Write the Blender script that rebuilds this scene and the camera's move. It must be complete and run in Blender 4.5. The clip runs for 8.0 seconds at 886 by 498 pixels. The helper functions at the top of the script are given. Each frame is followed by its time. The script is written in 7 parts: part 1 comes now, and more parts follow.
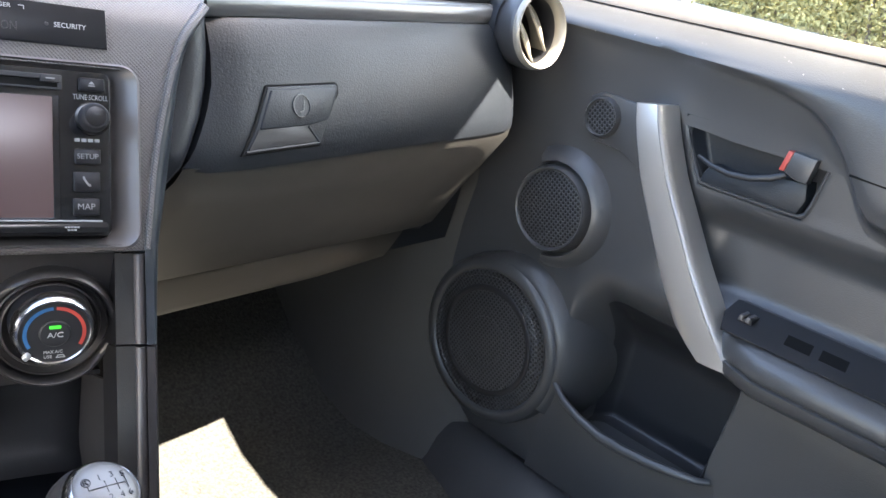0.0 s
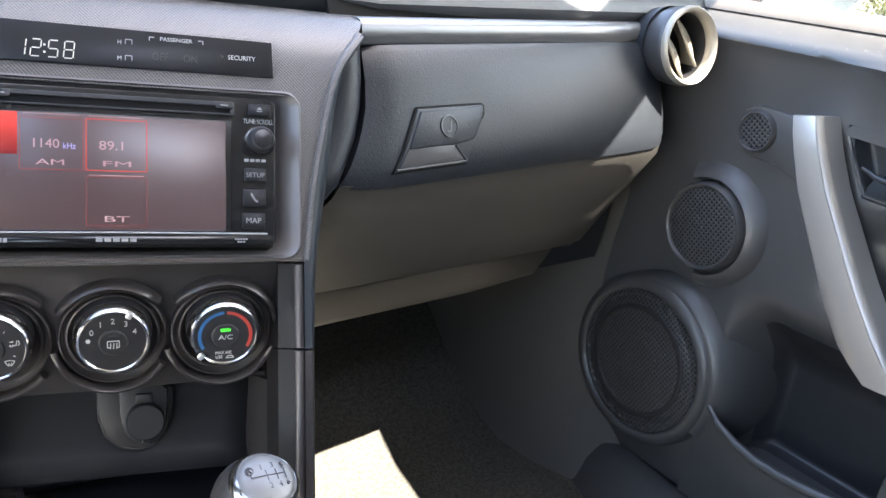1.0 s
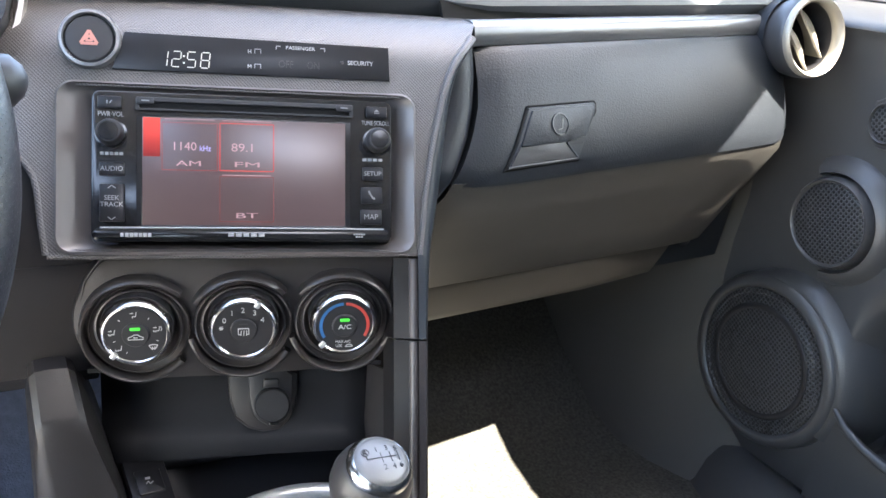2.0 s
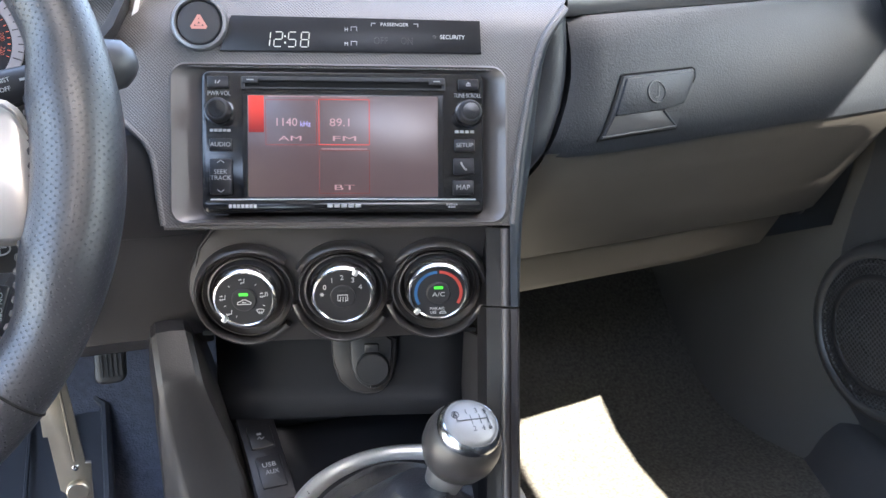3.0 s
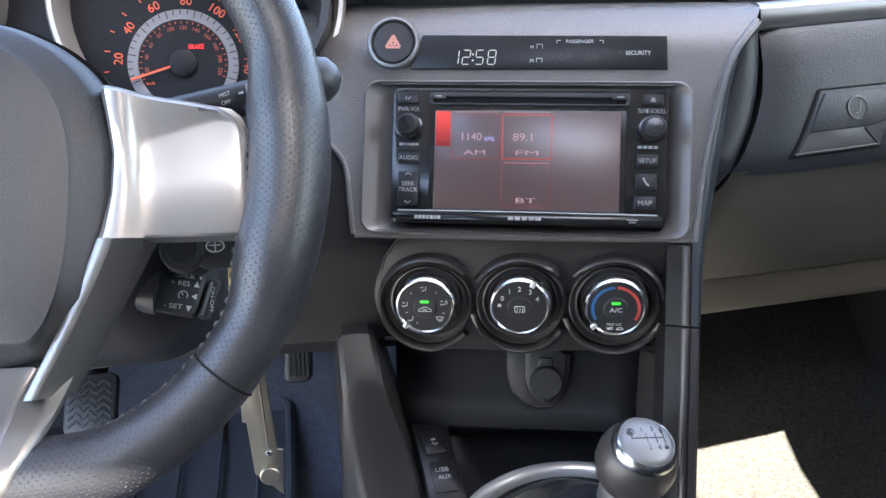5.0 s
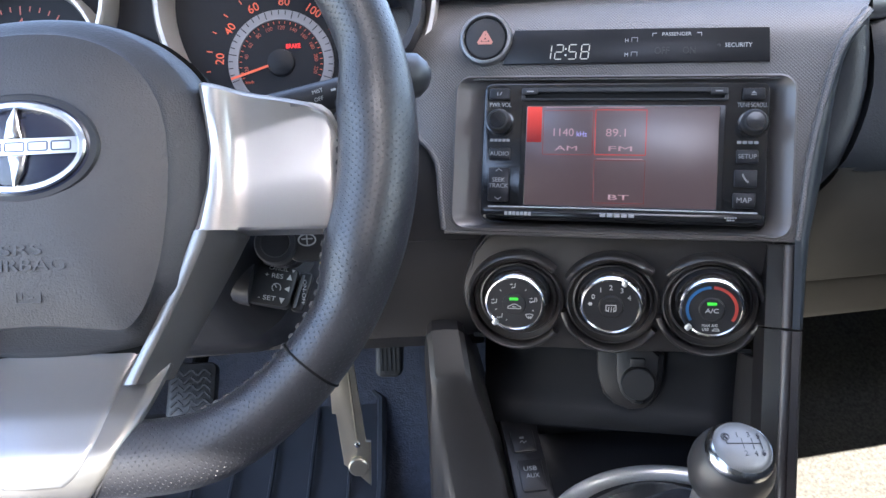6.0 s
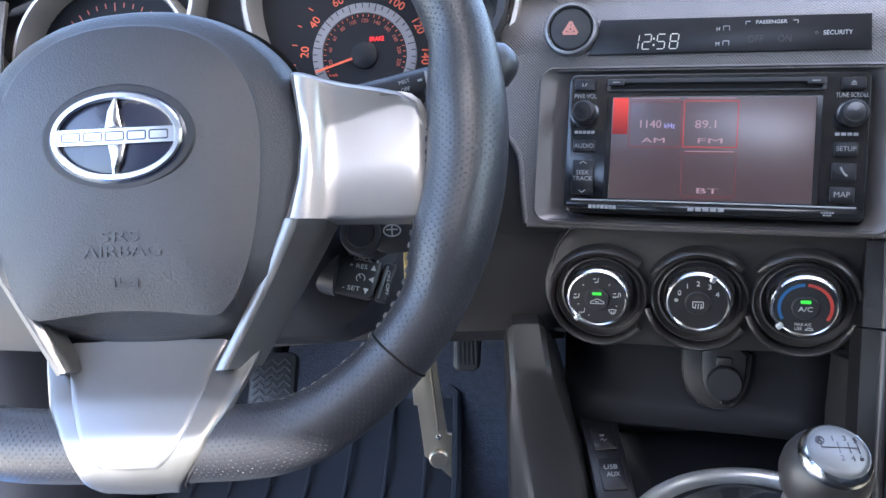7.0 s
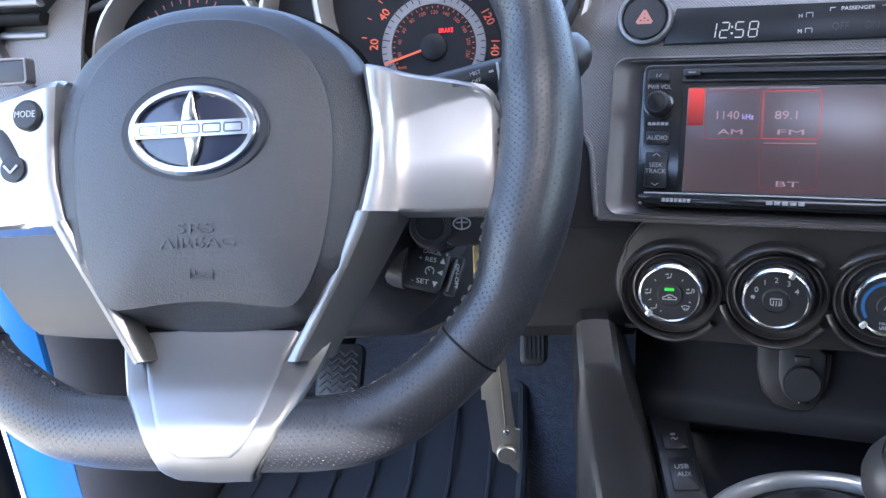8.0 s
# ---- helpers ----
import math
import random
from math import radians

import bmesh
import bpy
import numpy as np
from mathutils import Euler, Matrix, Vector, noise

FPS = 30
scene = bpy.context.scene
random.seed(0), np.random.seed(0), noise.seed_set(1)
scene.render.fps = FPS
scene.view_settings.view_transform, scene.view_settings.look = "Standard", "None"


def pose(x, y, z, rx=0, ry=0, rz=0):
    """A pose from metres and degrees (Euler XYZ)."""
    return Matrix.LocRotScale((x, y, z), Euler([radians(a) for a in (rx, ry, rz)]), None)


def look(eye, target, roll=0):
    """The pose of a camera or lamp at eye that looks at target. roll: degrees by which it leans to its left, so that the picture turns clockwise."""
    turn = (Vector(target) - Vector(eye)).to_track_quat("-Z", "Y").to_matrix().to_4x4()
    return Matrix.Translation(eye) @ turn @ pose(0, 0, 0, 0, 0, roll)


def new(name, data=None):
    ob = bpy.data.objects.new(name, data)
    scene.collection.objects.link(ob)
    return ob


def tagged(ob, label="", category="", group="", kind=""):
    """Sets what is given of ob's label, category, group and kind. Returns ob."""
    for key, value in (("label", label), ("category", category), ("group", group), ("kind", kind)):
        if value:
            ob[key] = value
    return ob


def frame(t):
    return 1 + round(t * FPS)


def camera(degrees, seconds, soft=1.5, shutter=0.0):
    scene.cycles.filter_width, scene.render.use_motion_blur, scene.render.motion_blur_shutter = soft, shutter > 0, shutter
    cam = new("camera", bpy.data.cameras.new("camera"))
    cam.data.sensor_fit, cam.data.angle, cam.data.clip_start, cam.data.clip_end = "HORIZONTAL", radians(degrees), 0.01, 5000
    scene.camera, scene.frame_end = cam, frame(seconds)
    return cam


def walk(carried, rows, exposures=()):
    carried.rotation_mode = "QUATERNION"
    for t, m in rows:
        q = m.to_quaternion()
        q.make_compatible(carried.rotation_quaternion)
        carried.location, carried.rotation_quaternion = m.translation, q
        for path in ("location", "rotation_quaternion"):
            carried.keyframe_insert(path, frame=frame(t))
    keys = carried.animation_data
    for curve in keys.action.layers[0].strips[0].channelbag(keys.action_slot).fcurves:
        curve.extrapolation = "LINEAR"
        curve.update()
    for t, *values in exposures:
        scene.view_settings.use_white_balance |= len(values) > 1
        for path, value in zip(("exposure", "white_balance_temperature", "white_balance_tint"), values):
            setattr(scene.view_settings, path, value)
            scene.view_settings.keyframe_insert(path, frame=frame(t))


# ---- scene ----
cam = camera(55.5, 8.0)
PATH = [
    (0, (-0.135, -0.516, 0.157), (1.28, 0.736, -0.5), 11.5),
    (0.5, (-0.138, -0.529, 0.154), (1.115, 0.882, -0.509), 9.5),
    (1, (-0.139, -0.539, 0.155), (0.996, 0.971, -0.501), 7.8),
    (1.5, (-0.14, -0.55, 0.159), (0.869, 1.047, -0.499), 5.8),
    (2, (-0.141, -0.559, 0.159), (0.744, 1.097, -0.528), 5.0),
    (2.2, (-0.139, -0.562, 0.164), (0.681, 1.104, -0.579), 4.7),
    (3.3, (-0.126, -0.583, 0.161), (0.436, 1.183, -0.59), 0.8),
    (3.5, (-0.128, -0.583, 0.162), (0.403, 1.196, -0.583), 0.3),
    (4, (-0.129, -0.586, 0.16), (0.321, 1.22, -0.573), -0.3),
    (4.5, (-0.133, -0.59, 0.158), (0.222, 1.242, -0.562), -0.3),
    (5, (-0.136, -0.59, 0.157), (0.093, 1.267, -0.551), -0.9),
    (5.2, (-0.137, -0.59, 0.156), (0.051, 1.273, -0.548), -1.3),
    (6.3, (-0.131, -0.589, 0.153), (-0.175, 1.283, -0.549), -3.1),
    (6.5, (-0.138, -0.587, 0.151), (-0.203, 1.285, -0.549), -3.3),
    (7, (-0.14, -0.587, 0.151), (-0.305, 1.279, -0.551), -3.9),
    (7.5, (-0.143, -0.584, 0.151), (-0.41, 1.269, -0.552), -4.6),
    (8, (-0.144, -0.583, 0.15), (-0.459, 1.261, -0.557), -5.1),
]
WALK = [(t, look(eye, aim, roll)) for t, eye, aim, roll in PATH]
walk(cam, WALK, exposures=[(0.0, 4.30, 6950, 10), (1.5, 4.30, 6920, 10), (2.0, 4.50, 6900, 9), (2.6, 4.50, 6900, 9), (3.5, 4.38, 6880, 9), (4.0, 4.40, 6850, 8), (4.5, 4.30, 6770, 8), (5.0, 4.12, 6630, 9), (6.5, 3.98, 6300, 10), (8.0, 3.92, 5950, 10)])

# ---- light: a clear day, the sun behind and to the right of the car ----
SUN_WAY = Vector((0.388, -0.53, 1.0)).normalized()
world = bpy.data.worlds.new("sky")
scene.world = world
world.use_nodes = True
wn = world.node_tree
sky = wn.nodes.new("ShaderNodeTexSky")
sky.sky_type = "NISHITA"
sky.sun_disc = False
sky.sun_elevation = math.asin(SUN_WAY.z)
sky.sun_rotation = math.atan2(SUN_WAY.x, SUN_WAY.y)
sky.air_density, sky.dust_density, sky.ozone_density = 1.0, 3.0, 1.0
wn.nodes["Background"].inputs["Strength"].default_value = 0.15
wn.links.new(sky.outputs["Color"], wn.nodes["Background"].inputs["Color"])
sun = new("sun", bpy.data.lights.new("sun", "SUN"))
sun.data.energy, sun.data.angle, sun.data.color = 3.8, radians(0.5), (1.0, 0.95, 0.87)
sun.matrix_world = look(SUN_WAY * 10, (0, 0, 0))


# ---- materials ----
def shader(name, color, rough=0.5, metal=0.0, spec=0.5, coat=0.0, grain=0.0, grain_size=0.001,
           patch=0.0, patch_size=0.05, wear=0.0, emit=None, power=0.000):
    """Principled surface with colour patches, roughness wear and a fine relief, all in metres of the object."""
    m = bpy.data.materials.new(name)
    m.use_nodes = True
    nt = m.node_tree
    b = nt.nodes["Principled BSDF"]
    b.inputs["Base Color"].default_value = (*color, 1)
    b.inputs["Roughness"].default_value = rough
    b.inputs["Metallic"].default_value = metal
    b.inputs["Specular IOR Level"].default_value = spec
    b.inputs["Coat Weight"].default_value = coat
    b.inputs["Coat Roughness"].default_value = 0.08
    if emit:
        b.inputs["Emission Color"].default_value = (*emit, 1)
        b.inputs["Emission Strength"].default_value = power
    co = nt.nodes.new("ShaderNodeTexCoord")
    if patch:
        n = nt.nodes.new("ShaderNodeTexNoise")
        n.inputs["Scale"].default_value = 1 / patch_size
        n.inputs["Detail"].default_value = 5
        nt.links.new(co.outputs["Object"], n.inputs["Vector"])
        mix = nt.nodes.new("ShaderNodeMix")
        mix.data_type = "RGBA"
        mix.inputs["A"].default_value = (*[c * (1 - patch) for c in color], 1)
        mix.inputs["B"].default_value = (*[min(1, c * (1 + patch)) for c in color], 1)
        nt.links.new(n.outputs["Fac"], mix.inputs["Factor"])
        nt.links.new(mix.outputs["Result"], b.inputs["Base Color"])
        if wear:
            r = nt.nodes.new("ShaderNodeMapRange")
            r.inputs["From Min"].default_value, r.inputs["From Max"].default_value = 0.3, 0.7
            r.inputs["To Min"].default_value, r.inputs["To Max"].default_value = max(0.02, rough - wear), min(1, rough + wear)
            nt.links.new(n.outputs["Fac"], r.inputs["Value"])
            nt.links.new(r.outputs["Result"], b.inputs["Roughness"])
    if grain:
        g = nt.nodes.new("ShaderNodeTexNoise")
        g.inputs["Scale"].default_value = 1 / grain_size
        g.inputs["Detail"].default_value = 3
        nt.links.new(co.outputs["Object"], g.inputs["Vector"])
        bump = nt.nodes.new("ShaderNodeBump")
        bump.inputs["Strength"].default_value = grain
        bump.inputs["Distance"].default_value = grain_size * 0.4
        nt.links.new(g.outputs["Fac"], bump.inputs["Height"])
        nt.links.new(bump.outputs["Normal"], b.inputs["Normal"])
    return m


def dotted(m, pitch, size, depth, dark=1.0, turn=45, uv=False, squash=1.0):
    """Adds a lattice of small round pits to a surface: pitch and pit radius (as a share of the pitch), depth in metres."""
    nt = m.node_tree
    b = nt.nodes["Principled BSDF"]
    co = nt.nodes.new("ShaderNodeTexCoord")
    mp = nt.nodes.new("ShaderNodeMapping")
    mp.inputs["Rotation"].default_value = (0, 0, radians(turn))
    mp.inputs["Scale"].default_value = (1, squash, 1)
    nt.links.new(co.outputs["UV" if uv else "Object"], mp.inputs["Vector"])
    v = nt.nodes.new("ShaderNodeTexVoronoi")
    v.voronoi_dimensions = "2D"
    v.inputs["Scale"].default_value = 1 / pitch
    v.inputs["Randomness"].default_value = 0.0 if not uv else 0.05
    nt.links.new(mp.outputs["Vector"], v.inputs["Vector"])
    r = nt.nodes.new("ShaderNodeMapRange")
    r.inputs["From Min"].default_value, r.inputs["From Max"].default_value = size * 0.75, size * 1.2
    nt.links.new(v.outputs["Distance"], r.inputs["Value"])
    bump = nt.nodes.new("ShaderNodeBump")
    bump.inputs["Strength"].default_value = 1.0
    bump.inputs["Distance"].default_value = depth
    nt.links.new(r.outputs["Result"], bump.inputs["Height"])
    for link in list(nt.links):
        if link.to_socket == b.inputs["Normal"]:
            nt.links.new(link.from_socket, bump.inputs["Normal"])
    nt.links.new(bump.outputs["Normal"], b.inputs["Normal"])
    if dark < 1.0:
        mix = nt.nodes.new("ShaderNodeMix")
        mix.data_type = "RGBA"
        mix.inputs["A"].default_value = (0.004, 0.004, 0.004, 1)
        for link in list(nt.links):
            if link.to_socket == b.inputs["Base Color"]:
                nt.links.new(link.from_socket, mix.inputs["B"])
        if not mix.inputs["B"].is_linked:
            mix.inputs["B"].default_value = b.inputs["Base Color"].default_value
        k = nt.nodes.new("ShaderNodeMapRange")
        k.inputs["To Min"].default_value = dark
        nt.links.new(r.outputs["Result"], k.inputs["Value"])
        nt.links.new(k.outputs["Result"], mix.inputs["Factor"])
        nt.links.new(mix.outputs["Result"], b.inputs["Base Color"])
    return m


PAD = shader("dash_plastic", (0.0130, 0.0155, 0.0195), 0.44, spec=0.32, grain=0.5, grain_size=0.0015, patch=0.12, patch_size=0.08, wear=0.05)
# base colour lifted and warmed in place of light bounced from the floor
LOWER = shader("lower_plastic", (0.0500, 0.0455, 0.0380), 0.55, grain=0.35, grain_size=0.0012, patch=0.12, patch_size=0.1, wear=0.05)
DOORPLA = shader("door_plastic", (0.0445, 0.0442, 0.0452), 0.36, grain=0.35, grain_size=0.0013, patch=0.12, patch_size=0.1, wear=0.06)
FASCIA = dotted(shader("fascia_weave", (0.104, 0.097, 0.094), 0.36, metal=0.55, patch=0.06, patch_size=0.1), 0.0017, 0.42, 0.00035)
BEZEL = shader("bezel_paint", (0.105, 0.096, 0.094), 0.36, metal=0.3, patch=0.05, patch_size=0.03, wear=0.04)
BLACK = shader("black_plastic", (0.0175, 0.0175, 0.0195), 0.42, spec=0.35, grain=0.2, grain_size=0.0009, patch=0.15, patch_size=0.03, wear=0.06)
DISH = shader("dish_plastic", (0.030, 0.0270, 0.0262), 0.33, grain=0.1, grain_size=0.0008, patch=0.12, patch_size=0.03, wear=0.05)
GLOSS = shader("black_gloss", (0.010, 0.010, 0.011), 0.14, patch=0.2, patch_size=0.03, wear=0.05)
BROWNBLK = shader("console_plastic", (0.0190, 0.0174, 0.0178), 0.40, spec=0.34, grain=0.3, grain_size=0.001, patch=0.15, patch_size=0.05, wear=0.06)
DEEP = shader("deep_brown_plastic", (0.0245, 0.0228, 0.0232), 0.42, spec=0.3, grain=0.3, grain_size=0.001, patch=0.15, patch_size=0.05, wear=0.06)
TRIM = shader("stack_trim_plastic", (0.025, 0.0225, 0.0230), 0.34, spec=0.5, grain=0.2, grain_size=0.001, patch=0.12, patch_size=0.05, wear=0.05)
# lighter copy of the dash plastic, with sky light put into the colour
DASHTOP = shader("dash_top_skylit", (0.034, 0.037, 0.042), 0.45, grain=0.4, grain_size=0.0013, patch=0.12, patch_size=0.08, wear=0.05)
SMOKED = shader("smoked_lens", (0.010, 0.010, 0.012), 0.32, spec=0.28, patch=0.2, patch_size=0.03, wear=0.05)
HAZRING = shader("switch_ring", (0.150, 0.150, 0.155), 0.34, metal=0.5, patch=0.05, patch_size=0.03, wear=0.04)
# near-black: shade painted into gaps and slots; also seal, joints and seams
GAP = shader("seal_and_gap_shade", (0.006, 0.006, 0.006), 0.8, spec=0.1)
SILVER = shader("satin_silver", (0.39, 0.38, 0.373), 0.31, metal=0.85, grain=0.03, grain_size=0.0004, patch=0.02, patch_size=0.05, wear=0.02)
CAPMETAL = shader("brushed_cap", (0.155, 0.153, 0.152), 0.46, metal=0.45, grain=0.05, grain_size=0.0004, patch=0.06, patch_size=0.01, wear=0.05)
# darker copy of the spoke metal, shading legs and lower spoke by colour
SPOKE = shader("spoke_shade_silver", (0.20, 0.197, 0.195), 0.36, metal=0.8, grain=0.03, grain_size=0.0005, patch=0.03, patch_size=0.05, wear=0.03)
HANDLE = shader("handle_silver", (0.43, 0.41, 0.385), 0.36, metal=0.7, grain=0.04, grain_size=0.0006, patch=0.04, patch_size=0.04, wear=0.04)
INSET = shader("inset_silver", (0.235, 0.24, 0.255), 0.40, metal=0.8, grain=0.03, grain_size=0.0005, patch=0.03, patch_size=0.05, wear=0.02)
KNEE = shader("knee_plastic", (0.0165, 0.0142, 0.0135), 0.5, grain=0.35, grain_size=0.0012, patch=0.12, patch_size=0.1, wear=0.05)
# warm tone carries the glow of the sunlit carpet on the kick panel
KICK = shader("kick_panel_bounce", (0.048, 0.0445, 0.0390), 0.5, grain=0.35, grain_size=0.0012, patch=0.12, patch_size=0.1, wear=0.05)
SILLGREY = shader("grey_sill_plastic", (0.050, 0.048, 0.054), 0.5, grain=0.35, grain_size=0.0012, patch=0.12, patch_size=0.1, wear=0.05)
# lid plastic made lighter and browner, for carpet bounce painted on its underside
LIDLOW = shader("lid_underside_bounce", (0.0345, 0.0325, 0.0290), 0.5, grain=0.35, grain_size=0.0012, patch=0.12, patch_size=0.1, wear=0.05)
# lighter than the trim, so the bead draws the edge's highlight
BEAD = shader("bead_highlight", (0.056, 0.049, 0.048), 0.36, grain=0.15, grain_size=0.001, patch=0.10, patch_size=0.05, wear=0.05)
RING = shader("ring_silver", (0.66, 0.66, 0.66), 0.30, metal=0.75, grain=0.03, grain_size=0.0005, patch=0.04, patch_size=0.03, wear=0.03)
COLLAR = shader("vent_collar", (0.034, 0.035, 0.038), 0.42, metal=0.2, patch=0.06, patch_size=0.03, wear=0.04)
VENT = shader("vent_paint", (0.235, 0.215, 0.182), 0.38, metal=0.3, patch=0.05, patch_size=0.03, wear=0.04)
STRIP = shader("strip_paint", (0.125, 0.128, 0.135), 0.30, metal=0.4, patch=0.05, patch_size=0.05, wear=0.03)
SIDE = shader("stack_side_plastic", (0.017, 0.021, 0.026), 0.40, spec=0.4, grain=0.2, grain_size=0.001, patch=0.10, patch_size=0.05, wear=0.05)
PATTERN = shader("pattern_grey", (0.025, 0.025, 0.03), 0.5)
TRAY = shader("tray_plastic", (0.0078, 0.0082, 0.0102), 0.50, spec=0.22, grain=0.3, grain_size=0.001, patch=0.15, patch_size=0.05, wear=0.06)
CHROME = shader("chrome", (0.56, 0.55, 0.54), 0.20, metal=1.0, patch=0.03, patch_size=0.01, wear=0.03)
DULL = shader("tarnished_steel", (0.23, 0.21, 0.175), 0.38, metal=0.9, grain=0.06, grain_size=0.0006, patch=0.12, patch_size=0.012, wear=0.06)
BRASS = shader("yellowed_brass", (0.42, 0.33, 0.16), 0.40, metal=0.7, patch=0.10, patch_size=0.01, wear=0.05)
LEATHER = dotted(shader("perforated_leather", (0.0170, 0.0175, 0.0212), 0.37, spec=0.6, grain=0.45, grain_size=0.0008, patch=0.06, patch_size=0.02, wear=0.02),
                 0.0022, 0.17, 0.0005, turn=45, uv=True, squash=0.8)
COVER = shader("airbag_cover", (0.0255, 0.0268, 0.0315), 0.46, grain=0.8, grain_size=0.0009, patch=0.12, patch_size=0.03, wear=0.05)
THREAD = shader("black_thread", (0.022, 0.022, 0.026), 0.6)
GRILLE = dotted(shader("speaker_grille", (0.055, 0.055, 0.058), 0.42, patch=0.1, patch_size=0.02), 0.0044, 0.40, 0.0012, dark=0.04, turn=30)
CARPET = shader("grey_carpet", (0.062, 0.0590, 0.0530), 0.95, spec=0.1, grain=1.0, grain_size=0.0032, patch=0.85, patch_size=0.004)
DARKCARPET = shader("blue_black_carpet", (0.072, 0.078, 0.102), 0.95, spec=0.1, grain=1.0, grain_size=0.0025, patch=0.4, patch_size=0.008)
RUBBER = shader("mat_rubber", (0.040, 0.044, 0.056), 0.5, grain=0.4, grain_size=0.0012, patch=0.2, patch_size=0.03, wear=0.1)
WHITE = shader("white_print", (0.40, 0.40, 0.40), 0.5)
GREYPRINT = shader("grey_print", (0.30, 0.30, 0.31), 0.5)
KEYPRINT = shader("key_print", (0.20, 0.20, 0.205), 0.5)
DIMPRINT = shader("dim_print", (0.018, 0.018, 0.018), 0.5)
BLUEMARK = shader("blue_mark", (0.02, 0.095, 0.23), 0.4)
REDMARK = shader("red_mark", (0.34, 0.045, 0.035), 0.4)
GREENLED = shader("green_lamp", (0.05, 0.5, 0.05), 0.3, emit=(0.06, 1.0, 0.05), power=0.026)
HAZRED = shader("hazard_red", (0.36, 0.15, 0.12), 0.4)
DIGITS = shader("clock_digits", (0.4, 0.4, 0.36), 0.4, emit=(0.9, 0.88, 0.75), power=0.017)
SCREEN = shader("lcd_glass", (0.02, 0.018, 0.02), 0.29, spec=0.85, patch=0.1, patch_size=0.02, emit=(0.27, 0.145, 0.165), power=0.015)
SCRRED = shader("lcd_red", (0.2, 0.02, 0.02), 0.16, emit=(1.0, 0.10, 0.08), power=0.069)
ft = SCRRED.node_tree
where, axes, fall = [ft.nodes.new(k) for k in ("ShaderNodeTexCoord", "ShaderNodeSeparateXYZ", "ShaderNodeMapRange")]
fall.inputs["From Min"].default_value, fall.inputs["From Max"].default_value = 0.008, 0.036
fall.inputs["To Min"].default_value, fall.inputs["To Max"].default_value = 0.0, 0.052
ft.links.new(where.outputs["Object"], axes.inputs["Vector"])
ft.links.new(axes.outputs["Y"], fall.inputs["Value"])
ft.links.new(fall.outputs["Result"], ft.nodes["Principled BSDF"].inputs["Emission Strength"])
SCRLINE = shader("lcd_red_line", (0.2, 0.03, 0.03), 0.16, emit=(1.0, 0.13, 0.11), power=0.030)
SCRDIM = shader("lcd_dim_line", (0.1, 0.03, 0.03), 0.16, emit=(0.5, 0.10, 0.12), power=0.036)
SCRTEXT = shader("lcd_text", (0.25, 0.17, 0.18), 0.16, emit=(1.0, 0.60, 0.64), power=0.012)
SCRBLUE = shader("lcd_small_text", (0.2, 0.2, 0.4), 0.16, emit=(0.45, 0.40, 0.75), power=0.045)
DIAL = shader("dial_black", (0.006, 0.007, 0.010), 0.5, spec=0.15, patch=0.1, patch_size=0.02)
DIALRING = shader("gauge_ring_silver", (0.34, 0.325, 0.31), 0.36, metal=0.7, patch=0.04, patch_size=0.03, wear=0.03)
DIALGREY = shader("dial_grey", (0.12, 0.12, 0.135), 0.4, patch=0.06, patch_size=0.01)
ORANGE = shader("dial_orange", (0.45, 0.075, 0.03), 0.4, emit=(1.0, 0.12, 0.04), power=0.006)
DIMORANGE = shader("dial_dim_orange", (0.22, 0.04, 0.02), 0.4, emit=(1.0, 0.12, 0.04), power=0.004)
LAMPRED = shader("warning_red", (0.6, 0.02, 0.02), 0.4, emit=(1.0, 0.03, 0.03), power=0.091)
BODYBLUE = shader("blue_car_paint", (0.012, 0.14, 0.42), 0.25, metal=0.15, coat=0.6, patch=0.05, patch_size=0.05)
STRIPSEAL = shader("weather_strip", (0.10, 0.085, 0.07), 0.6, patch=0.2, patch_size=0.03)
EMBOSS = shader("embossed_letters", (0.036, 0.0375, 0.043), 0.5)
PALE = shader("pale_mirror_paint", (0.40, 0.42, 0.45), 0.3, coat=0.3, patch=0.04, patch_size=0.05)
EMBLUE = shader("emblem_blue", (0.012, 0.016, 0.035), 0.25, coat=0.4, patch=0.05, patch_size=0.01)
LINER = shader("headliner", (0.32, 0.31, 0.30), 0.95, grain=0.5, grain_size=0.002, patch=0.06, patch_size=0.1)
PAVE = shader("pale_concrete", (0.32, 0.31, 0.285), 0.9, grain=0.5, grain_size=0.01, patch=0.15, patch_size=0.6)
LEAF = shader("hedge_leaf", (0.25, 0.215, 0.085), 0.6, patch=0.5, patch_size=0.3)
TWIG = shader("hedge_twig", (0.10, 0.075, 0.05), 0.9, patch=0.2, patch_size=0.1)
GLASS = bpy.data.materials.new("window_glass")
GLASS.use_nodes = True
gt = GLASS.node_tree
clear, shine, both, edge = [gt.nodes.new(k) for k in ("ShaderNodeBsdfTransparent", "ShaderNodeBsdfGlossy", "ShaderNodeMixShader", "ShaderNodeFresnel")]
clear.inputs["Color"].default_value = (0.90, 0.93, 0.91, 1)
shine.inputs["Roughness"].default_value = 0.0
edge.inputs["IOR"].default_value = 1.45
gt.links.new(edge.outputs["Fac"], both.inputs["Fac"])
gt.links.new(clear.outputs["BSDF"], both.inputs[1])
gt.links.new(shine.outputs["BSDF"], both.inputs[2])
gt.links.new(both.outputs["Shader"], gt.nodes["Material Output"].inputs["Surface"])


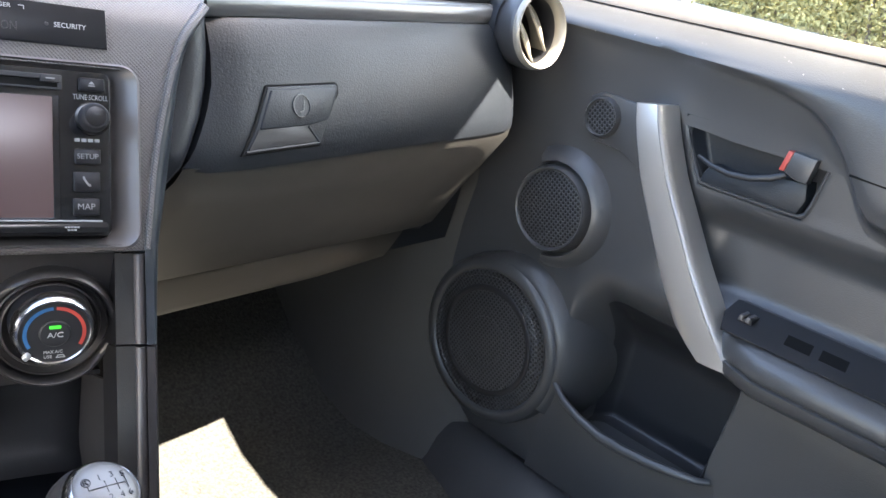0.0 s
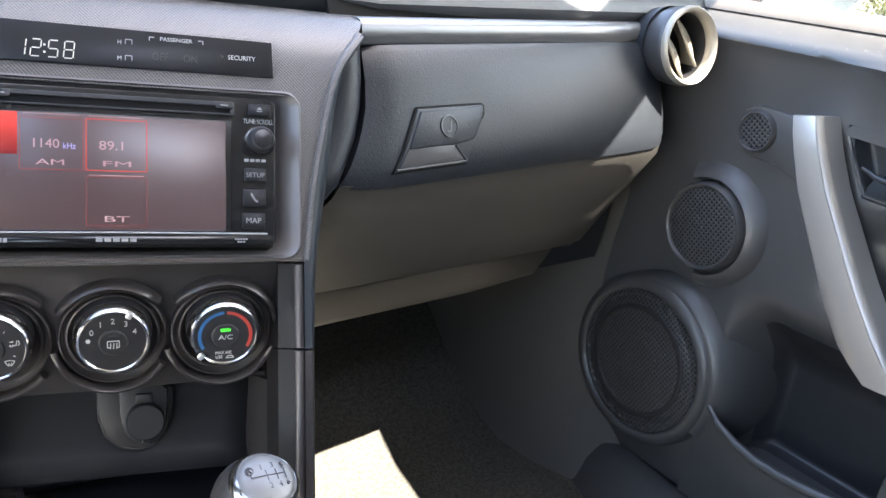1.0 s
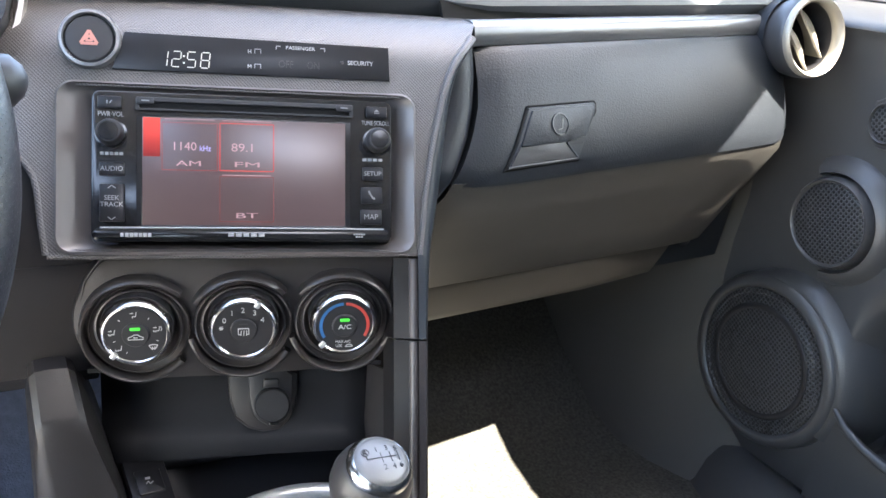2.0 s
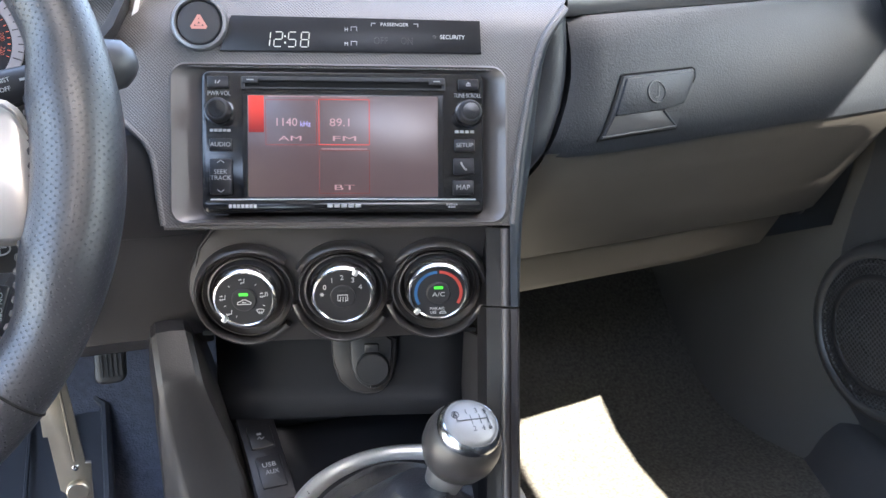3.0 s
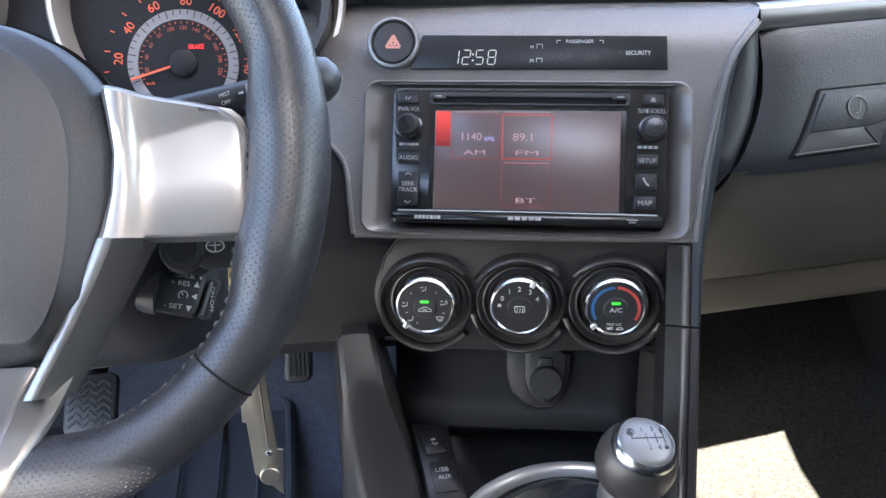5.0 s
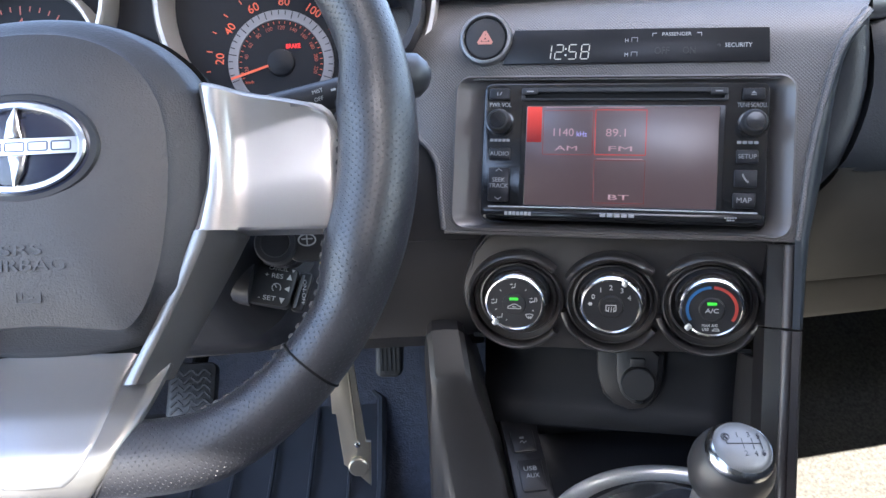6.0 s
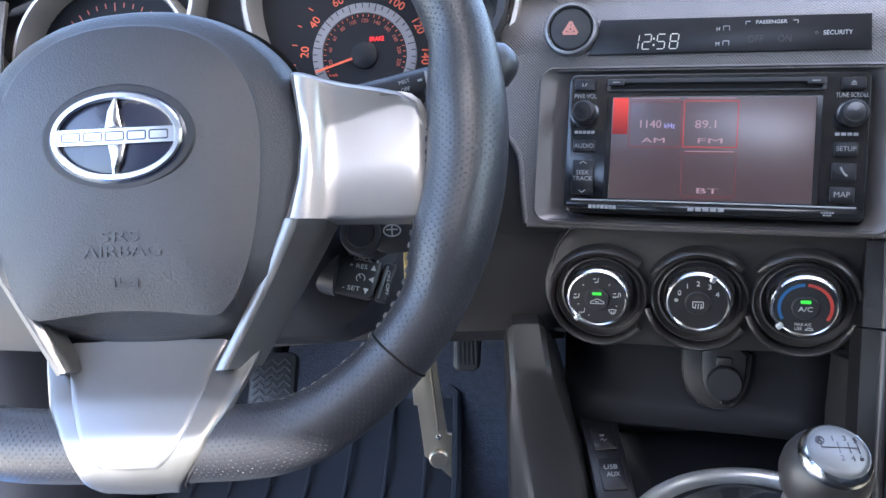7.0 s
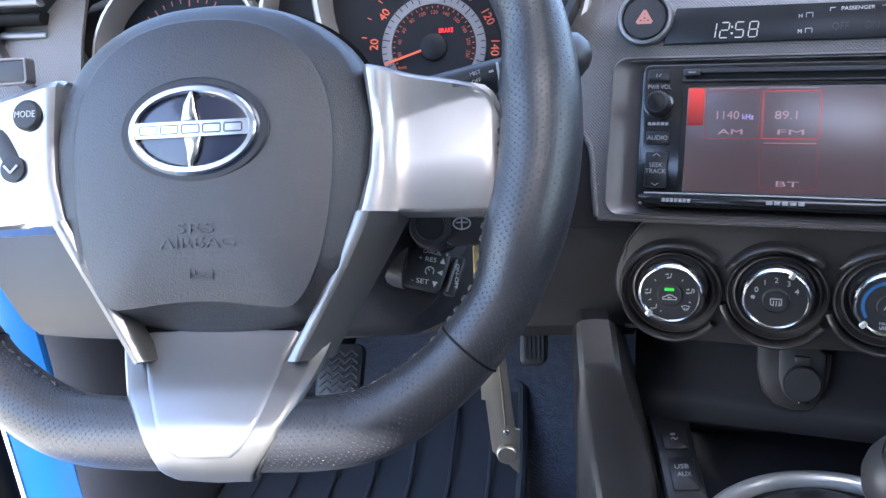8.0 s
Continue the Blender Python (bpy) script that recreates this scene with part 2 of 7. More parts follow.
# ---- building helpers ----
def place(origin, yaw=0.0, tilt=0.0):
    """A working frame: x right, y up along a face that leans back by tilt, z out of the face; turned by yaw about the vertical."""
    y, t = radians(yaw), radians(tilt)
    turn = Matrix.Rotation(y, 3, "Z") @ Matrix(((1, 0, 0), (0, math.sin(t), -math.cos(t)), (0, math.cos(t), math.sin(t))))
    return Matrix.Translation(origin) @ turn.to_4x4()


def thing(name, m, label, category, group="", kind=""):
    ob = new(name)
    ob.empty_display_size = 0.02
    ob.matrix_world = m
    return tagged(ob, label, category, group, kind)


def part(name, bm, material, parent, label="", smooth=30):
    me = bpy.data.meshes.new(name)
    bmesh.ops.recalc_face_normals(bm, faces=bm.faces)
    bm.to_mesh(me)
    bm.free()
    me.materials.append(material)
    if smooth:
        me.shade_smooth()
        me.set_sharp_from_angle(angle=radians(smooth))
    ob = new(name, me)
    ob.parent = parent
    if label:
        tagged(ob, label)
    return ob


def solid(name, bm, material, label, category, group="", kind="", smooth=30):
    ob = part(name, bm, material, None, "", smooth)
    return tagged(ob, label, category, group, kind)


def rrect(cx, cy, w, h, r, n=5, skew=0.0):
    pts = []
    for sx, sy, a0 in ((1, 1, 0), (-1, 1, 90), (-1, -1, 180), (1, -1, 270)):
        for i in range(n + 1):
            a = radians(a0 + 90 * i / n)
            y = sy * (h / 2 - r) + r * math.sin(a)
            pts.append((cx + sx * (w / 2 - r) + r * math.cos(a) + skew * y, cy + y))
    return pts


def circle(cx, cy, r, n=32, ry=None):
    return [(cx + r * math.cos(2 * math.pi * i / n), cy + (ry or r) * math.sin(2 * math.pi * i / n)) for i in range(n)]


def loft(rings, closed=True, caps=(True, True), bm=None):
    """Skins a list of rings (lists of 3D points, equal counts). closed: each ring is a loop."""
    bm = bm or bmesh.new()
    vs = [[bm.verts.new(p) for p in ring] for ring in rings]
    n = len(vs[0])
    for a, b in zip(vs, vs[1:]):
        for i in range(n if closed else n - 1):
            j = (i + 1) % n
            bm.faces.new((a[i], a[j], b[j], b[i]))
    if closed and caps[0]:
        bm.faces.new(list(reversed(vs[0])))
    if closed and caps[1]:
        bm.faces.new(vs[-1])
    return bm


def shrink(outline, d):
    """Moves a closed outline inwards by about d."""
    n = len(outline)
    area = sum(outline[i][0] * outline[(i + 1) % n][1] - outline[(i + 1) % n][0] * outline[i][1] for i in range(n))
    s = 1 if area > 0 else -1
    out = []
    for i in range(n):
        a, b, c = Vector(outline[i - 1]), Vector(outline[i]), Vector(outline[(i + 1) % n])
        e1, e2 = (b - a).normalized(), (c - b).normalized()
        nrm = Vector((-(e1.y + e2.y), e1.x + e2.x)) * s
        if nrm.length < 1e-6:
            nrm = Vector((-e1.y, e1.x)) * s
        nrm.normalize()
        k = max(0.5, abs(nrm.dot(Vector((-e1.y, e1.x)))))
        p = b + nrm * (d / k)
        out.append((p.x, p.y))
    return out


def plate(outline, w0, w1, edge=0.001, bm=None):
    """A slab from w0 (back) to w1 (front) with a rounded front edge."""
    s = 1 if w1 > w0 else -1
    rings = [[(x, y, w0) for x, y in outline], [(x, y, w1 - s * edge) for x, y in outline]]
    if edge:
        for f, g in ((0.3, 0.3), (1.0, 0.0)):
            rings.append([(x, y, w1 - s * edge * g) for x, y in shrink(outline, edge * f)])
    return loft(rings, bm=bm)


def soften(outline, times=2):
    """Rounds the corners of a closed outline."""
    for _ in range(times):
        out = []
        for i in range(len(outline)):
            (ax, ay), (bx, by) = outline[i], outline[(i + 1) % len(outline)]
            out += [(ax * 0.8 + bx * 0.2, ay * 0.8 + by * 0.2), (ax * 0.2 + bx * 0.8, ay * 0.2 + by * 0.8)]
        outline = out
    return outline


def hoop(outer, inner, w0, w1, edge=0.001, win=None, bm=None):
    """A flat frame between two outlines of equal counts. win: the height of the inner lip."""
    win = w1 if win is None else win
    rings = [[(x, y, w0) for x, y in outer], [(x, y, w1 - edge) for x, y in outer], [(x, y, w1) for x, y in shrink(outer, edge)],
             [(x, y, win) for x, y in shrink(inner, -edge)], [(x, y, win - edge) for x, y in inner], [(x, y, w0) for x, y in inner]]
    bm = loft(rings, caps=(False, False), bm=bm)
    return bm


def lathe(profile, n=40, cx=0.0, cy=0.0, w=0.0, bm=None, caps=(True, True), ry=1.0):
    rings = [[(cx + r * math.cos(2 * math.pi * i / n), cy + ry * r * math.sin(2 * math.pi * i / n), w + h) for i in range(n)] for r, h in profile]
    return loft(rings, caps=caps, bm=bm)


def tube(path, radius, n=14, closed=False, flat=1.0, up=(0, 0, 1), uv=False, bm=None):
    """A round (or flattened) bar along a path; radius may be a list."""
    bm = bm or bmesh.new()
    pts = [Vector(p) for p in path]
    m = len(pts)
    rings, run = [], [0.0]
    for i in range(1, m):
        run.append(run[-1] + (pts[i] - pts[i - 1]).length)
    for i, p in enumerate(pts):
        q0, q1 = (pts[i - 1], pts[(i + 1) % m]) if closed else (pts[max(0, i - 1)], pts[min(m - 1, i + 1)])
        t = (q1 - q0).normalized()
        side = t.cross(Vector(up))
        side = side.normalized() if side.length > 1e-5 else t.orthogonal().normalized()
        top = side.cross(t).normalized()
        r = radius[i] if isinstance(radius, (list, tuple)) else radius
        rings.append([bm.verts.new(p + side * (r * math.cos(2 * math.pi * k / n)) + top * (r * flat * math.sin(2 * math.pi * k / n))) for k in range(n)])
    layer = bm.loops.layers.uv.new("UVMap") if uv else None
    total = run[-1] + (pts[0] - pts[-1]).length
    for i in range(m if closed else m - 1):
        a, b = rings[i], rings[(i + 1) % m]
        s0, s1 = run[i], run[i + 1] if i + 1 < m else total
        for k in range(n):
            j = (k + 1) % n
            f = bm.faces.new((a[k], a[j], b[j], b[k]))
            if uv:
                r = radius if not isinstance(radius, (list, tuple)) else radius[i]
                c = 2 * math.pi * r / n
                for lp, q in zip(f.loops, ((s0, k * c), (s0, (k + 1) * c), (s1, (k + 1) * c), (s1, k * c))):
                    lp[layer].uv = q
    if not closed:
        bm.faces.new(list(reversed(rings[0])))
        bm.faces.new(rings[-1])
    return bm


def sheet(rows, thick=0.003, bm=None):
    """An open surface through rows of points, given a thickness."""
    bm = loft(rows, closed=False, bm=bm)
    bm.normal_update()
    nr, nc = len(rows), len(rows[0])
    front = list(bm.verts)[-nr * nc:]
    back = [bm.verts.new(v.co - v.normal * thick) for v in front]
    for i in range(nr - 1):
        for k in range(nc - 1):
            a, b, c, d = (back[i * nc + k], back[i * nc + k + 1], back[(i + 1) * nc + k + 1], back[(i + 1) * nc + k])
            bm.faces.new((d, c, b, a))
    ring = [k for k in range(nc)] + [i * nc + nc - 1 for i in range(1, nr)] + [(nr - 1) * nc + k for k in range(nc - 2, -1, -1)] + [i * nc for i in range(nr - 2, 0, -1)]
    for p, q in zip(ring, ring[1:] + ring[:1]):
        bm.faces.new((front[q], front[p], back[p], back[q]))
    return bm


def block(lo, hi, edge=0.002, bm=None):
    (x0, y0, z0), (x1, y1, z1) = lo, hi
    b = bmesh.new()
    bmesh.ops.create_cube(b, size=1)
    for v in b.verts:
        v.co = Vector(((x0 + x1) / 2 + v.co.x * (x1 - x0), (y0 + y1) / 2 + v.co.y * (y1 - y0), (z0 + z1) / 2 + v.co.z * (z1 - z0)))
    if edge:
        bmesh.ops.bevel(b, geom=list(b.edges), offset=edge, segments=2, profile=0.5, affect="EDGES")
    return b


def words(name, body, x, y, w, height, material, parent, width=None, lift=0.0002, turn=0.0, label=""):
    """Lettering in the built-in font, centred at x, y on a face; height of a capital letter in metres."""
    cu = bpy.data.curves.new(name, "FONT")
    cu.body, cu.align_x, cu.align_y, cu.size, cu.extrude, cu.resolution_u = body, "CENTER", "CENTER", height / 0.69, lift, 3
    tmp = bpy.data.objects.new(name, cu)
    me = bpy.data.meshes.new_from_object(tmp)
    bpy.data.objects.remove(tmp)
    me.name = name
    me.materials.clear()
    me.materials.append(material)
    xs = [v.co.x for v in me.vertices] or [0, 1]
    k = width / max(1e-6, max(xs) - min(xs)) if width else 1.0
    mid = (max(xs) + min(xs)) / 2
    c, s = math.cos(radians(turn)), math.sin(radians(turn))
    for v in me.vertices:
        a, b = (v.co.x - mid) * k, v.co.y
        v.co = Vector((x + a * c - b * s, y + a * s + b * c, w + v.co.z))
    ob = new(name, me)
    ob.parent = parent
    if label:
        tagged(ob, label)
    return ob


def bar(bm, x0, y0, x1, y1, wide, w, high=0.0003, slant=0.0):
    """Adds a thin flat stroke from one point to another."""
    a, b = Vector((x0, y0)), Vector((x1, y1))
    d = (b - a).normalized() * wide / 2
    n = Vector((-d.y, d.x))
    pts = [a - n, b - n, b + n, a + n]
    return loft([[(p.x + slant * p.y, p.y, w) for p in pts], [(p.x + slant * p.y, p.y, w + high) for p in pts]], bm=bm)


STACK = place((0, 0, 0), -14, 22)
KNOBS = place(STACK @ Vector((-0.003, -0.1055, -0.020)), -14, 0) @ Matrix.Rotation(radians(1.6), 4, "Z")
WHEEL = place((-0.315, -0.215, 0.070), 0, 25)
GLOVE = place((0.2, 0, 0), 7, 12)
DOOR = place((0.63, 0, 0), -90, 0)
DIALS = place((-0.30, 0.10, 0.07), 0, 20)


def put(bm, m):
    bmesh.ops.transform(bm, matrix=m, verts=bm.verts)
    return bm

# ---- setting: ground, car shell ----
gm = bmesh.new()
bmesh.ops.create_grid(gm, x_segments=24, y_segments=24, size=400)
ground = solid("ground", gm, PAVE, "pale sunlit concrete ground round the car", "ground", kind="structure")
ground.location.z = -0.78
# floor pan: flat floor, then a toe board that rises forwards
def floor_sheet(x0, x1, y_front):
    prof = [(-1.9, -0.485), (-0.4, -0.485), (0.15, -0.485), (0.21, -0.478), (0.27, -0.460), (0.35, -0.410), (0.52, -0.27), (y_front, -0.05)]
    xs = np.linspace(x0, x1, 12)
    return sheet([[(x, y, z) for x in xs] for y, z in prof], -0.02)
solid("floor_passenger_side", floor_sheet(0.06, 0.66, 0.60), CARPET, "dark grey looped carpet in the passenger footwell", "floor", kind="structure")
solid("floor_driver_side", floor_sheet(-0.66, 0.06, 0.60), DARKCARPET, "blue-black carpet in the driver footwell", "floor", kind="structure")
# unseen cowl walls added, firewall raised, against light leaking under the dash
for s, nm in ((1, "right"), (-1, "left")):
    solid("wall_cowl_" + nm, block((s * 0.715 - 0.012, 0.105, -0.60), (s * 0.715 + 0.012, 0.60, 0.115), 0), GAP, "unseen wall blocking stray light beside the footwell", "wall", kind="structure")
fw = block((-0.70, 0.60, -0.60), (0.70, 0.66, 0.24), 0)
solid("wall_firewall", fw, DARKCARPET, "dark bulkhead at the front of the footwells", "wall", kind="structure")
# side shell over the belt: pillars and roof
def side_x(z, s):
    return s * (0.695 - 0.248 * max(0.0, z - 0.137))
def pillar_bar(path, r, name, label, mat, flat=0.6):
    return solid(name, tube(path, r, 10, flat=flat, up=(1, 0, 0)), mat, label, "pillar", kind="structure")
for s, nm in ((1, "right"), (-1, "left")):
    rows = []
    for y, z in ((0.24, 0.064), (0.10, 0.1845), (-0.03, 0.295), (-0.115, 0.368), (-0.198, 0.437), (-0.27, 0.497), (-0.36, 0.555)):
        x = side_x(z, s)
        rows.append([(x - s * 0.001, y, z), (x - s * 0.010, y + 0.025, z + 0.032), (x - s * 0.004, y + 0.060, z + 0.075), (x + s * 0.028, y + 0.063, z + 0.078), (x + s * 0.030, y + 0.004, z + 0.004)])
    solid("trim_a_pillar_" + nm, loft(rows), LINER, "pale grey trimmed windscreen pillar", "pillar", kind="structure", smooth=50)
    pillar_bar([(side_x(0.5, s), -0.50, 0.525), (side_x(0.5, s), -1.0, 0.545), (side_x(0.5, s), -1.9, 0.50)], 0.05, "trim_roof_rail_" + nm, "pale grey roof rail trim", LINER)
    pillar_bar([(side_x(0.5, s), -1.15, 0.54), (s * 0.69, -1.02, 0.14), (s * 0.70, -1.0, -0.45)], 0.06, "trim_b_pillar_" + nm, "dark door pillar trim", LOWER)
# unseen ceiling: sunroof opening sized for reflections, front edge set to shade the dash
RX0, RX1, RY0, RY1 = -0.32, 0.10, -0.91, -0.62
rx = sorted(set(list(np.linspace(-0.64, 0.64, 9)) + [RX0, RX1]))
ry = [(-0.10, 0.520), (-0.30, 0.540), (-0.44, 0.547), (RY1, 0.560), (-0.76, 0.566), (RY0, 0.57), (-1.2, 0.568), (-1.6, 0.55), (-1.9, 0.52)]
rm = bmesh.new()
for low in (0.0, 0.035):
    grid = [[rm.verts.new((x, y - (0.07 * (x / 0.64) ** 2 if y > -0.2 else 0.0), z + low + 0.02 * (1 - (x / 0.65) ** 2))) for x in rx] for y, z in ry]
    for i in range(len(ry) - 1):
        for k in range(len(rx) - 1):
            if RX0 <= rx[k] < RX1 - 1e-6 and RY0 < ry[i][0] <= RY1 + 1e-6:
                continue
            rm.faces.new((grid[i][k], grid[i][k + 1], grid[i + 1][k + 1], grid[i + 1][k]))
solid("ceiling", rm, LINER, "unseen pale headliner, its sunroof opening sized to light spokes and screen", "ceiling", kind="structure")
# unseen block added where the seat would be, to shade footwell and lower door
pb = bmesh.new()
loft([[(x, y, z) for y, z in ((-0.50, -0.45), (-0.50, -0.10), (-0.54, -0.03), (-0.84, -0.05), (-0.97, 0.45), (-1.05, 0.45), (-1.05, -0.45))] for x in (0.11, 0.62)], bm=pb)
solid("wall_passenger_rear", pb, DOORPLA, "unseen block in the seat's place, keeps light off footwell and door", "wall", kind="structure")
# unseen walls added in place of rear windows, to cut light from behind
rb = block((-0.72, -1.46, -0.50), (0.72, -1.40, 0.62), 0)
solid("wall_rear", rb, LOWER, "unseen wall shutting out light from the back of the cabin", "wall", kind="structure")
rs = block((0.66, -1.4, -0.50), (0.72, -0.98, 0.60), 0.004)
solid("wall_rear_side", rs, DOORPLA, "unseen wall shutting out light behind the passenger door", "wall", kind="structure")
ls = block((-0.72, -1.4, -0.50), (-0.66, -1.05, 0.60), 0.004)
solid("wall_rear_side_driver", ls, DOORPLA, "unseen wall shutting out light behind the driver door", "wall", kind="structure")
# driver's side: open doorway with the painted jamb in front of it
jamb = thing("door_jamb", Matrix.Identity(4), "bright blue painted body jamb in the driver doorway", "car body")
jz = np.linspace(-0.62, 0.10, 10)
part("jamb", sheet([[(x, y, z) for z in jz] for x, y in ((-0.616, 0.085), (-0.634, 0.047), (-0.664, 0.036), (-0.680, 0.032), (-0.690, 0.040), (-0.695, 0.07))], 0.006), BODYBLUE, jamb)
part("door_seal", tube([(-0.712, 0.035, -0.62), (-0.710, 0.035, -0.25), (-0.706, 0.035, 0.10)], 0.016, 12, up=(0, 1, 0)), GAP, jamb, "black rubber door seal", 60)
part("outer_post", sheet([[(x, y, z) for z in jz] for x, y in ((-0.722, 0.04), (-0.76, 0.03), (-0.82, 0.04), (-0.92, 0.08))], 0.006), BODYBLUE, jamb)
part("sill_skin", block((-0.74, -1.05, -0.62), (-0.66, 0.05, -0.47), 0.015), BODYBLUE, jamb)

# ---- centre stack ----
stack = thing("center_stack", STACK, "grey textured centre stack panel angled to the driver", "dashboard")
def edge_right(v):
    return float(np.interp(v, [-0.30, -0.12, -0.0567, -0.0129, 0.012, 0.0328, 0.0515, 0.0618, 0.0700, 0.0775, 0.0840, 0.0900, 0.0955, 0.1010, 0.125], [0.1215, 0.1215, 0.1212, 0.1256, 0.1292, 0.1332, 0.1372, 0.1398, 0.1424, 0.1456, 0.1494, 0.1535, 0.1578, 0.1618, 0.172]))
def edge_left(v):
    return float(np.interp(v, [-0.0604, -0.035, -0.018, -0.008, 0.002, 0.012, 0.03, 0.0586, 0.12], [-0.1283, -0.1322, -0.1340, -0.1362, -0.1420, -0.153, -0.172, -0.20, -0.22]))
def roll(u, v):
    w = -7.0 * max(0.0, v - 0.062) ** 2 - 60.0 * max(0.0, v - 0.113) ** 2
    w -= 0.5 * max(0.0, -0.14 - u) ** 1.3 * 1.2
    return w
OPEN_L, OPEN_R, OPEN_B, OPEN_T = -0.119, 0.1145, -0.0555, 0.0535
vs = [-0.0595, OPEN_B, -0.045, -0.035, -0.026, -0.018, -0.013, -0.008, -0.003, 0.002, 0.007, 0.012, 0.021, 0.03, 0.042, OPEN_T, 0.058, 0.062, 0.066, 0.070, 0.074, 0.078, 0.082, 0.086, 0.090, 0.094, 0.098, 0.102, 0.106, 0.110, 0.113, 0.116, 0.120, 0.124, 0.128, 0.132, 0.135, 0.1375]
fm = bmesh.new()
cols = []
for v in vs:
    L, R = edge_left(v), edge_right(v)
    us = [L + (OPEN_L - L) * k / 5 for k in range(5)] + [OPEN_L + (OPEN_R - OPEN_L) * k / 10 for k in range(11)] + [OPEN_R + (R - OPEN_R) * k / 4 for k in range(1, 5)]
    cols.append([fm.verts.new((u, v, roll(u, v))) for u in us])
for i in range(len(vs) - 1):
    for k in range(len(cols[0]) - 1):
        if OPEN_B - 1e-6 <= vs[i] < OPEN_T - 1e-6 and 5 <= k < 15:
            continue
        fm.faces.new((cols[i][k], cols[i][k + 1], cols[i + 1][k + 1], cols[i + 1][k]))
bmesh.ops.recalc_face_normals(fm, faces=fm.faces)
bmesh.ops.solidify(fm, geom=list(fm.faces), thickness=0.003)
part("fascia", fm, FASCIA, stack, "dark grey fascia with a fine woven texture", 40)
part("surround", hoop(rrect(-0.0025, -0.001, 0.2415, 0.1155, 0.012, 6), rrect(0, 0, 0.2035, 0.1035, 0.006, 6), -0.012, 0.0024, 0.0016, win=-0.007), BEZEL, stack, "satin warm grey surround")
part("bottom_lip", tube([(-0.1275, -0.0600, -0.002), (0.0, -0.0592, -0.001), (0.1205, -0.0578, -0.002)], 0.0022, 8), FASCIA, stack)
# dark band under the fascia, then the rounded right-hand side trim
side = [0.1035, 0.098, 0.092, 0.086, 0.080, 0.074, 0.068, 0.0596, 0.045, 0.03, 0.01, -0.0105, -0.0567, -0.09, -0.1195]
def side_rows(vv):
    rows = []
    for v in vv:
        e = edge_right(v)
        w = roll(e, v)
        k = float(np.interp(v, [-0.12, -0.06, 0.0, 0.04, 0.09], [0.14, 0.34, 0.52, 0.30, 0.05]))
        rows.append([(e - 0.001, v, w - 0.0012), (e + 0.002, v, w - 0.0006), (e + 0.002 + 0.003 * k, v, w - 0.0018), (e + 0.002 + 0.008 * k, v, w - 0.0055), (e + 0.002 + 0.014 * k, v, w - 0.0125), (e + 0.002 + 0.0185 * k, v, w - 0.022), (e + 0.002 + 0.0205 * k, v, w - 0.040), (e + 0.002 + 0.0205 * k, v, w - 0.13)])
    return rows
part("side_trim", sheet(side_rows(side), 0.003), SIDE, stack, "blue-grey rounded side of the stack", 50)
part("fascia_edge", tube([(edge_right(v) + 0.0010, v, roll(edge_right(v), v) - 0.0012) for v in np.linspace(0.1035, -0.0590, 40)], 0.0036, 12), FASCIA, stack, "light rounded edge of the fascia", 60)
part("fascia_edge", tube([(edge_left(v) + 0.0004, v, roll(edge_left(v), v) - 0.0014) for v in np.linspace(0.030, -0.0590, 34)], 0.0024, 10), FASCIA, stack, "", 60)
part("side_trim", sheet(side_rows([-0.121, -0.16, -0.21, -0.26, -0.32, -0.40, -0.48]), 0.003), TRIM, stack, "dark brown-grey rounded side trim", 50)
for v0, v1 in ((-0.062, -0.1190), (-0.1212, -0.47)):
    part("edge_bead", tube([(edge_right(v) - 0.0040, v, -0.0042) for v in np.linspace(v0, v1, 9)], 0.0036, 12), BEAD, stack, "rounded bead painted lighter as the edge's highlight", 60)
# faces beside and below the climate panel
wing = bmesh.new()
for v0, v1 in ((-0.061, -0.1195), (-0.1207, -0.48)):
    loft([[(0.100, v0, -0.035), (0.104, v0, -0.012), (edge_right(v0) - 0.0005, v0, -0.003)], [(0.100, v1, -0.035), (0.104, v1, -0.012), (edge_right(v1) - 0.0005, v1, -0.003)]], closed=False, bm=wing)
bmesh.ops.solidify(wing, geom=list(wing.faces), thickness=0.003)
part("side_face", wing, DEEP, stack, "brown-black plastic face", 40)

# ---- head unit ----
unit = thing("head_unit", STACK, "black double-height touchscreen car stereo, switched on", "car stereo")
part("body", plate(rrect(0, 0, 0.2, 0.1, 0.0055, 6), -0.03, 0.0045, 0.0015), GLOSS, unit)
part("lower_lip", plate(rrect(0, -0.0452, 0.1965, 0.0075, 0.003, 4), 0.004, 0.0072, 0.0018), GLOSS, unit, "glossy black lip along the bottom")
part("lip_line", tube([(-0.094, -0.0410, 0.0056), (0, -0.0407, 0.0058), (0.094, -0.0410, 0.0056)], 0.0005, 6), GREYPRINT, unit)
part("slot", hoop(rrect(0, 0.0418, 0.145, 0.0090, 0.001, 3), rrect(0, 0.0410, 0.140, 0.0046, 0.0008, 3), 0.003, 0.0058, 0.0004), BLACK, unit, "disc slot")
part("slot_gap", plate(rrect(0, 0.0410, 0.140, 0.0046, 0.0008, 3), 0.003, 0.0047, 0.0001), GAP, unit)
for s in (-1, 1):
    part("slot_key", plate(rrect(s * 0.066, 0.0437, 0.011, 0.0045, 0.0006, 3), 0.005, 0.0066, 0.0004), BLACK, unit)
screen = part("screen", plate(rrect(-0.0005, -0.0032, 0.1345, 0.0718, 0.0008, 3), 0.003, 0.0049, 0.0001), SCREEN, unit, "lit dim violet touchscreen with red tiles")
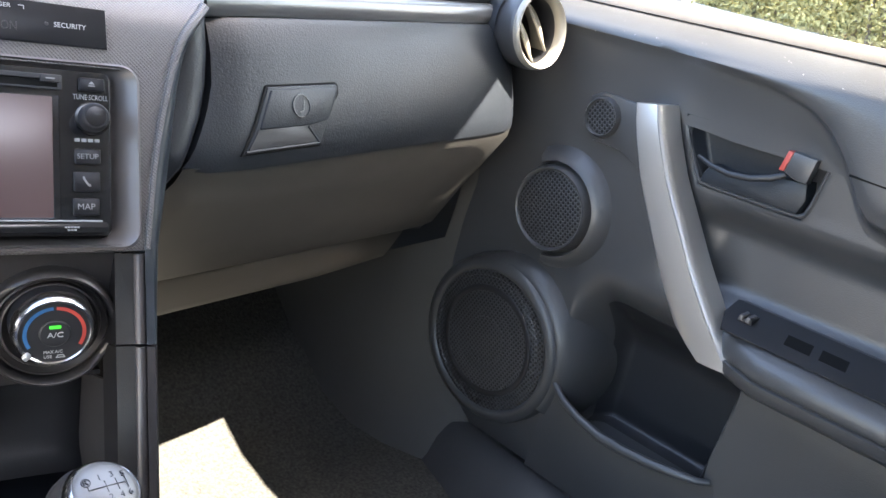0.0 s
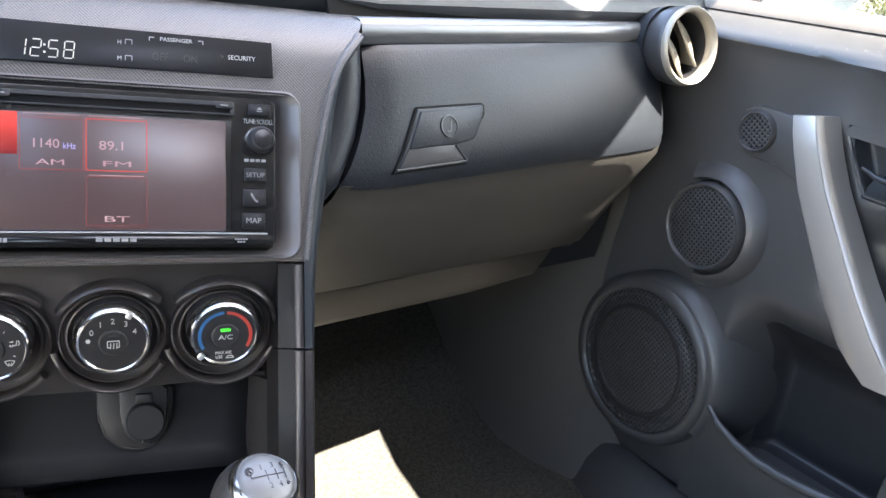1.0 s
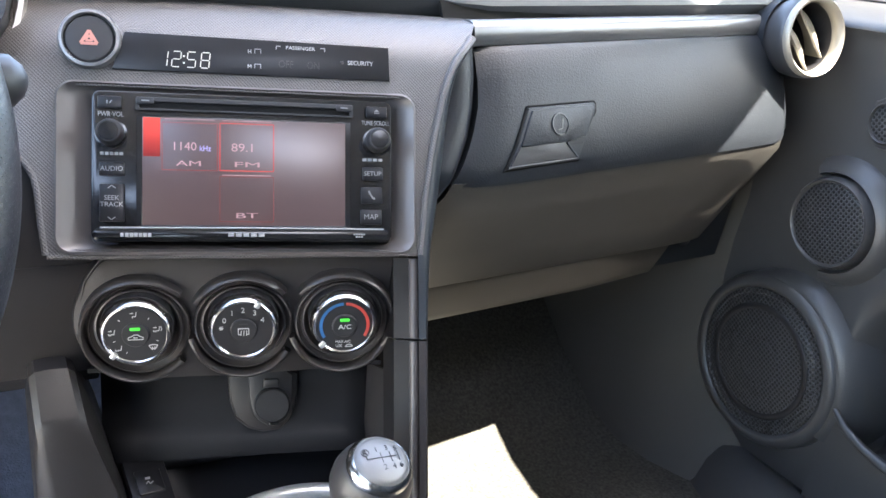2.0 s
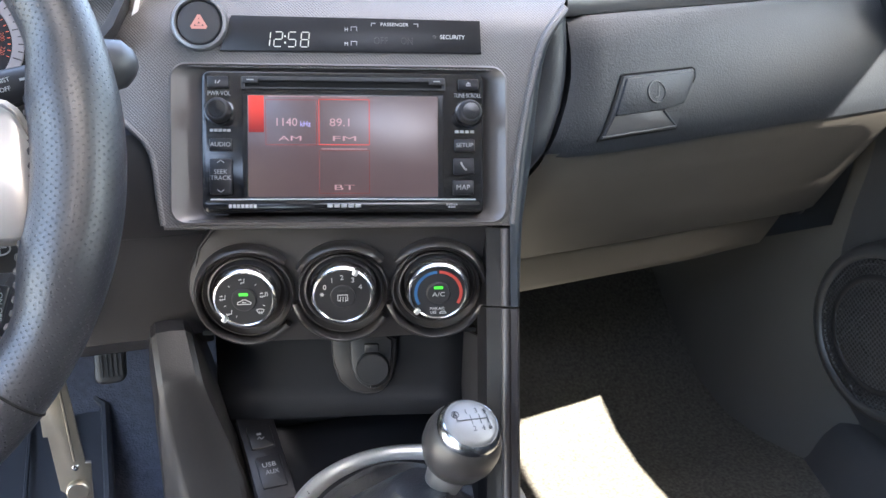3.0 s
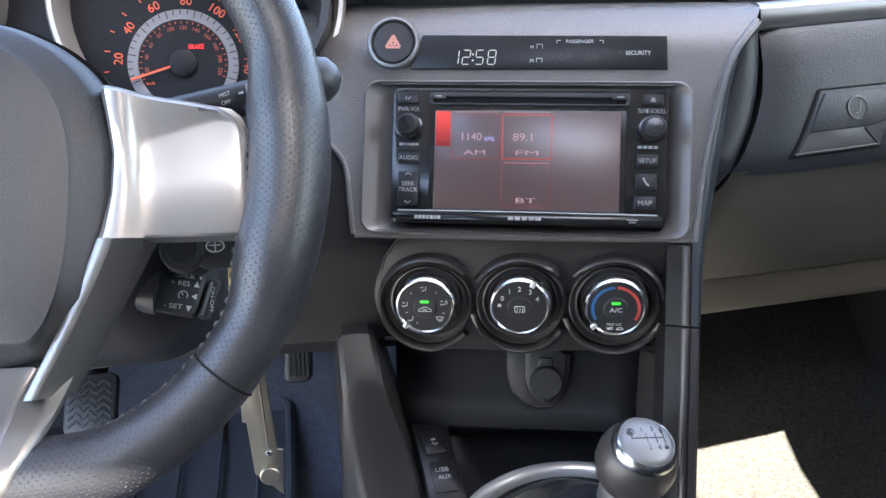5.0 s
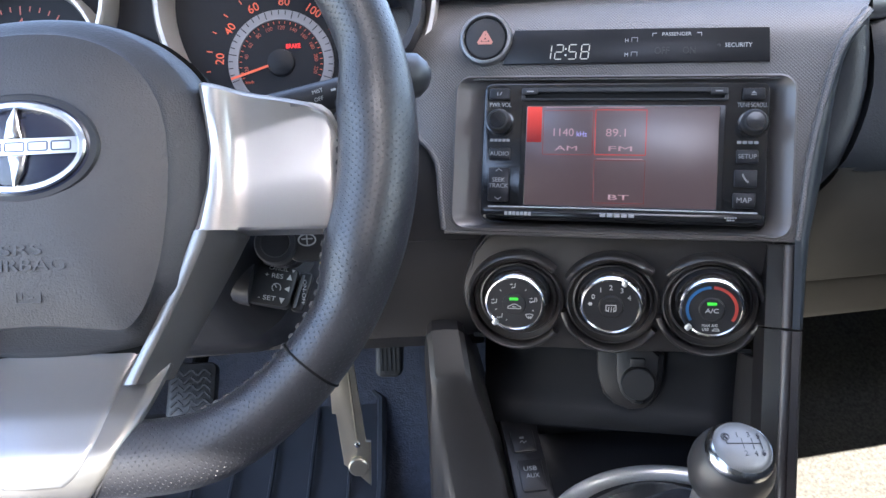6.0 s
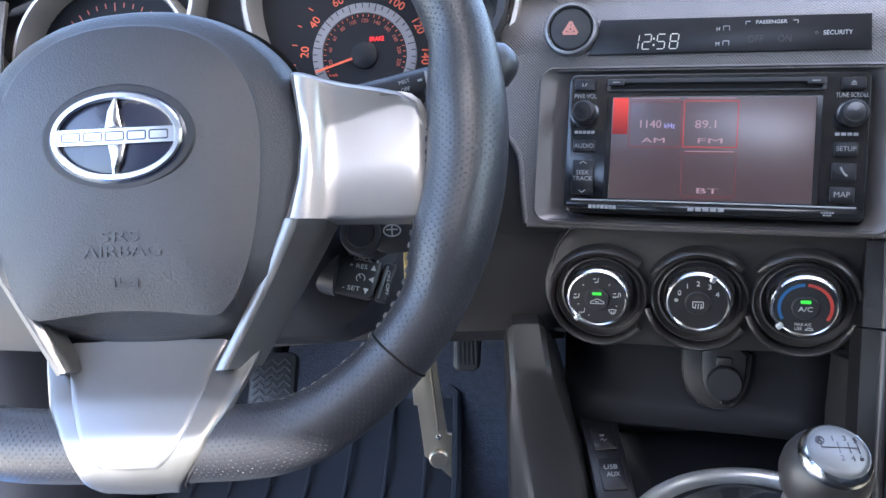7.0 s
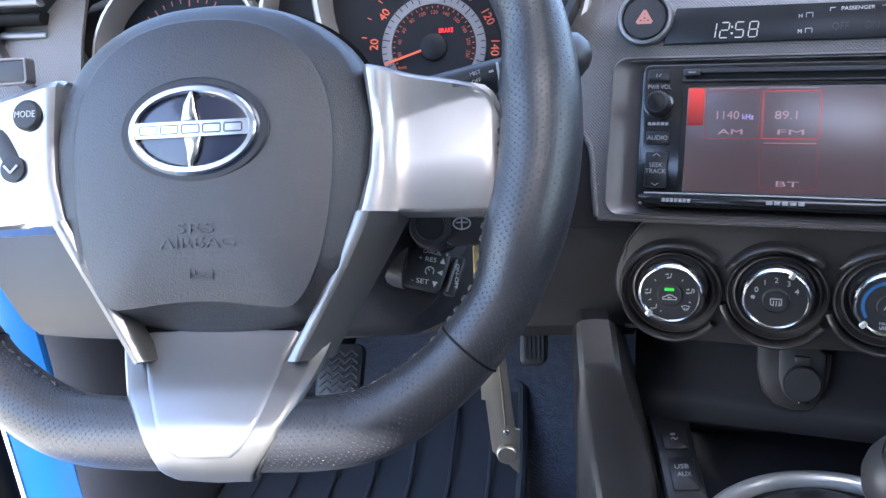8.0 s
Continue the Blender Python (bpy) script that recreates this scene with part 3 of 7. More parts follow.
part("screen_edge", hoop(rrect(-0.0005, -0.0032, 0.1425, 0.0745, 0.001, 3), rrect(-0.0005, -0.0032, 0.1345, 0.0718, 0.0008, 3), 0.003, 0.0056, 0.0004), GLOSS, unit)
SW = 0.0050
part("red_tile", plate([(-0.0672, 0.0065), (-0.0565, 0.0065), (-0.0565, 0.0322), (-0.0672, 0.0322)], SW - 0.0005, SW + 0.0001, 0), SCRRED, screen)
def outline_box(x0, y0, x1, y1, wide):
    b = bmesh.new()
    for p in ((x0, y0, x1, y0), (x1, y0, x1, y1), (x1, y1, x0, y1), (x0, y1, x0, y0)):
        bar(b, *p, wide, SW, 0.0001)
    return b
part("tile_frame", outline_box(-0.0553, -0.0022, -0.0197, 0.0295, 0.0004), SCRDIM, screen)
part("tile_frame", outline_box(-0.0180, -0.0020, 0.0176, 0.0300, 0.0006), SCRLINE, screen)
part("tile_frame", outline_box(-0.0180, -0.0365, 0.0176, -0.0060, 0.0003), SCRDIM, screen)
for x0, x1, y, wide in ((-0.0165, 0.0160, -0.0050, 0.0005), (-0.0165, 0.0160, 0.0318, 0.0004), (-0.0535, -0.0215, 0.0318, 0.0004)):
    tl = bmesh.new()
    bar(tl, x0, y, x1, y, wide, SW, 0.0001)
    part("tile_line", tl, SCRTEXT, screen)
for body, x, y, h, wd, m in (("1140", -0.0405, 0.0135, 0.0055, 0.0145, SCRTEXT), ("kHz", -0.0275, 0.0125, 0.0036, 0.0072, SCRBLUE), ("AM", -0.0385, 0.0022, 0.0034, 0.0160, SCRTEXT),
                             ("89.1", -0.0035, 0.0135, 0.0055, 0.0140, SCRTEXT), ("FM", 0.0, 0.0022, 0.0034, 0.0165, SCRTEXT), ("BT", 0.0, -0.0325, 0.0036, 0.0145, SCRTEXT)):
    words("screen_text", body, x, y, SW, h, m, screen, wd, 0.0001)
# the glass leans forwards a little at the top
lean_glass = Matrix(((1, 0, 0, 0), (0, 1, 0, 0), (0, 0.038, 1, 0.0015), (0, 0, 0, 1)))
for ob in [screen] + list(screen.children):
    ob.data.transform(lean_glass)
def unit_knob(x):
    k = part("knob", lathe([(0.0088, 0.0), (0.0086, 0.007), (0.0078, 0.0105), (0.0070, 0.0115), (0.0, 0.0116)], 32, x, 0.0215, 0.0045), BLACK, unit, "round black rubber-edged knob")
    part("knob_base", lathe([(0.0104, 0.0), (0.0102, 0.001), (0.0090, 0.0012)], 32, x, 0.0215, 0.0045), GLOSS, k)
    part("knob_cap", lathe([(0.0062, 0.0), (0.0058, 0.0006), (0.0, 0.0008)], 28, x, 0.0215, 0.0161), GLOSS, k)
unit_knob(-0.0878)
unit_knob(0.0896)
def unit_key(x, y, w, h, body="", th=0.0):
    k = part("key", plate(rrect(x, y, w, h, 0.0009, 3), 0.003, 0.0062, 0.0006), SMOKED, unit)
    if body:
        words("key_text", body, x, y, 0.0062, th, KEYPRINT, k, None)
    return k
unit_key(-0.0885, 0.0420, 0.0150, 0.0080)
unit_key(0.0890, 0.0418, 0.0148, 0.0080)
unit_key(-0.0870, -0.0022, 0.0155, 0.0090, "AUDIO", 0.0031)
seek = unit_key(-0.0868, -0.0247, 0.0155, 0.0250)
words("key_text", "SEEK", -0.0868, -0.0215, 0.0062, 0.0031, KEYPRINT, seek)
words("key_text", "TRACK", -0.0868, -0.0258, 0.0062, 0.0031, KEYPRINT, seek)
unit_key(0.0862, -0.0020, 0.0145, 0.0095, "SETUP", 0.0031)
phone = unit_key(0.0855, -0.0172, 0.0150, 0.0120)
unit_key(0.0850, -0.0325, 0.0150, 0.0105, "MAP", 0.0036)
g = bmesh.new()
for y, s in ((-0.0150, 1), (-0.0340, -1)):
    bar(g, -0.0892, y, -0.0868, y + s * 0.0018, 0.0006, 0.0062)
    bar(g, -0.0868, y + s * 0.0018, -0.0844, y, 0.0006, 0.0062)
part("arrow_mark", g, KEYPRINT, seek)
g = bmesh.new()
bar(g, 0.0835, -0.0150, 0.0865, -0.0195, 0.0011, 0.0062)
bar(g, 0.0832, -0.0150, 0.0842, -0.0145, 0.0016, 0.0062)
bar(g, 0.0865, -0.0196, 0.0876, -0.0192, 0.0016, 0.0062)
part("phone_mark", g, KEYPRINT, phone)
g = bmesh.new()
loft([[(0.0872, 0.0420, 0.0062), (0.0908, 0.0420, 0.0062), (0.0890, 0.0438, 0.0062)], [(0.0872, 0.0420, 0.0064), (0.0908, 0.0420, 0.0064), (0.0890, 0.0438, 0.0064)]], bm=g)
bar(g, 0.0872, 0.0410, 0.0908, 0.0410, 0.0007, 0.0062)
part("eject_mark", g, KEYPRINT, unit)
g = bmesh.new()
bar(g, -0.0900, 0.0408, -0.0900, 0.0432, 0.0006, 0.0062)
bar(g, -0.0885, 0.0410, -0.0870, 0.0432, 0.0006, 0.0062)
part("voice_mark", g, KEYPRINT, unit)
for s in (-1, 1):
    g = bmesh.new()
    bar(g, s * 0.066 - 0.0025, 0.0437, s * 0.066 + 0.0025, 0.0437, 0.0008, 0.0066)
    part("slot_key_mark", g, KEYPRINT, unit)
words("unit_text", "PWR\u00b7VOL", -0.0878, 0.0340, 0.0047, 0.0032, KEYPRINT, unit, 0.0160)
words("unit_text", "TUNE\u00b7SCROLL", 0.0885, 0.0340, 0.0047, 0.0031, KEYPRINT, unit, 0.0200)
def logo_bars(x, y, w, h, n, m, ww):
    b = bmesh.new()
    step = w / n
    for i in range(n):
        bar(b, x - w / 2 + step * i + step * 0.1, y, x - w / 2 + step * (i + 1) - step * 0.12, y, h, ww)
    part("badge_print", b, m, unit)
logo_bars(-0.0872, 0.0080, 0.0150, 0.0020, 5, KEYPRINT, 0.0047)
logo_bars(0.0862, 0.0080, 0.0150, 0.0020, 4, KEYPRINT, 0.0047)
logo_bars(-0.0715, -0.0458, 0.0200, 0.0026, 7, KEYPRINT, 0.0072)
logo_bars(-0.0005, -0.0455, 0.0250, 0.0024, 5, KEYPRINT, 0.0072)
logo_bars(0.0765, -0.0448, 0.0085, 0.0010, 5, KEYPRINT, 0.0072)
logo_bars(0.0765, -0.0465, 0.0055, 0.0010, 3, KEYPRINT, 0.0072)

# ---- clock strip and hazard switch ----
clock = thing("clock_display", STACK, "slim black clock and passenger airbag display strip", "clock")
part("glass", plate([(-0.0880, 0.0648), (0.0995, 0.0652), (0.0985, 0.0895), (-0.080, 0.0905)], -0.016, 0.0016, 0.0008), SMOKED, clock)
def digit(ch, x, y, w, h):
    b = bmesh.new()
    seg = {"a": (0, 1, 1, 1), "b": (1, 1, 1, .5), "c": (1, .5, 1, 0), "d": (0, 0, 1, 0), "e": (0, .5, 0, 0), "f": (0, 1, 0, .5), "g": (0, .5, 1, .5)}
    for s in {"1": "bc", "2": "abged", "5": "afgcd", "8": "abcdefg"}[ch]:
        x0, y0, x1, y1 = seg[s]
        p, q = Vector((x + w * x0, y + h * y0)), Vector((x + w * x1, y + h * y1))
        d = (q - p) * 0.09
        bar(b, p.x + d.x, p.y + d.y, q.x - d.x, q.y - d.y, 0.00062, 0.0017, 0.0001)
    for v in b.verts:
        v.co.x += 0.10 * (v.co.y - y)
    part("digit", b, DIGITS, clock)
for ch, x in (("1", -0.0585), ("2", -0.0500), ("5", -0.0402), ("8", -0.0312)):
    digit(ch, x, 0.0683, 0.0055, 0.0105)
g = bmesh.new()
for y in (0.0712, 0.0757):
    bar(g, -0.0425, y, -0.0413, y, 0.0012, 0.0017, 0.0001)
part("colon", g, DIGITS, clock)
words("strip_text", "H", 0.0015, 0.0812, 0.0017, 0.0026, WHITE, clock)
words("strip_text", "M", 0.0015, 0.0708, 0.0017, 0.0026, WHITE, clock)
words("strip_text", "PASSENGER", 0.0362, 0.0852, 0.0017, 0.0024, WHITE, clock, 0.0200)
words("strip_text", "SECURITY", 0.0782, 0.0768, 0.0017, 0.0029, WHITE, clock, 0.0180)
words("strip_text", "OFF", 0.0262, 0.0735, 0.0017, 0.0050, DIMPRINT, clock, 0.0100)
words("strip_text", "ON", 0.0450, 0.0735, 0.0017, 0.0050, DIMPRINT, clock, 0.0085)
g = bmesh.new()
for y in (0.0802, 0.0698):
    bar(g, 0.0050, y, 0.0050, y + 0.003, 0.0004, 0.0017)
    bar(g, 0.0050, y + 0.003, 0.0090, y + 0.003, 0.0004, 0.0017)
    bar(g, 0.0090, y + 0.003, 0.0090, y, 0.0004, 0.0017)
for s, x in ((1, 0.0195), (-1, 0.0530)):
    bar(g, x, 0.0860, x + s * 0.0030, 0.0860, 0.0005, 0.0017)
    bar(g, x, 0.0860, x, 0.0838, 0.0005, 0.0017)
part("bracket_marks", g, GREYPRINT, clock)
part("security_lamp", lathe([(0.0012, 0), (0.0010, 0.0004), (0, 0.0005)], 14, 0.0650, 0.0768, 0.0016), DIMPRINT, clock)
haz = thing("hazard_switch", STACK, "round hazard light switch with a red triangle", "switch")
HX, HY = -0.1015, 0.0840
part("ring", lathe([(0.0198, -0.014), (0.0198, 0.003), (0.0188, 0.0052), (0.0170, 0.0056), (0.0162, 0.0040), (0.0160, 0.0)], 48, HX, HY, 0.0, caps=(False, False)), HAZRING, haz, "grey satin ring")
part("button", lathe([(0.0158, -0.002), (0.0157, 0.0030), (0.0145, 0.0042), (0.009, 0.0048), (0.0, 0.0050)], 44, HX, HY), BLACK, haz)
tri = bmesh.new()
T3 = [(HX + 0.0060 * math.cos(radians(a)), HY - 0.0005 + 0.0058 * math.sin(radians(a))) for a in (90, 210, 330)]
for k, wd in ((1.0, 0.0019), (0.42, 0.0014)):
    q = [(HX + (x - HX) * k, HY + (y - HY) * k - 0.0004) for x, y in T3]
    for i in range(3):
        bar(tri, *q[i], *q[(i + 1) % 3], wd, 0.0050, 0.0002)
part("triangle", tri, HAZRED, haz, "red warning triangle")

# ---- climate control ----
clim = thing("climate_control", KNOBS, "black climate control panel with three chrome-ringed dials", "climate control")
KC = (-0.0703, 0.0006, 0.0706)
pan = [(KC[0] + 0.0455 * math.cos(radians(an)), 0.0475 * math.sin(radians(an)) - 0.003) for an in range(150, 271, 12)]
pan += [(-0.036, -0.0500), (0.0, -0.0515), (0.036, -0.0500)]
pan += [(0.0640 + 0.0440 * math.cos(radians(an)), 0.0465 * math.sin(radians(an)) - 0.003) for an in range(270, 361, 12)]
pan += [(0.1125, 0.010), (0.1135, 0.030), (0.1135, 0.052), (-0.060, 0.054), (-0.085, 0.050), (-0.102, 0.038)]
part("panel", plate(soften(pan, 1), -0.03, -0.010, 0.006), DEEP, clim, "brown-black panel")
# tapered bead added to draw the highlight along the panel's bevel
part("panel_edge", tube([(-0.1085, 0.012, -0.0112), (-0.1040, 0.030, -0.0108), (-0.0930, 0.0450, -0.0106), (-0.0780, 0.0515, -0.0106), (-0.055, 0.0535, -0.0106), (0.02, 0.0530, -0.0106), (0.075, 0.0518, -0.0106)], [0.0004, 0.0009, 0.0012, 0.0012, 0.0009, 0.0007, 0.0004], 8), TRIM, clim, "thin bead added for the highlight on the panel's edge", 60)
def dial(x, kind):
    d = part("dial", lathe([(0.0235, -0.008), (0.0232, 0.0125), (0.0218, 0.0140), (0.0, 0.0142)], 48, x, 0), BLACK, clim, "black dial face")
    bowl_rings = []
    for r, h, cy in ((0.0345, -0.012, -0.0055), (0.0338, -0.0035, -0.0050), (0.0326, -0.0028, -0.0048), (0.0314, -0.0045, -0.0045), (0.0300, -0.0055, -0.0040), (0.0290, -0.0025, -0.0035), (0.0278, -0.0022, -0.0032), (0.0262, -0.0060, -0.0025), (0.0225, -0.0080, -0.0015)):
        bowl_rings.append([(x + r * math.cos(2 * math.pi * i / 56), cy + r * math.sin(2 * math.pi * i / 56), h) for i in range(56)])
    part("dish", loft(bowl_rings, caps=(False, False)), DISH, d, "stepped dark dish", 40)
    for a0, a1 in {"vent": ((42, 318),), "fan": ((40, 150), (192, 325)), "heat": ((-35, 142), (196, 325))}[kind]:
        sweep = []
        for i in range(25):
            an = radians(a0 + (a1 - a0) * i / 24)
            thin = min(1.0, 0.35 + 4.0 * min(i, 24 - i) / 24)
            c, sn = math.cos(an), math.sin(an)
            sweep.append([(x + r * c, -0.0058 + r * sn, h) for r, h in ((0.0345, -0.012), (0.0349, -0.0045), (0.0358, -0.0045 + 0.0050 * thin), (0.0374, -0.0045 + 0.0062 * thin), (0.0392, -0.0045 + 0.0048 * thin), (0.0402, -0.0065), (0.0404, -0.014))])
        part("shell", loft(sweep), DISH, d, "raised crescent round the dial", 50)
    part("chrome_ring", lathe([(0.0262, 0.004), (0.0258, 0.0100), (0.0248, 0.0130), (0.0234, 0.0148), (0.0222, 0.0150), (0.0214, 0.0140)], 56, x, 0, caps=(False, False)), CHROME, d, "polished chrome ring")
    part("grip", lathe([(0.0262, -0.006), (0.0262, 0.0055), (0.0255, 0.0066)], 56, x, 0, caps=(False, False)), BLACK, d)
    part("center_button", lathe([(0.0098, 0.0135), (0.0096, 0.0150), (0.0088, 0.0156), (0, 0.0156)], 32, x, 0), BLACK, d)
    F = 0.0143
    if kind != "fan":
        part("lamp", plate(rrect(x, 0.0050, 0.0072, 0.0026, 0.0008, 3), 0.0150, 0.0158, 0.0002), GREENLED, d, "lit green lamp")
    else:
        part("lamp", plate(rrect(x, 0.0052, 0.0062, 0.0010, 0.0003, 2), 0.0150, 0.0158, 0.0001), DIMPRINT, d)
    a = {"vent": 225, "fan": 62, "heat": 222}[kind]
    tab = plate(rrect(0.0228, 0, 0.0052, 0.0042, 0.0012, 4), 0.0140, 0.0164, 0.0008)
    part("pointer", put(tab, Matrix.Translation((x, 0, 0)) @ Matrix.Rotation(radians(a), 4, "Z")), RING, d, "pale pointer tab on the ring")
    def icon(strokes, cx, cy, wide, w):
        """One printed symbol on the dial, made of short strokes."""
        g = bmesh.new()
        for p in strokes:
            bar(g, cx + p[0], cy + p[1], cx + p[2], cy + p[3], wide, w)
        part("dial_icon", g, WHITE, d)
    if kind == "fan":
        for ch, an in (("0", 150), ("1", 120), ("2", 90), ("3", 58), ("4", 28)):
            words("dial_text", ch, x + 0.0158 * math.cos(radians(an)), 0.0158 * math.sin(radians(an)), F, 0.0040, WHITE, d)
        fx, fy = x + 0.0162 * math.cos(radians(173)), 0.0162 * math.sin(radians(173))
        icon([(-0.0016 * math.cos(radians(an)), -0.0016 * math.sin(radians(an)), 0.0016 * math.cos(radians(an)), 0.0016 * math.sin(radians(an))) for an in (0, 60, 120)], fx, fy, 0.0007, F)
        icon(((-0.0038, 0.0028, 0.0038, 0.0028), (-0.0038, -0.0020, -0.0020, -0.0020), (0.0038, -0.0020, 0.0020, -0.0020), (-0.0038, -0.0020, -0.0038, 0.0028), (0.0038, -0.0020, 0.0038, 0.0028), (-0.0020, -0.0030, -0.0016, 0.0012), (0.0, -0.0030, 0.0004, 0.0012), (0.0020, -0.0030, 0.0024, 0.0012)), x, -0.001, 0.0006, 0.0157)
    elif kind == "vent":
        for an, face, feet in ((90, 1, 0), (172, 1, 1), (14, 1, 2), (222, 0, 1)):
            cx, cy = x + 0.0158 * math.cos(radians(an)), 0.0158 * math.sin(radians(an))
            strokes = [(0.0016, 0.0022, 0.0010, -0.0014), (0.0010, -0.0014, -0.0012, -0.0012), (-0.0012, -0.0012, -0.0012, -0.0024)]
            if face:
                strokes += [(-0.0028, 0.0012, -0.0006, 0.0012), (-0.0014, 0.0019, -0.0006, 0.0012)]
            if feet:
                strokes += [(-0.0028, -0.0008, -0.0020, -0.0022), (-0.0030, -0.0016, -0.0020, -0.0022)]
            if feet == 2:
                strokes += [(0.0024, 0.0022, 0.0030, 0.0), (0.0024, -0.0014, 0.0030, 0.0)]
            icon(strokes, cx, cy, 0.0006, F)
        # windscreen symbol: a fan-shaped outline over two wavy lines
        cx, cy = x + 0.0158 * math.cos(radians(318)), 0.0158 * math.sin(radians(318))
        icon(((-0.0030, 0.0016, 0.0, 0.0022), (0.0, 0.0022, 0.0030, 0.0016), (-0.0030, 0.0016, -0.0016, -0.0012), (0.0030, 0.0016, 0.0016, -0.0012), (-0.0016, -0.0012, 0.0016, -0.0012), (-0.0008, -0.0022, -0.0006, 0.0004), (0.0008, -0.0022, 0.0010, 0.0004)), cx, cy, 0.0006, F)
        for an in (132, 52, 198, -20, 244):
            c, sn = math.cos(radians(an)), math.sin(radians(an))
            icon([(0.0150 * c, 0.0150 * sn, 0.0166 * c, 0.0166 * sn)], x, 0.0, 0.0005, F)
        # car outline with the air turning inside
        icon(((-0.0052, -0.0030, 0.0052, -0.0030), (-0.0052, -0.0030, -0.0048, -0.0012), (-0.0048, -0.0012, -0.0026, -0.0004), (-0.0026, -0.0004, -0.0010, 0.0008), (-0.0010, 0.0008, 0.0016, 0.0008), (0.0016, 0.0008, 0.0034, -0.0006), (0.0034, -0.0006, 0.0054, -0.0014), (0.0054, -0.0014, 0.0052, -0.0030), (-0.0014, -0.0016, 0.0016, -0.0016), (-0.0014, -0.0016, -0.0004, -0.0008)), x, -0.0002, 0.0006, 0.0157)
    else:
        words("dial_text", "A/C", x, -0.0008, 0.0157, 0.0036, WHITE, d, 0.0098)
        words("dial_text", "MAX A/C", x - 0.001, -0.0138, F, 0.0022, WHITE, d, 0.0115)
        words("dial_text", "USE", x - 0.0042, -0.0172, F, 0.0022, WHITE, d, 0.0048)
        icon(((0.0005, -0.0180, 0.0062, -0.0180), (0.001, -0.0180, 0.002, -0.0163), (0.002, -0.0163, 0.005, -0.0163), (0.005, -0.0163, 0.0062, -0.0180)), x, 0.0, 0.0006, F)
        for a0, a1, m in ((212, 93, BLUEMARK), (-32, 87, REDMARK)):
            arc = bmesh.new()
            ring0, ring1 = [], []
            for i in range(17):
                an = radians(a0 + (a1 - a0) * i / 16)
                ring0.append((x + 0.0168 * math.cos(an), 0.0168 * math.sin(an), F + 0.0002))
                ring1.append((x + 0.0192 * math.cos(an), 0.0192 * math.sin(an), F + 0.0002))
            loft([ring0, ring1], closed=False, bm=arc)
            part("heat_band", arc, m, d)
    slim = Matrix.Translation((x, 0, 0)) @ Matrix.Diagonal((0.93, 0.93, 1, 1)) @ Matrix.Translation((-x, 0, 0))
    for ob in [d] + [k for k in d.children if not k.name.startswith(("dish", "shell"))]:
        ob.data.transform(slim)
dial(KC[0], "vent")
dial(KC[1], "fan")
dial(KC[2], "heat")

# ---- dashboard ----
dash = thing("dashboard", Matrix.Identity(4), "dark grey soft-grained dashboard with a pale trim strip", "dashboard")
# upper pad: from the rear lip forwards to the foot of the windscreen
def dash_y(x):
    """How far forward the dash face stands at x."""
    return float(np.interp(x, [-0.66, -0.2, 0.0, 0.19, 0.55, 0.66], [0.06, 0.088, 0.074, 0.048, 0.074, 0.085]))
def lip_z(x):
    return float(np.interp(x, [-0.66, -0.56, -0.52, -0.15, -0.125, -0.10, 0.15, 0.2, 0.55, 0.66], [0.118, 0.125, 0.215, 0.215, 0.150, 0.117, 0.112, 0.108, 0.122, 0.124]))
xs = list(np.linspace(-0.66, 0.66, 45))
prof = [(0.045, -0.030), (0.012, -0.010), (0.000, 0.004), (0.003, 0.012), (0.012, 0.022), (0.030, 0.032), (0.10, 0.040), (0.25, 0.045), (0.45, 0.035), (0.62, 0.01)]
part("upper_pad", sheet([[(x, dash_y(x) + a, lip_z(x) + b) for x in xs] for a, b in prof], 0.01), DASHTOP, dash, "soft upper pad, coloured lighter for the sky light on it", 60)
# glove side: bright trim strip, dark gap and lower panel in the leaning glove-box frame
def gpart(name, bm, material, label="", smooth=30):
    return part(name, put(bm, GLOVE), material, dash, label, smooth)
strip_rows = []
for u in np.linspace(-0.018, 0.352, 14):
    c = 0.0975 + 0.0365 * (u + 0.016)
    strip_rows.append([(u, c + dv, w - 0.008) for dv, w in ((-0.0086, -0.010), (-0.0088, -0.0015), (-0.0078, 0.0010), (-0.0050, 0.0032), (-0.0010, 0.0042), (0.0030, 0.0040), (0.0060, 0.0022), (0.0078, -0.0012), (0.0086, -0.0060), (0.0088, -0.014))])
gpart("trim_strip", sheet(strip_rows, 0.002), STRIP, "satin grey trim strip", 60)
# black sheet paints the shade between strip and lid
gpart("gap", sheet([[(-0.03, 0.075, -0.018), (0.36, 0.088, -0.018)], [(-0.03, 0.125, -0.030), (0.36, 0.135, -0.030)]], 0.003), GAP, "black sheet drawn as the shade under the strip")
# rounded pad between the stack's side trim and the glove box
pad_rows = []
for v in np.linspace(0.094, -0.045, 14):
    e = float(np.interp(v, [-0.045, -0.0238, -0.0011, 0.0195, 0.0406, 0.0616, 0.0785, 0.094], [-0.061, -0.0474, -0.0350, -0.0242, -0.0178, -0.0142, -0.0132, -0.012]))
    z = 1.05 * min(0.0, v + 0.016) - 0.10 * max(0.0, v)
    pad_rows.append([(e - 0.050, v, z - 0.060), (e - 0.036, v, z - 0.004), (e - 0.024, v, z + 0.006), (e - 0.015, v, z + 0.0078), (e - 0.009, v, z + 0.003), (e - 0.007, v, z - 0.045)])
gpart("side_pad", sheet(pad_rows, 0.003), PAD, "dark blue-grey rounded pad", 60)
# lower panel under the glove box, running to the kick panel
low = []
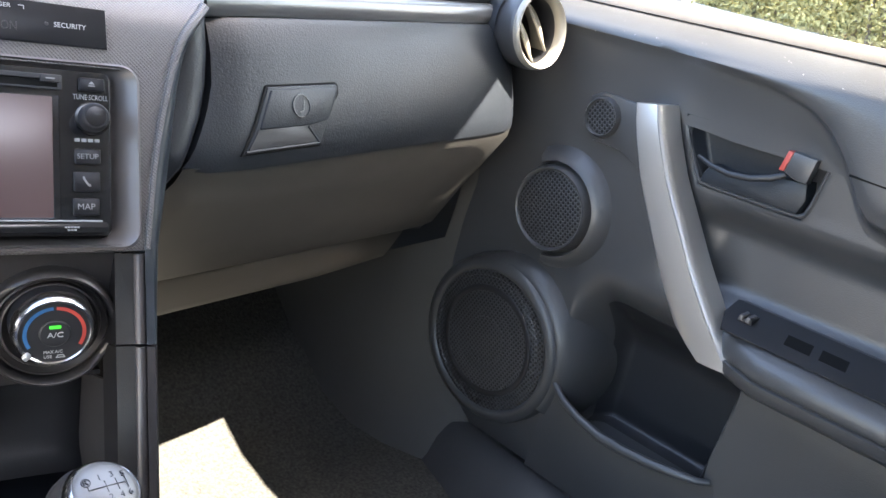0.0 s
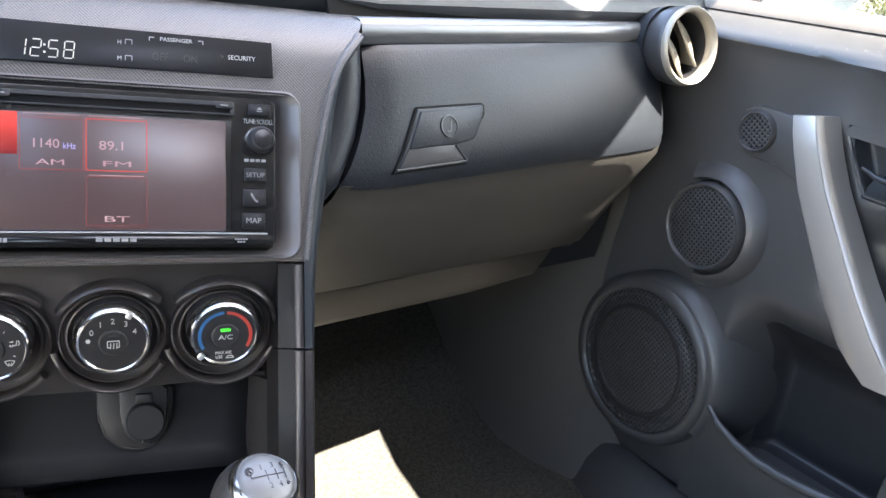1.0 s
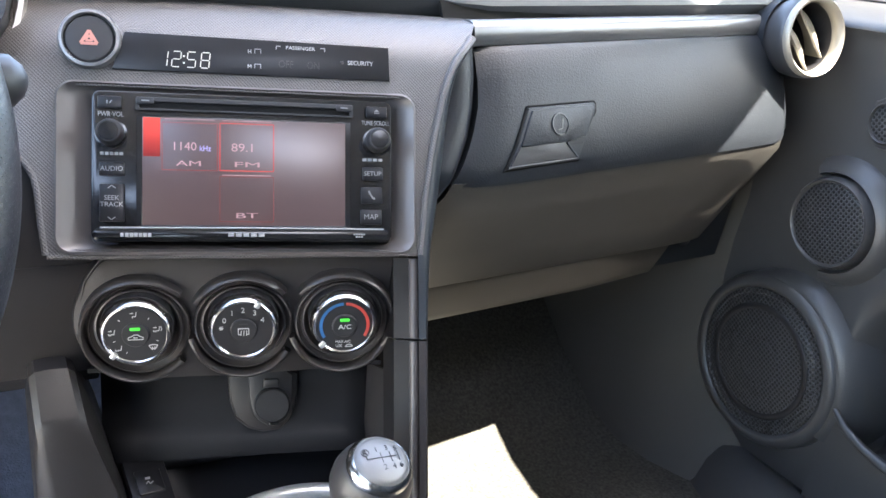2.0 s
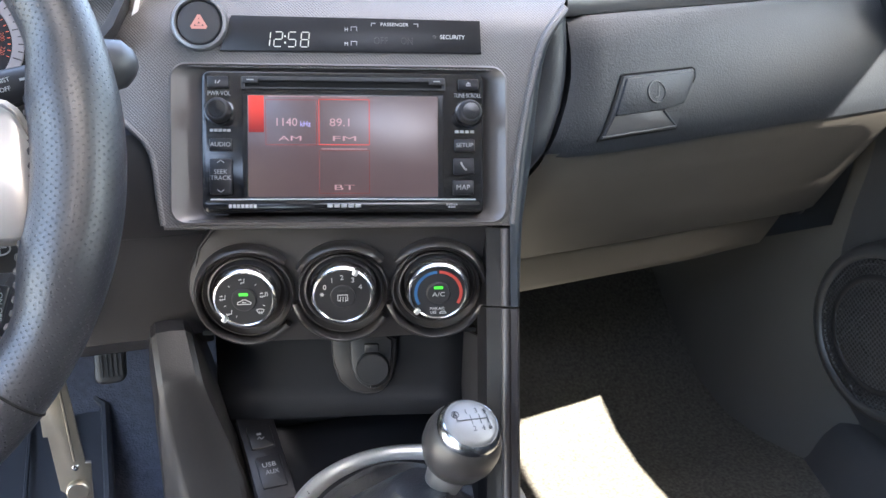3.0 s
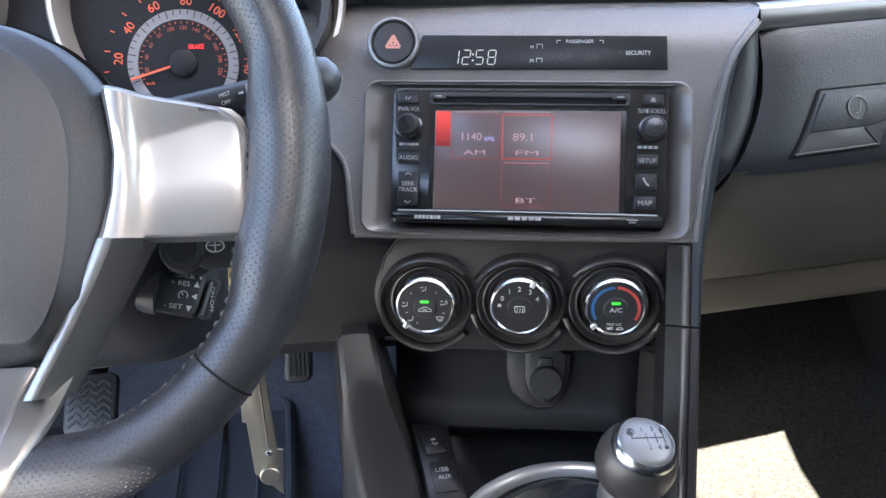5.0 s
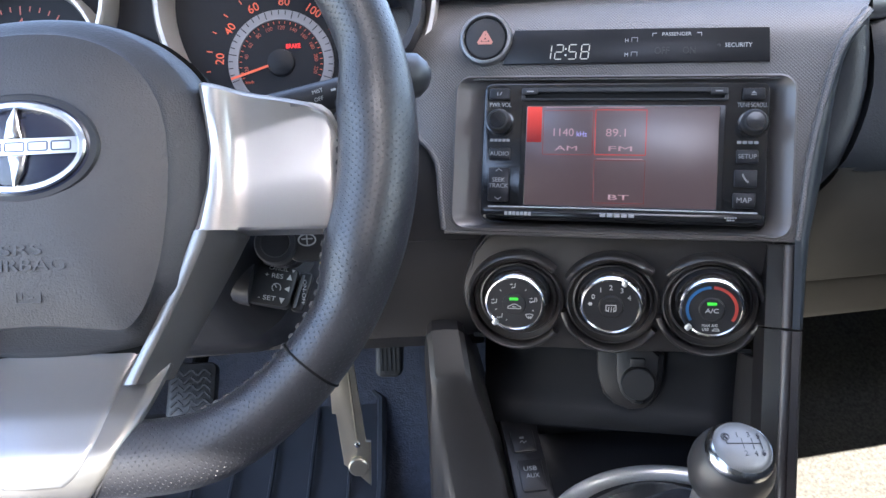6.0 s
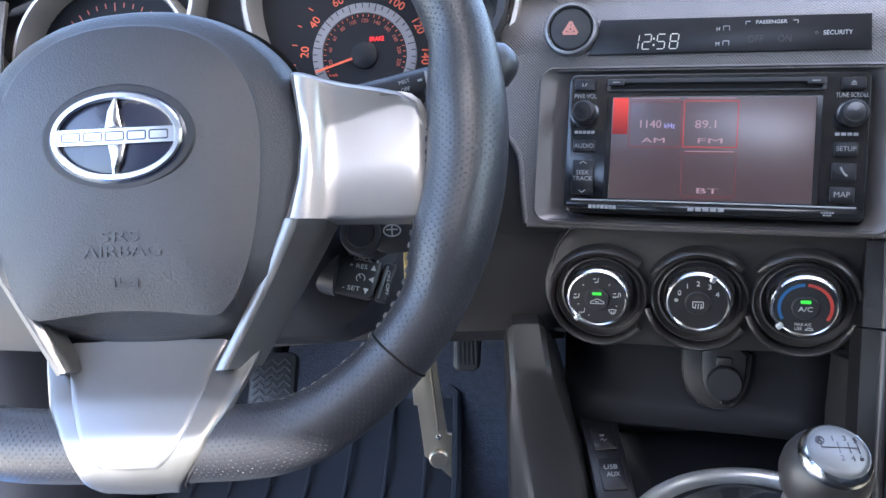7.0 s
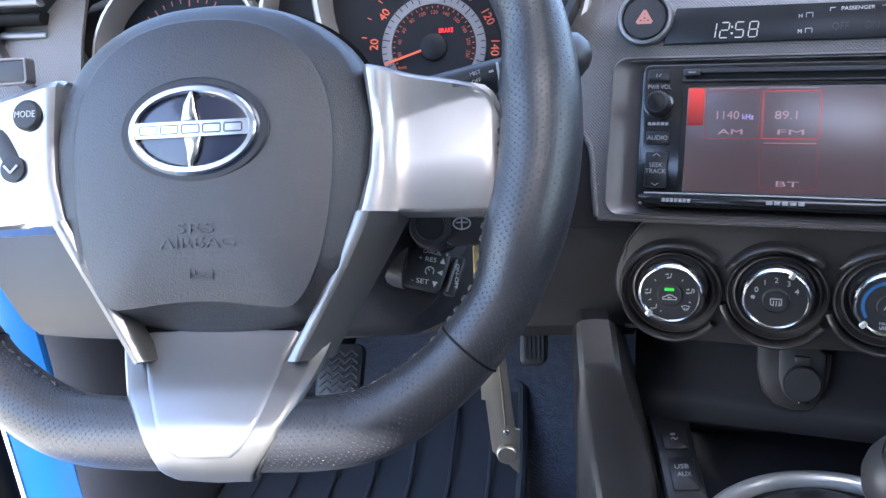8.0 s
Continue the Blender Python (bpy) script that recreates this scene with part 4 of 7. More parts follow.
for v, w in ((-0.1168, -0.095), (-0.1166, -0.0875), (-0.121, -0.091), (-0.145, -0.112), (-0.1505, -0.117), (-0.1525, -0.125), (-0.148, -0.20)):
    low.append([(u, v + 0.001 - (0.006 if v < -0.13 else 0.0), w - (0.004 if v < -0.13 else 0.0) - 0.13 * max(0, u - 0.20)) for u in np.linspace(-0.14, 0.318, 16)])
gpart("lower_panel", sheet(low, 0.003), LOWER, "lower dash panel, warmed and lightened for bounced light", 50)
# near-black sheet behind the lid, painting shade into its open joints
back = []
for v, w in ((0.09, -0.135), (-0.12, -0.135)):
    back.append([(u, v, w) for u in (-0.14, 0.42)])
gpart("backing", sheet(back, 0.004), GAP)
# end of the dash by the door
def g_right(v):
    return float(np.interp(v, [-0.1060, -0.06, -0.035, -0.012, 0.003, 0.02, 0.04, 0.075, 0.095], [0.345, 0.362, 0.362, 0.354, 0.351, 0.350, 0.350, 0.348, 0.344]))
end = []
for v, w in ((0.090, -0.006), (0.060, -0.003), (0.030, 0.000), (0.008, 0.002), (-0.006, 0.001), (-0.025, -0.014), (-0.06, -0.050), (-0.105, -0.095), (-0.140, -0.115)):
    e = g_right(v) + 0.003
    end.append([(e, v + 0.0125, w - 0.012), (e + 0.001, v + 0.0125, w - 0.003), (e + 0.012, v + 0.0125, w - 0.004), (e + 0.028, v + 0.013, w - 0.012), (e + 0.045, v + 0.013, w - 0.035), (e + 0.055, v + 0.013, w - 0.10)])
gpart("end_cap", sheet(end, 0.003), PAD, "dark end cap of the dash", 60)

gpart("end_lower", sheet([[(u, v, w) for u in (0.20, 0.30, 0.36, 0.43)] for v, w in ((0.02, -0.075), (-0.05, -0.100), (-0.11, -0.120), (-0.150, -0.135))], 0.004), PAD, "dark lower end of the dash", 60)

# ---- glove box ----
glove = thing("glove_box", GLOVE, "closed dark grey glove box with a pull latch", "glove box")
def g_left(v):
    return float(np.interp(v, [-0.1060, -0.06, -0.0195, -0.0015, 0.0192, 0.04, 0.061, 0.08], [-0.062, -0.058, -0.0446, -0.0342, -0.0241, -0.0166, -0.0132, -0.0122]))
GP = [(0.0845, -0.012), (0.0835, -0.003), (0.080, -0.0002), (0.06, 0.0052), (0.040, 0.0094), (0.022, 0.0122), (0.008, 0.0136), (-0.004, 0.0136), (-0.0125, 0.0118), (-0.0185, 0.0090), (-0.026, 0.004), (-0.05, -0.024), (-0.08, -0.055), (-0.1130, -0.0842), (-0.1136, -0.0855), (-0.1140, -0.097)]
def g_w(v):
    vv, ww = zip(*GP[::-1])
    return float(np.interp(v, vv, ww))
def g_rise(u):
    return 0.038 * max(0.0, u)
def lid_rows(profile):
    rows = []
    for v, w in profile:
        row = [(g_left(v) + 0.003, v, w - 0.035), (g_left(v) + 0.0006, v, w - 0.006)]
        for i in range(31):
            u = g_left(v) + 0.0002 + (g_right(v) - g_left(v)) * i / 30
            lift = g_rise(u) * (1.0 if v > -0.03 else max(0.0, (v + 0.1142) / 0.0842))
            row.append((u, v + lift, w - 0.006 * (2 * i / 30 - 1) ** 8))
        row.append((row[-1][0] + 0.001, row[-1][1], row[-1][2] - 0.02))
        rows.append(row)
    return rows
part("door", sheet(lid_rows(GP[:10]), 0.004), PAD, glove, "grained dark grey lid", 35)
part("lower_lid", sheet(lid_rows([(-0.0150, 0.0010), (-0.0180, 0.0030)] + GP[9:]), 0.004), LIDLOW, glove, "underside of the lid, tinted brown for light bounced off the carpet", 35)
LW = 0.0125
def on_lid(bm):
    """Bends a flat piece, built at LW, onto the curved lid."""
    for v in bm.verts:
        v.co.z += g_w(v.co.y - g_rise(v.co.x)) - LW + 0.0040
    return bm
frame_out = [(0.0200, 0.0384), (0.0212, 0.0390), (0.0892, 0.0412), (0.0908, 0.0400), (0.0905, 0.0345), (0.0690, -0.0048), (-0.0045, -0.0080), (0.0060, 0.0110)]
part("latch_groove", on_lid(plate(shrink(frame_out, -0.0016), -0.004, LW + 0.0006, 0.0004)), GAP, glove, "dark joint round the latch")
part("latch_frame", on_lid(plate(frame_out, -0.003, LW + 0.0014, 0.0008)), PAD, glove, "flush plate of the latch")
# flat plate in black stands for the shade of the finger recess
part("latch_recess", on_lid(plate([(0.0078, 0.0088), (0.0560, 0.0108), (0.0660, -0.0022), (-0.0020, -0.0056)], 0.002, LW + 0.0018, 0.0002)), BLACK, glove, "flat black plate painted as the shaded finger recess")
part("latch_button", on_lid(plate([(0.0220, 0.0362), (0.0232, 0.0370), (0.0862, 0.0392), (0.0876, 0.0382), (0.0872, 0.0345), (0.0780, 0.0175), (0.0745, 0.0140), (0.0550, 0.0106), (0.0095, 0.0090), (0.0085, 0.0100)], -0.002, LW + 0.0030, 0.0010)), PAD, glove, "dark grey pull button")
# lip coloured paler than the lid, for the light it catches
part("latch_lip", on_lid(tube([(-0.0045, -0.0066, LW + 0.0018), (0.03, -0.0051, LW + 0.0020), (0.0680, -0.0034, LW + 0.0018)], 0.0010, 8)), COLLAR, glove, "lip painted paler for the light on it")
part("latch_side", on_lid(tube([(0.0680, -0.0034, LW + 0.0018), (0.0610, 0.0040, LW + 0.0016), (0.0555, 0.0100, LW + 0.0020)], 0.0010, 8)), SIDE, glove)
part("lock", on_lid(lathe([(0.0090, 0.0), (0.0088, 0.0008), (0.0080, 0.0010), (0.0078, 0.0004), (0.0, 0.0004)], 32, 0.0490, 0.0252, LW + 0.0028)), PAD, glove, "round key lock")
g = bmesh.new()
for i in range(10):
    a0, a1 = radians(30 + 26 * i), radians(56 + 26 * i)
    bar(g, 0.0490 + 0.0084 * math.cos(a0), 0.0252 + 0.0084 * math.sin(a0), 0.0490 + 0.0084 * math.cos(a1), 0.0252 + 0.0084 * math.sin(a1), 0.0008, LW + 0.0037, 0.0002)
bar(g, 0.0520, 0.0295, 0.0505, 0.0215, 0.0010, LW + 0.0033)
bar(g, 0.0505, 0.0215, 0.0465, 0.0205, 0.0010, LW + 0.0033)
part("lock_mark", on_lid(g), DOORPLA, glove)

words("pad_text", "SRS AIRBAG", 0.262, 0.1365, -0.0115, 0.0048, GREYPRINT, dash, 0.046).data.transform(GLOVE)

# ---- air vents ----
def air_vent(m, label):
    v = thing("air_vent", m, label, "air vent")
    part("collar", lathe([(0.0370, -0.034), (0.0412, -0.018), (0.0422, -0.006), (0.0416, -0.002), (0.041, -0.001)], 56, caps=(False, False)), COLLAR, v, "dark grey collar", 60)
    part("ring", lathe([(0.0405, -0.004), (0.0418, 0.001), (0.0414, 0.0045), (0.0395, 0.0065), (0.0365, 0.0045), (0.0352, -0.002), (0.0350, -0.010)], 56, caps=(False, False)), VENT, v, "satin silver ring", 60)
    part("barrel", lathe([(0.0346, -0.006), (0.0336, -0.03), (0.030, -0.06), (0.0, -0.062)], 56, caps=(False, True)), BLACK, v)
    for x in (-0.016, 0.008):
        rws = []
        for i in range(9):
            y = -0.032 + 0.064 * i / 8
            r = math.sqrt(max(0.0, 0.0345 ** 2 - y * y))
            bow = 0.012 * (1 - (y / 0.034) ** 2)
            rws.append([(x - bow * 0.3, y, -0.004 - 0.1 * abs(y)), (x + bow * 0.8, y, -0.012), (x + bow * 0.9 + 0.004, y, -0.032)])
        part("slat", put(sheet(rws, 0.0022), Matrix.Rotation(radians(38), 4, "Z")), VENT, v, "", 60)
    part("housing", lathe([(0.0420, -0.026), (0.040, -0.05), (0.040, -0.10)], 44, caps=(False, False)), PAD, v)
    return v
air_vent(place((0.5590, 0.0300, 0.1000), -1, 8) @ Matrix.Scale(0.94, 4), "round satin silver air vent lit by the sun")
for z, r, mat in ((0.1250, 0.0075, STRIP), (0.0985, 0.0060, STRIP), (0.1115, 0.0090, GAP)):
    part("driver_strip", tube([(-0.70, 0.070, z), (-0.62, 0.070, z), (-0.566, 0.072, z - 0.002)], r, 10, flat=0.6, up=(0, 0, 1)), mat, dash, "", 60)

# ---- driver side of the dash ----
# knee panel
kn = []
for z, y in ((0.035, 0.06), (0.0, 0.035), (-0.05, 0.005), (-0.10, -0.012), (-0.128, -0.016), (-0.140, -0.012), (-0.146, 0.01), (-0.146, 0.10)):
    xl = float(np.interp(z, [-0.146, -0.140, -0.128, -0.10, -0.05], [-0.594, -0.597, -0.605, -0.621, -0.650]))
    kn.append([(x, y + 0.02 * ((max(x, -0.60) + 0.36) / 0.24) ** 2, z + 0.03 * max(0, x + 0.42)) for x in np.linspace(xl, -0.205, 24)])
part("knee_panel", sheet(kn, 0.004), KNEE, dash, "brown-grey knee panel", 50)
# panel between the knee panel and the stack, with its seam
for x0, x1, n, dy in ((-0.66, -0.535, 10, 0.0), (-0.245, -0.165, 10, 0.052)):
    sp = [[(x, y + dy, z) for x in np.linspace(x0, x1, n)] for z, y in ((0.12, 0.09), (0.09, 0.07), (0.05, 0.050), (0.03, 0.042), (0.0, 0.036))]
    part("upper_panel", sheet(sp, 0.004), FASCIA, dash, "grey textured panel", 50)
for rows in (((-0.001, 0.034), (-0.03, 0.024), (-0.0735, 0.014), (-0.0745, 0.022)), ((-0.0752, 0.022), (-0.0758, 0.013), (-0.10, 0.008), (-0.150, 0.006), (-0.17, 0.03))):
    sp = [[(x, y + 0.024, z) for x in np.linspace(-0.22, -0.10, 8)] for z, y in rows]
    part("inner_panel", sheet(sp, 0.004), DEEP, dash, "brown-black inner panel", 50)
sw = thing("dash_switch", place((-0.566, 0.010, 0.0770), 0, 15), "small dark blank switch in the dash", "switch")
part("switch_frame", hoop(rrect(0, 0, 0.030, 0.020, 0.003), rrect(0, 0, 0.026, 0.016, 0.002), -0.01, 0.0015, 0.0006), BEZEL, sw)
part("switch_face", plate(rrect(0, 0, 0.026, 0.016, 0.002), -0.01, 0.0, 0.0008), BLACK, sw)

# ---- instrument cluster ----
clus = thing("instrument_cluster", DIALS, "instrument cluster with orange-lit dials in silver rings", "instrument cluster")
part("back_face", plate(rrect(-0.07, 0.01, 0.40, 0.14, 0.05, 8), -0.012, -0.003, 0.001), DIAL, clus)
hood = []
for a in np.linspace(0, 360, 41)[:-1]:
    c, s = math.cos(radians(a)), math.sin(radians(a))
    hood.append((c, s))
part("hood", loft([[(-0.075 + 0.225 * c, 0.02 + 0.085 * s, -0.01) for c, s in hood], [(-0.075 + 0.232 * c, 0.022 + 0.098 * s, 0.05) for c, s in hood], [(-0.075 + 0.238 * c, 0.024 + 0.110 * s, 0.052) for c, s in hood], [(-0.075 + 0.242 * c, 0.024 + 0.115 * s, -0.01) for c, s in hood]], caps=(False, False)), BLACK, clus, "black hood")
def gauge(cx, cy, rx, ry, name):
    n = 60
    rg = []
    for k, w in ((1.05, -0.004), (1.05, 0.022), (1.03, 0.026), (1.00, 0.026), (0.97, 0.018), (0.95, -0.002)):
        rg.append([(cx + rx * k * math.cos(2 * math.pi * i / n), cy + ry * k * math.sin(2 * math.pi * i / n), w) for i in range(n)])
    return part("gauge_ring", loft(rg, caps=(False, False)), DIALRING, clus, "satin silver gauge ring")
speed = gauge(0.0645, 0.040, 0.1060, 0.1060, "speedometer")
tach = gauge(-0.161, -0.006, 0.0715, 0.0715, "tachometer")
gauge(-0.180, 0.053, 0.0945, 0.0945, "surround")
SX, SY = 0.0465, -0.0075
part("grey_band", hoop(circle(SX, SY, 0.0425, 60), circle(SX, SY, 0.0345, 60), -0.003, -0.0012, 0.0003), DIALGREY, speed)
part("inner_dial", lathe([(0.0345, 0), (0.0343, 0.0006), (0, 0.0006)], 52, SX, SY, -0.003), DIAL, speed)
part("needle_hub", lathe([(0.0112, 0), (0.0106, 0.003), (0.0085, 0.0042), (0, 0.0044)], 32, SX, SY, -0.0025), DIAL, speed)
g = bmesh.new()
an0 = radians(197)
bar(g, SX + 0.010 * math.cos(an0), SY + 0.010 * math.sin(an0), SX + 0.0415 * math.cos(an0), SY + 0.0415 * math.sin(an0), 0.0016, 0.002, 0.001)
part("needle", g, ORANGE, speed, "orange needle")
g, g2 = bmesh.new(), bmesh.new()
for i in range(29):
    a = radians(200 - (i / 28) * 220)
    c, s = math.cos(a), math.sin(a)
    bar(g2, SX + (0.036 if i % 4 == 0 else 0.0385) * c, SY + (0.036 if i % 4 == 0 else 0.0385) * s, SX + 0.042 * c, SY + 0.042 * s, 0.0007, -0.0011, 0.0002)
    if i % 2 == 0:
        bar(g, SX + (0.057 if i % 4 else 0.056) * c, SY + 0.057 * s, SX + 0.0605 * c, SY + 0.0605 * s, 0.0008, -0.0028)
    bar(g, SX + 0.0315 * c, SY + 0.0315 * s, SX + 0.0335 * c, SY + 0.0335 * s, 0.0005, -0.0022)
part("scale_marks", g, ORANGE, speed)
part("band_marks", g2, DIAL, speed)
for i, n in enumerate((20, 40, 60, 80, 100, 120, 140)):
    a = radians(173.5 - i * 29.6)
    words("dial_text", str(n), SX + 0.0492 * math.cos(a), SY + 0.0492 * math.sin(a), -0.0028, 0.0066, ORANGE, speed, None, 0.0002, math.degrees(a) - 90)
for i, n in enumerate((20, 40, 60, 80, 100, 120, 140, 160, 180, 200, 220)):
    a = radians(188 - i * 20.2)
    words("dial_text", str(n), SX + 0.0282 * math.cos(a), SY + 0.0282 * math.sin(a), -0.0022, 0.0029, DIMORANGE, speed, None, 0.0002, math.degrees(a) - 90)
words("dial_text", "BRAKE", SX + 0.0105, SY + 0.0128, -0.0018, 0.0036, LAMPRED, speed, 0.0115)
words("dial_text", "km/h", SX - 0.026, SY - 0.0145, -0.0022, 0.0024, ORANGE, speed)
TX, TY = -0.161, -0.012
g = bmesh.new()
for i in range(33):
    a = radians(215 - i / 32 * 250)
    c, s = math.cos(a), math.sin(a)
    bar(g, TX + (0.053 if i % 4 == 0 else 0.056) * c, TY + (0.053 if i % 4 == 0 else 0.056) * s, TX + 0.0600 * c, TY + 0.0600 * s, 0.0009, -0.0028)
part("scale_marks", g, DIMORANGE, tach)
for i, n in enumerate((0, 1, 2, 3, 4, 5, 6, 7, 8)):
    a = radians(215 - i * 31.25)
    words("dial_text", str(n), TX + 0.0470 * math.cos(a), TY + 0.0470 * math.sin(a), -0.0028, 0.0062, DIMORANGE, tach)
part("inner_dial", lathe([(0.036, 0), (0.0358, 0.0006), (0, 0.0006)], 52, TX, TY, -0.003), DIAL, tach)

# ---- steering column, stalks, ignition ----
column = thing("steering_column", place((-0.315, -0.10, 0.015), 0, 25), "black plastic steering column shroud", "steering column")
def sq(w, h, z, cy=0.0, n=8):
    return [(x, y, z) for x, y in rrect(0, cy, w, h, min(w, h) * 0.32, n)]
part("shroud", loft([sq(0.20, 0.15, -0.16, -0.02), sq(0.20, 0.15, -0.06, -0.025), sq(0.19, 0.14, -0.02, -0.022), sq(0.13, 0.11, 0.02, -0.008), sq(0.10, 0.09, 0.075, -0.004), sq(0.085, 0.075, 0.082)]), BLACK, column)
part("ignition_barrel", lathe([(0.0125, -0.03), (0.0125, 0.010), (0.0112, 0.013), (0.0085, 0.0135), (0.008, 0.012), (0, 0.012)], 30, 0.090, -0.036, 0.02), BLACK, column, "dark ignition barrel")
for k in range(4):
    part("ignition_ridge", lathe([(0.0124, 0.0), (0.0131, 0.0008), (0.0131, 0.0016), (0.0124, 0.0024)], 30, 0.090, -0.036, 0.008 + 0.0045 * k, caps=(False, False)), BLACK, column)
part("barrel_housing", tube([(0.02, -0.024, -0.05), (0.060, -0.030, -0.035), (0.092, -0.034, -0.01)], [0.040, 0.032, 0.022], 20), BLACK, column, "", 60)
ws = thing("wiper_stalk", place((-0.235, -0.115, 0.061), 0, 12), "black wiper stalk with a broad rounded tip", "stalk")
part("arm", tube([(-0.04, -0.006, 0.0), (0.0, 0.002, 0.0), (0.05, 0.012, 0.0), (0.082, 0.017, 0.0)], [0.008, 0.0088, 0.0085, 0.008], 16, flat=0.8), BLACK, ws)
part("tip", tube([(0.074, 0.0165, 0.0), (0.079, 0.018, 0.0), (0.087, 0.019, 0.0), (0.095, 0.0195, 0.0), (0.100, 0.0195, 0.0), (0.102, 0.0195, 0.0)], [0.009, 0.0125, 0.0135, 0.0120, 0.007, 0.002], 20), COLLAR, ws, "rounded grey-black tip", 80)
words("stalk_text", "MIST", 0.0385, 0.0128, 0.0078, 0.0021, WHITE, ws, None, 0.0002, 14)
words("stalk_text", "OFF", 0.0390, 0.0085, 0.0080, 0.0021, WHITE, ws, None, 0.0002, 14)
g = bmesh.new()
bar(g, 0.0520, 0.007, 0.0505, 0.018, 0.0014, 0.0074, 0.0008)
bar(g, 0.0460, 0.0130, 0.0485, 0.0136, 0.0012, 0.0078, 0.0004)
part("stalk_band", g, WHITE, ws)
cs = thing("cruise_stalk", place((-0.2325, -0.125, -0.0385), 8, 28) @ Matrix.Rotation(radians(-15), 4, "Z"), "black cruise control stalk with white lettering", "stalk")
part("arm", tube([(-0.075, 0.004, -0.015), (-0.045, 0.0, -0.006), (-0.012, 0.0, 0.0)], [0.011, 0.012, 0.014], 16, flat=0.8), BLACK, cs)
part("paddle", plate(rrect(-0.003, 0.0, 0.0300, 0.0245, 0.004, 5, 0.12), -0.014, 0.004, 0.003), BLACK, cs)
part("end_button", plate(rrect(0.0165, -0.001, 0.0075, 0.0235, 0.002, 4, 0.12), -0.012, 0.0022, 0.0015), BLACK, cs, "ridged on-off end button")
part("end_ridge", plate(rrect(0.0148, -0.001, 0.0018, 0.0200, 0.0006, 3, 0.12), -0.004, 0.0042, 0.0005), STRIP, cs)
words("stalk_text", "CANCEL", 0.001, 0.0102, 0.0042, 0.0020, WHITE, cs, 0.0110, 0.0002, 1)
words("stalk_text", "+ RES", -0.001, 0.0058, 0.0042, 0.0027, WHITE, cs, 0.0105, 0.0002, 1)
words("stalk_text", "- SET", -0.003, -0.0078, 0.0042, 0.0027, WHITE, cs, 0.0105, 0.0002, 1)
words("stalk_text", "ON-OFF", 0.0178, -0.001, 0.0023, 0.0020, WHITE, cs, 0.0150, 0.0002, -84)
g = bmesh.new()
for cx, cy, s in ((0.0082, 0.0060, 1), (0.0058, -0.0080, -1)):
    loft([[(cx - 0.0016, cy - s * 0.0014, 0.0042), (cx + 0.0016, cy - s * 0.0014, 0.0042), (cx, cy + s * 0.0020, 0.0042)], [(cx - 0.0016, cy - s * 0.0014, 0.0045), (cx + 0.0016, cy - s * 0.0014, 0.0045), (cx, cy + s * 0.0020, 0.0045)]], bm=g)
for i in range(7):
    a0, a1 = radians(-30 + 38 * i), radians(8 + 38 * i)
    bar(g, 0.0015 + 0.0026 * math.cos(a0), -0.001 + 0.0026 * math.sin(a0), 0.0015 + 0.0026 * math.cos(a1), -0.001 + 0.0026 * math.sin(a1), 0.0005, 0.0042)
bar(g, 0.0015, -0.001, 0.0000, 0.0012, 0.0005, 0.0042)
loft([[(0.0062, -0.0010, 0.0042), (0.0092, -0.0026, 0.0042), (0.0092, 0.0008, 0.0042)], [(0.0062, -0.0010, 0.0045), (0.0092, -0.0026, 0.0045), (0.0092, 0.0008, 0.0045)]], bm=g)
loft([[(0.0088, 0.0110, 0.0042), (0.0108, 0.0108, 0.0042), (0.0096, 0.0092, 0.0042)], [(0.0088, 0.0110, 0.0045), (0.0108, 0.0108, 0.0045), (0.0096, 0.0092, 0.0045)]], bm=g)
part("stalk_marks", g, WHITE, cs)
ikey = thing("ignition_key", place((-0.2062, -0.140, -0.0055), 0, 14), "black plastic car key in the ignition", "key")
part("head", plate(rrect(0, 0, 0.026, 0.024, 0.008, 6), -0.004, 0.004, 0.0025), BLACK, ikey, "rounded black key head")
part("badge", hoop(circle(-0.001, 0.001, 0.0052, 28, 0.0036), circle(-0.001, 0.001, 0.0044, 28, 0.0028), 0.0035, 0.0043, 0.0002), GREYPRINT, ikey, "small grey oval mark")
g = bmesh.new()
bar(g, -0.001, -0.0018, -0.001, 0.0038, 0.0007, 0.0040)
bar(g, -0.0042, 0.0016, 0.0022, 0.0016, 0.0007, 0.0040)
part("badge_bars", g, GREYPRINT, ikey)
part("shank", block((-0.016, -0.003, -0.002), (-0.010, 0.003, 0.002), 0.0006), DULL, ikey)
# flat key hanging from the ignition
key = thing("key_fob_blade", place((-0.196, -0.125, -0.105), 0, 4), "tarnished flat steel key blank hanging from the ignition", "key")
blade = [(-0.0085, 0.072), (0.0015, 0.074), (0.0100, -0.042), (0.0130, -0.0425), (0.0112, -0.0745), (0.0035, -0.066), (-0.0052, -0.058), (-0.0075, -0.022), (-0.0100, -0.0215), (-0.0095, 0.02)]
part("blade", plate(blade, -0.0012, 0.0012, 0.0004), DULL, key)
part("rivet", lathe([(0.0066, 0.0), (0.0064, 0.0028), (0.0056, 0.0036), (0.0, 0.0038)], 24, 0.0042, -0.0590, 0.001), DULL, key, "round steel rivet")
part("stud", lathe([(0.0022, 0.0), (0.0016, 0.0014), (0.0, 0.0018)], 16, 0.0045, -0.0440, 0.001), CHROME, key)
part("strap", plate([(-0.0098, 0.058), (-0.0058, 0.058), (-0.0052, 0.082), (-0.0088, 0.082)], 0.0012, 0.0022, 0.0003), BRASS, key, "yellowed brass strap")
part("fold", tube([(-0.0005, 0.07, 0.0014), (0.0045, -0.04, 0.0014)], 0.0007, 6), DULL, key)

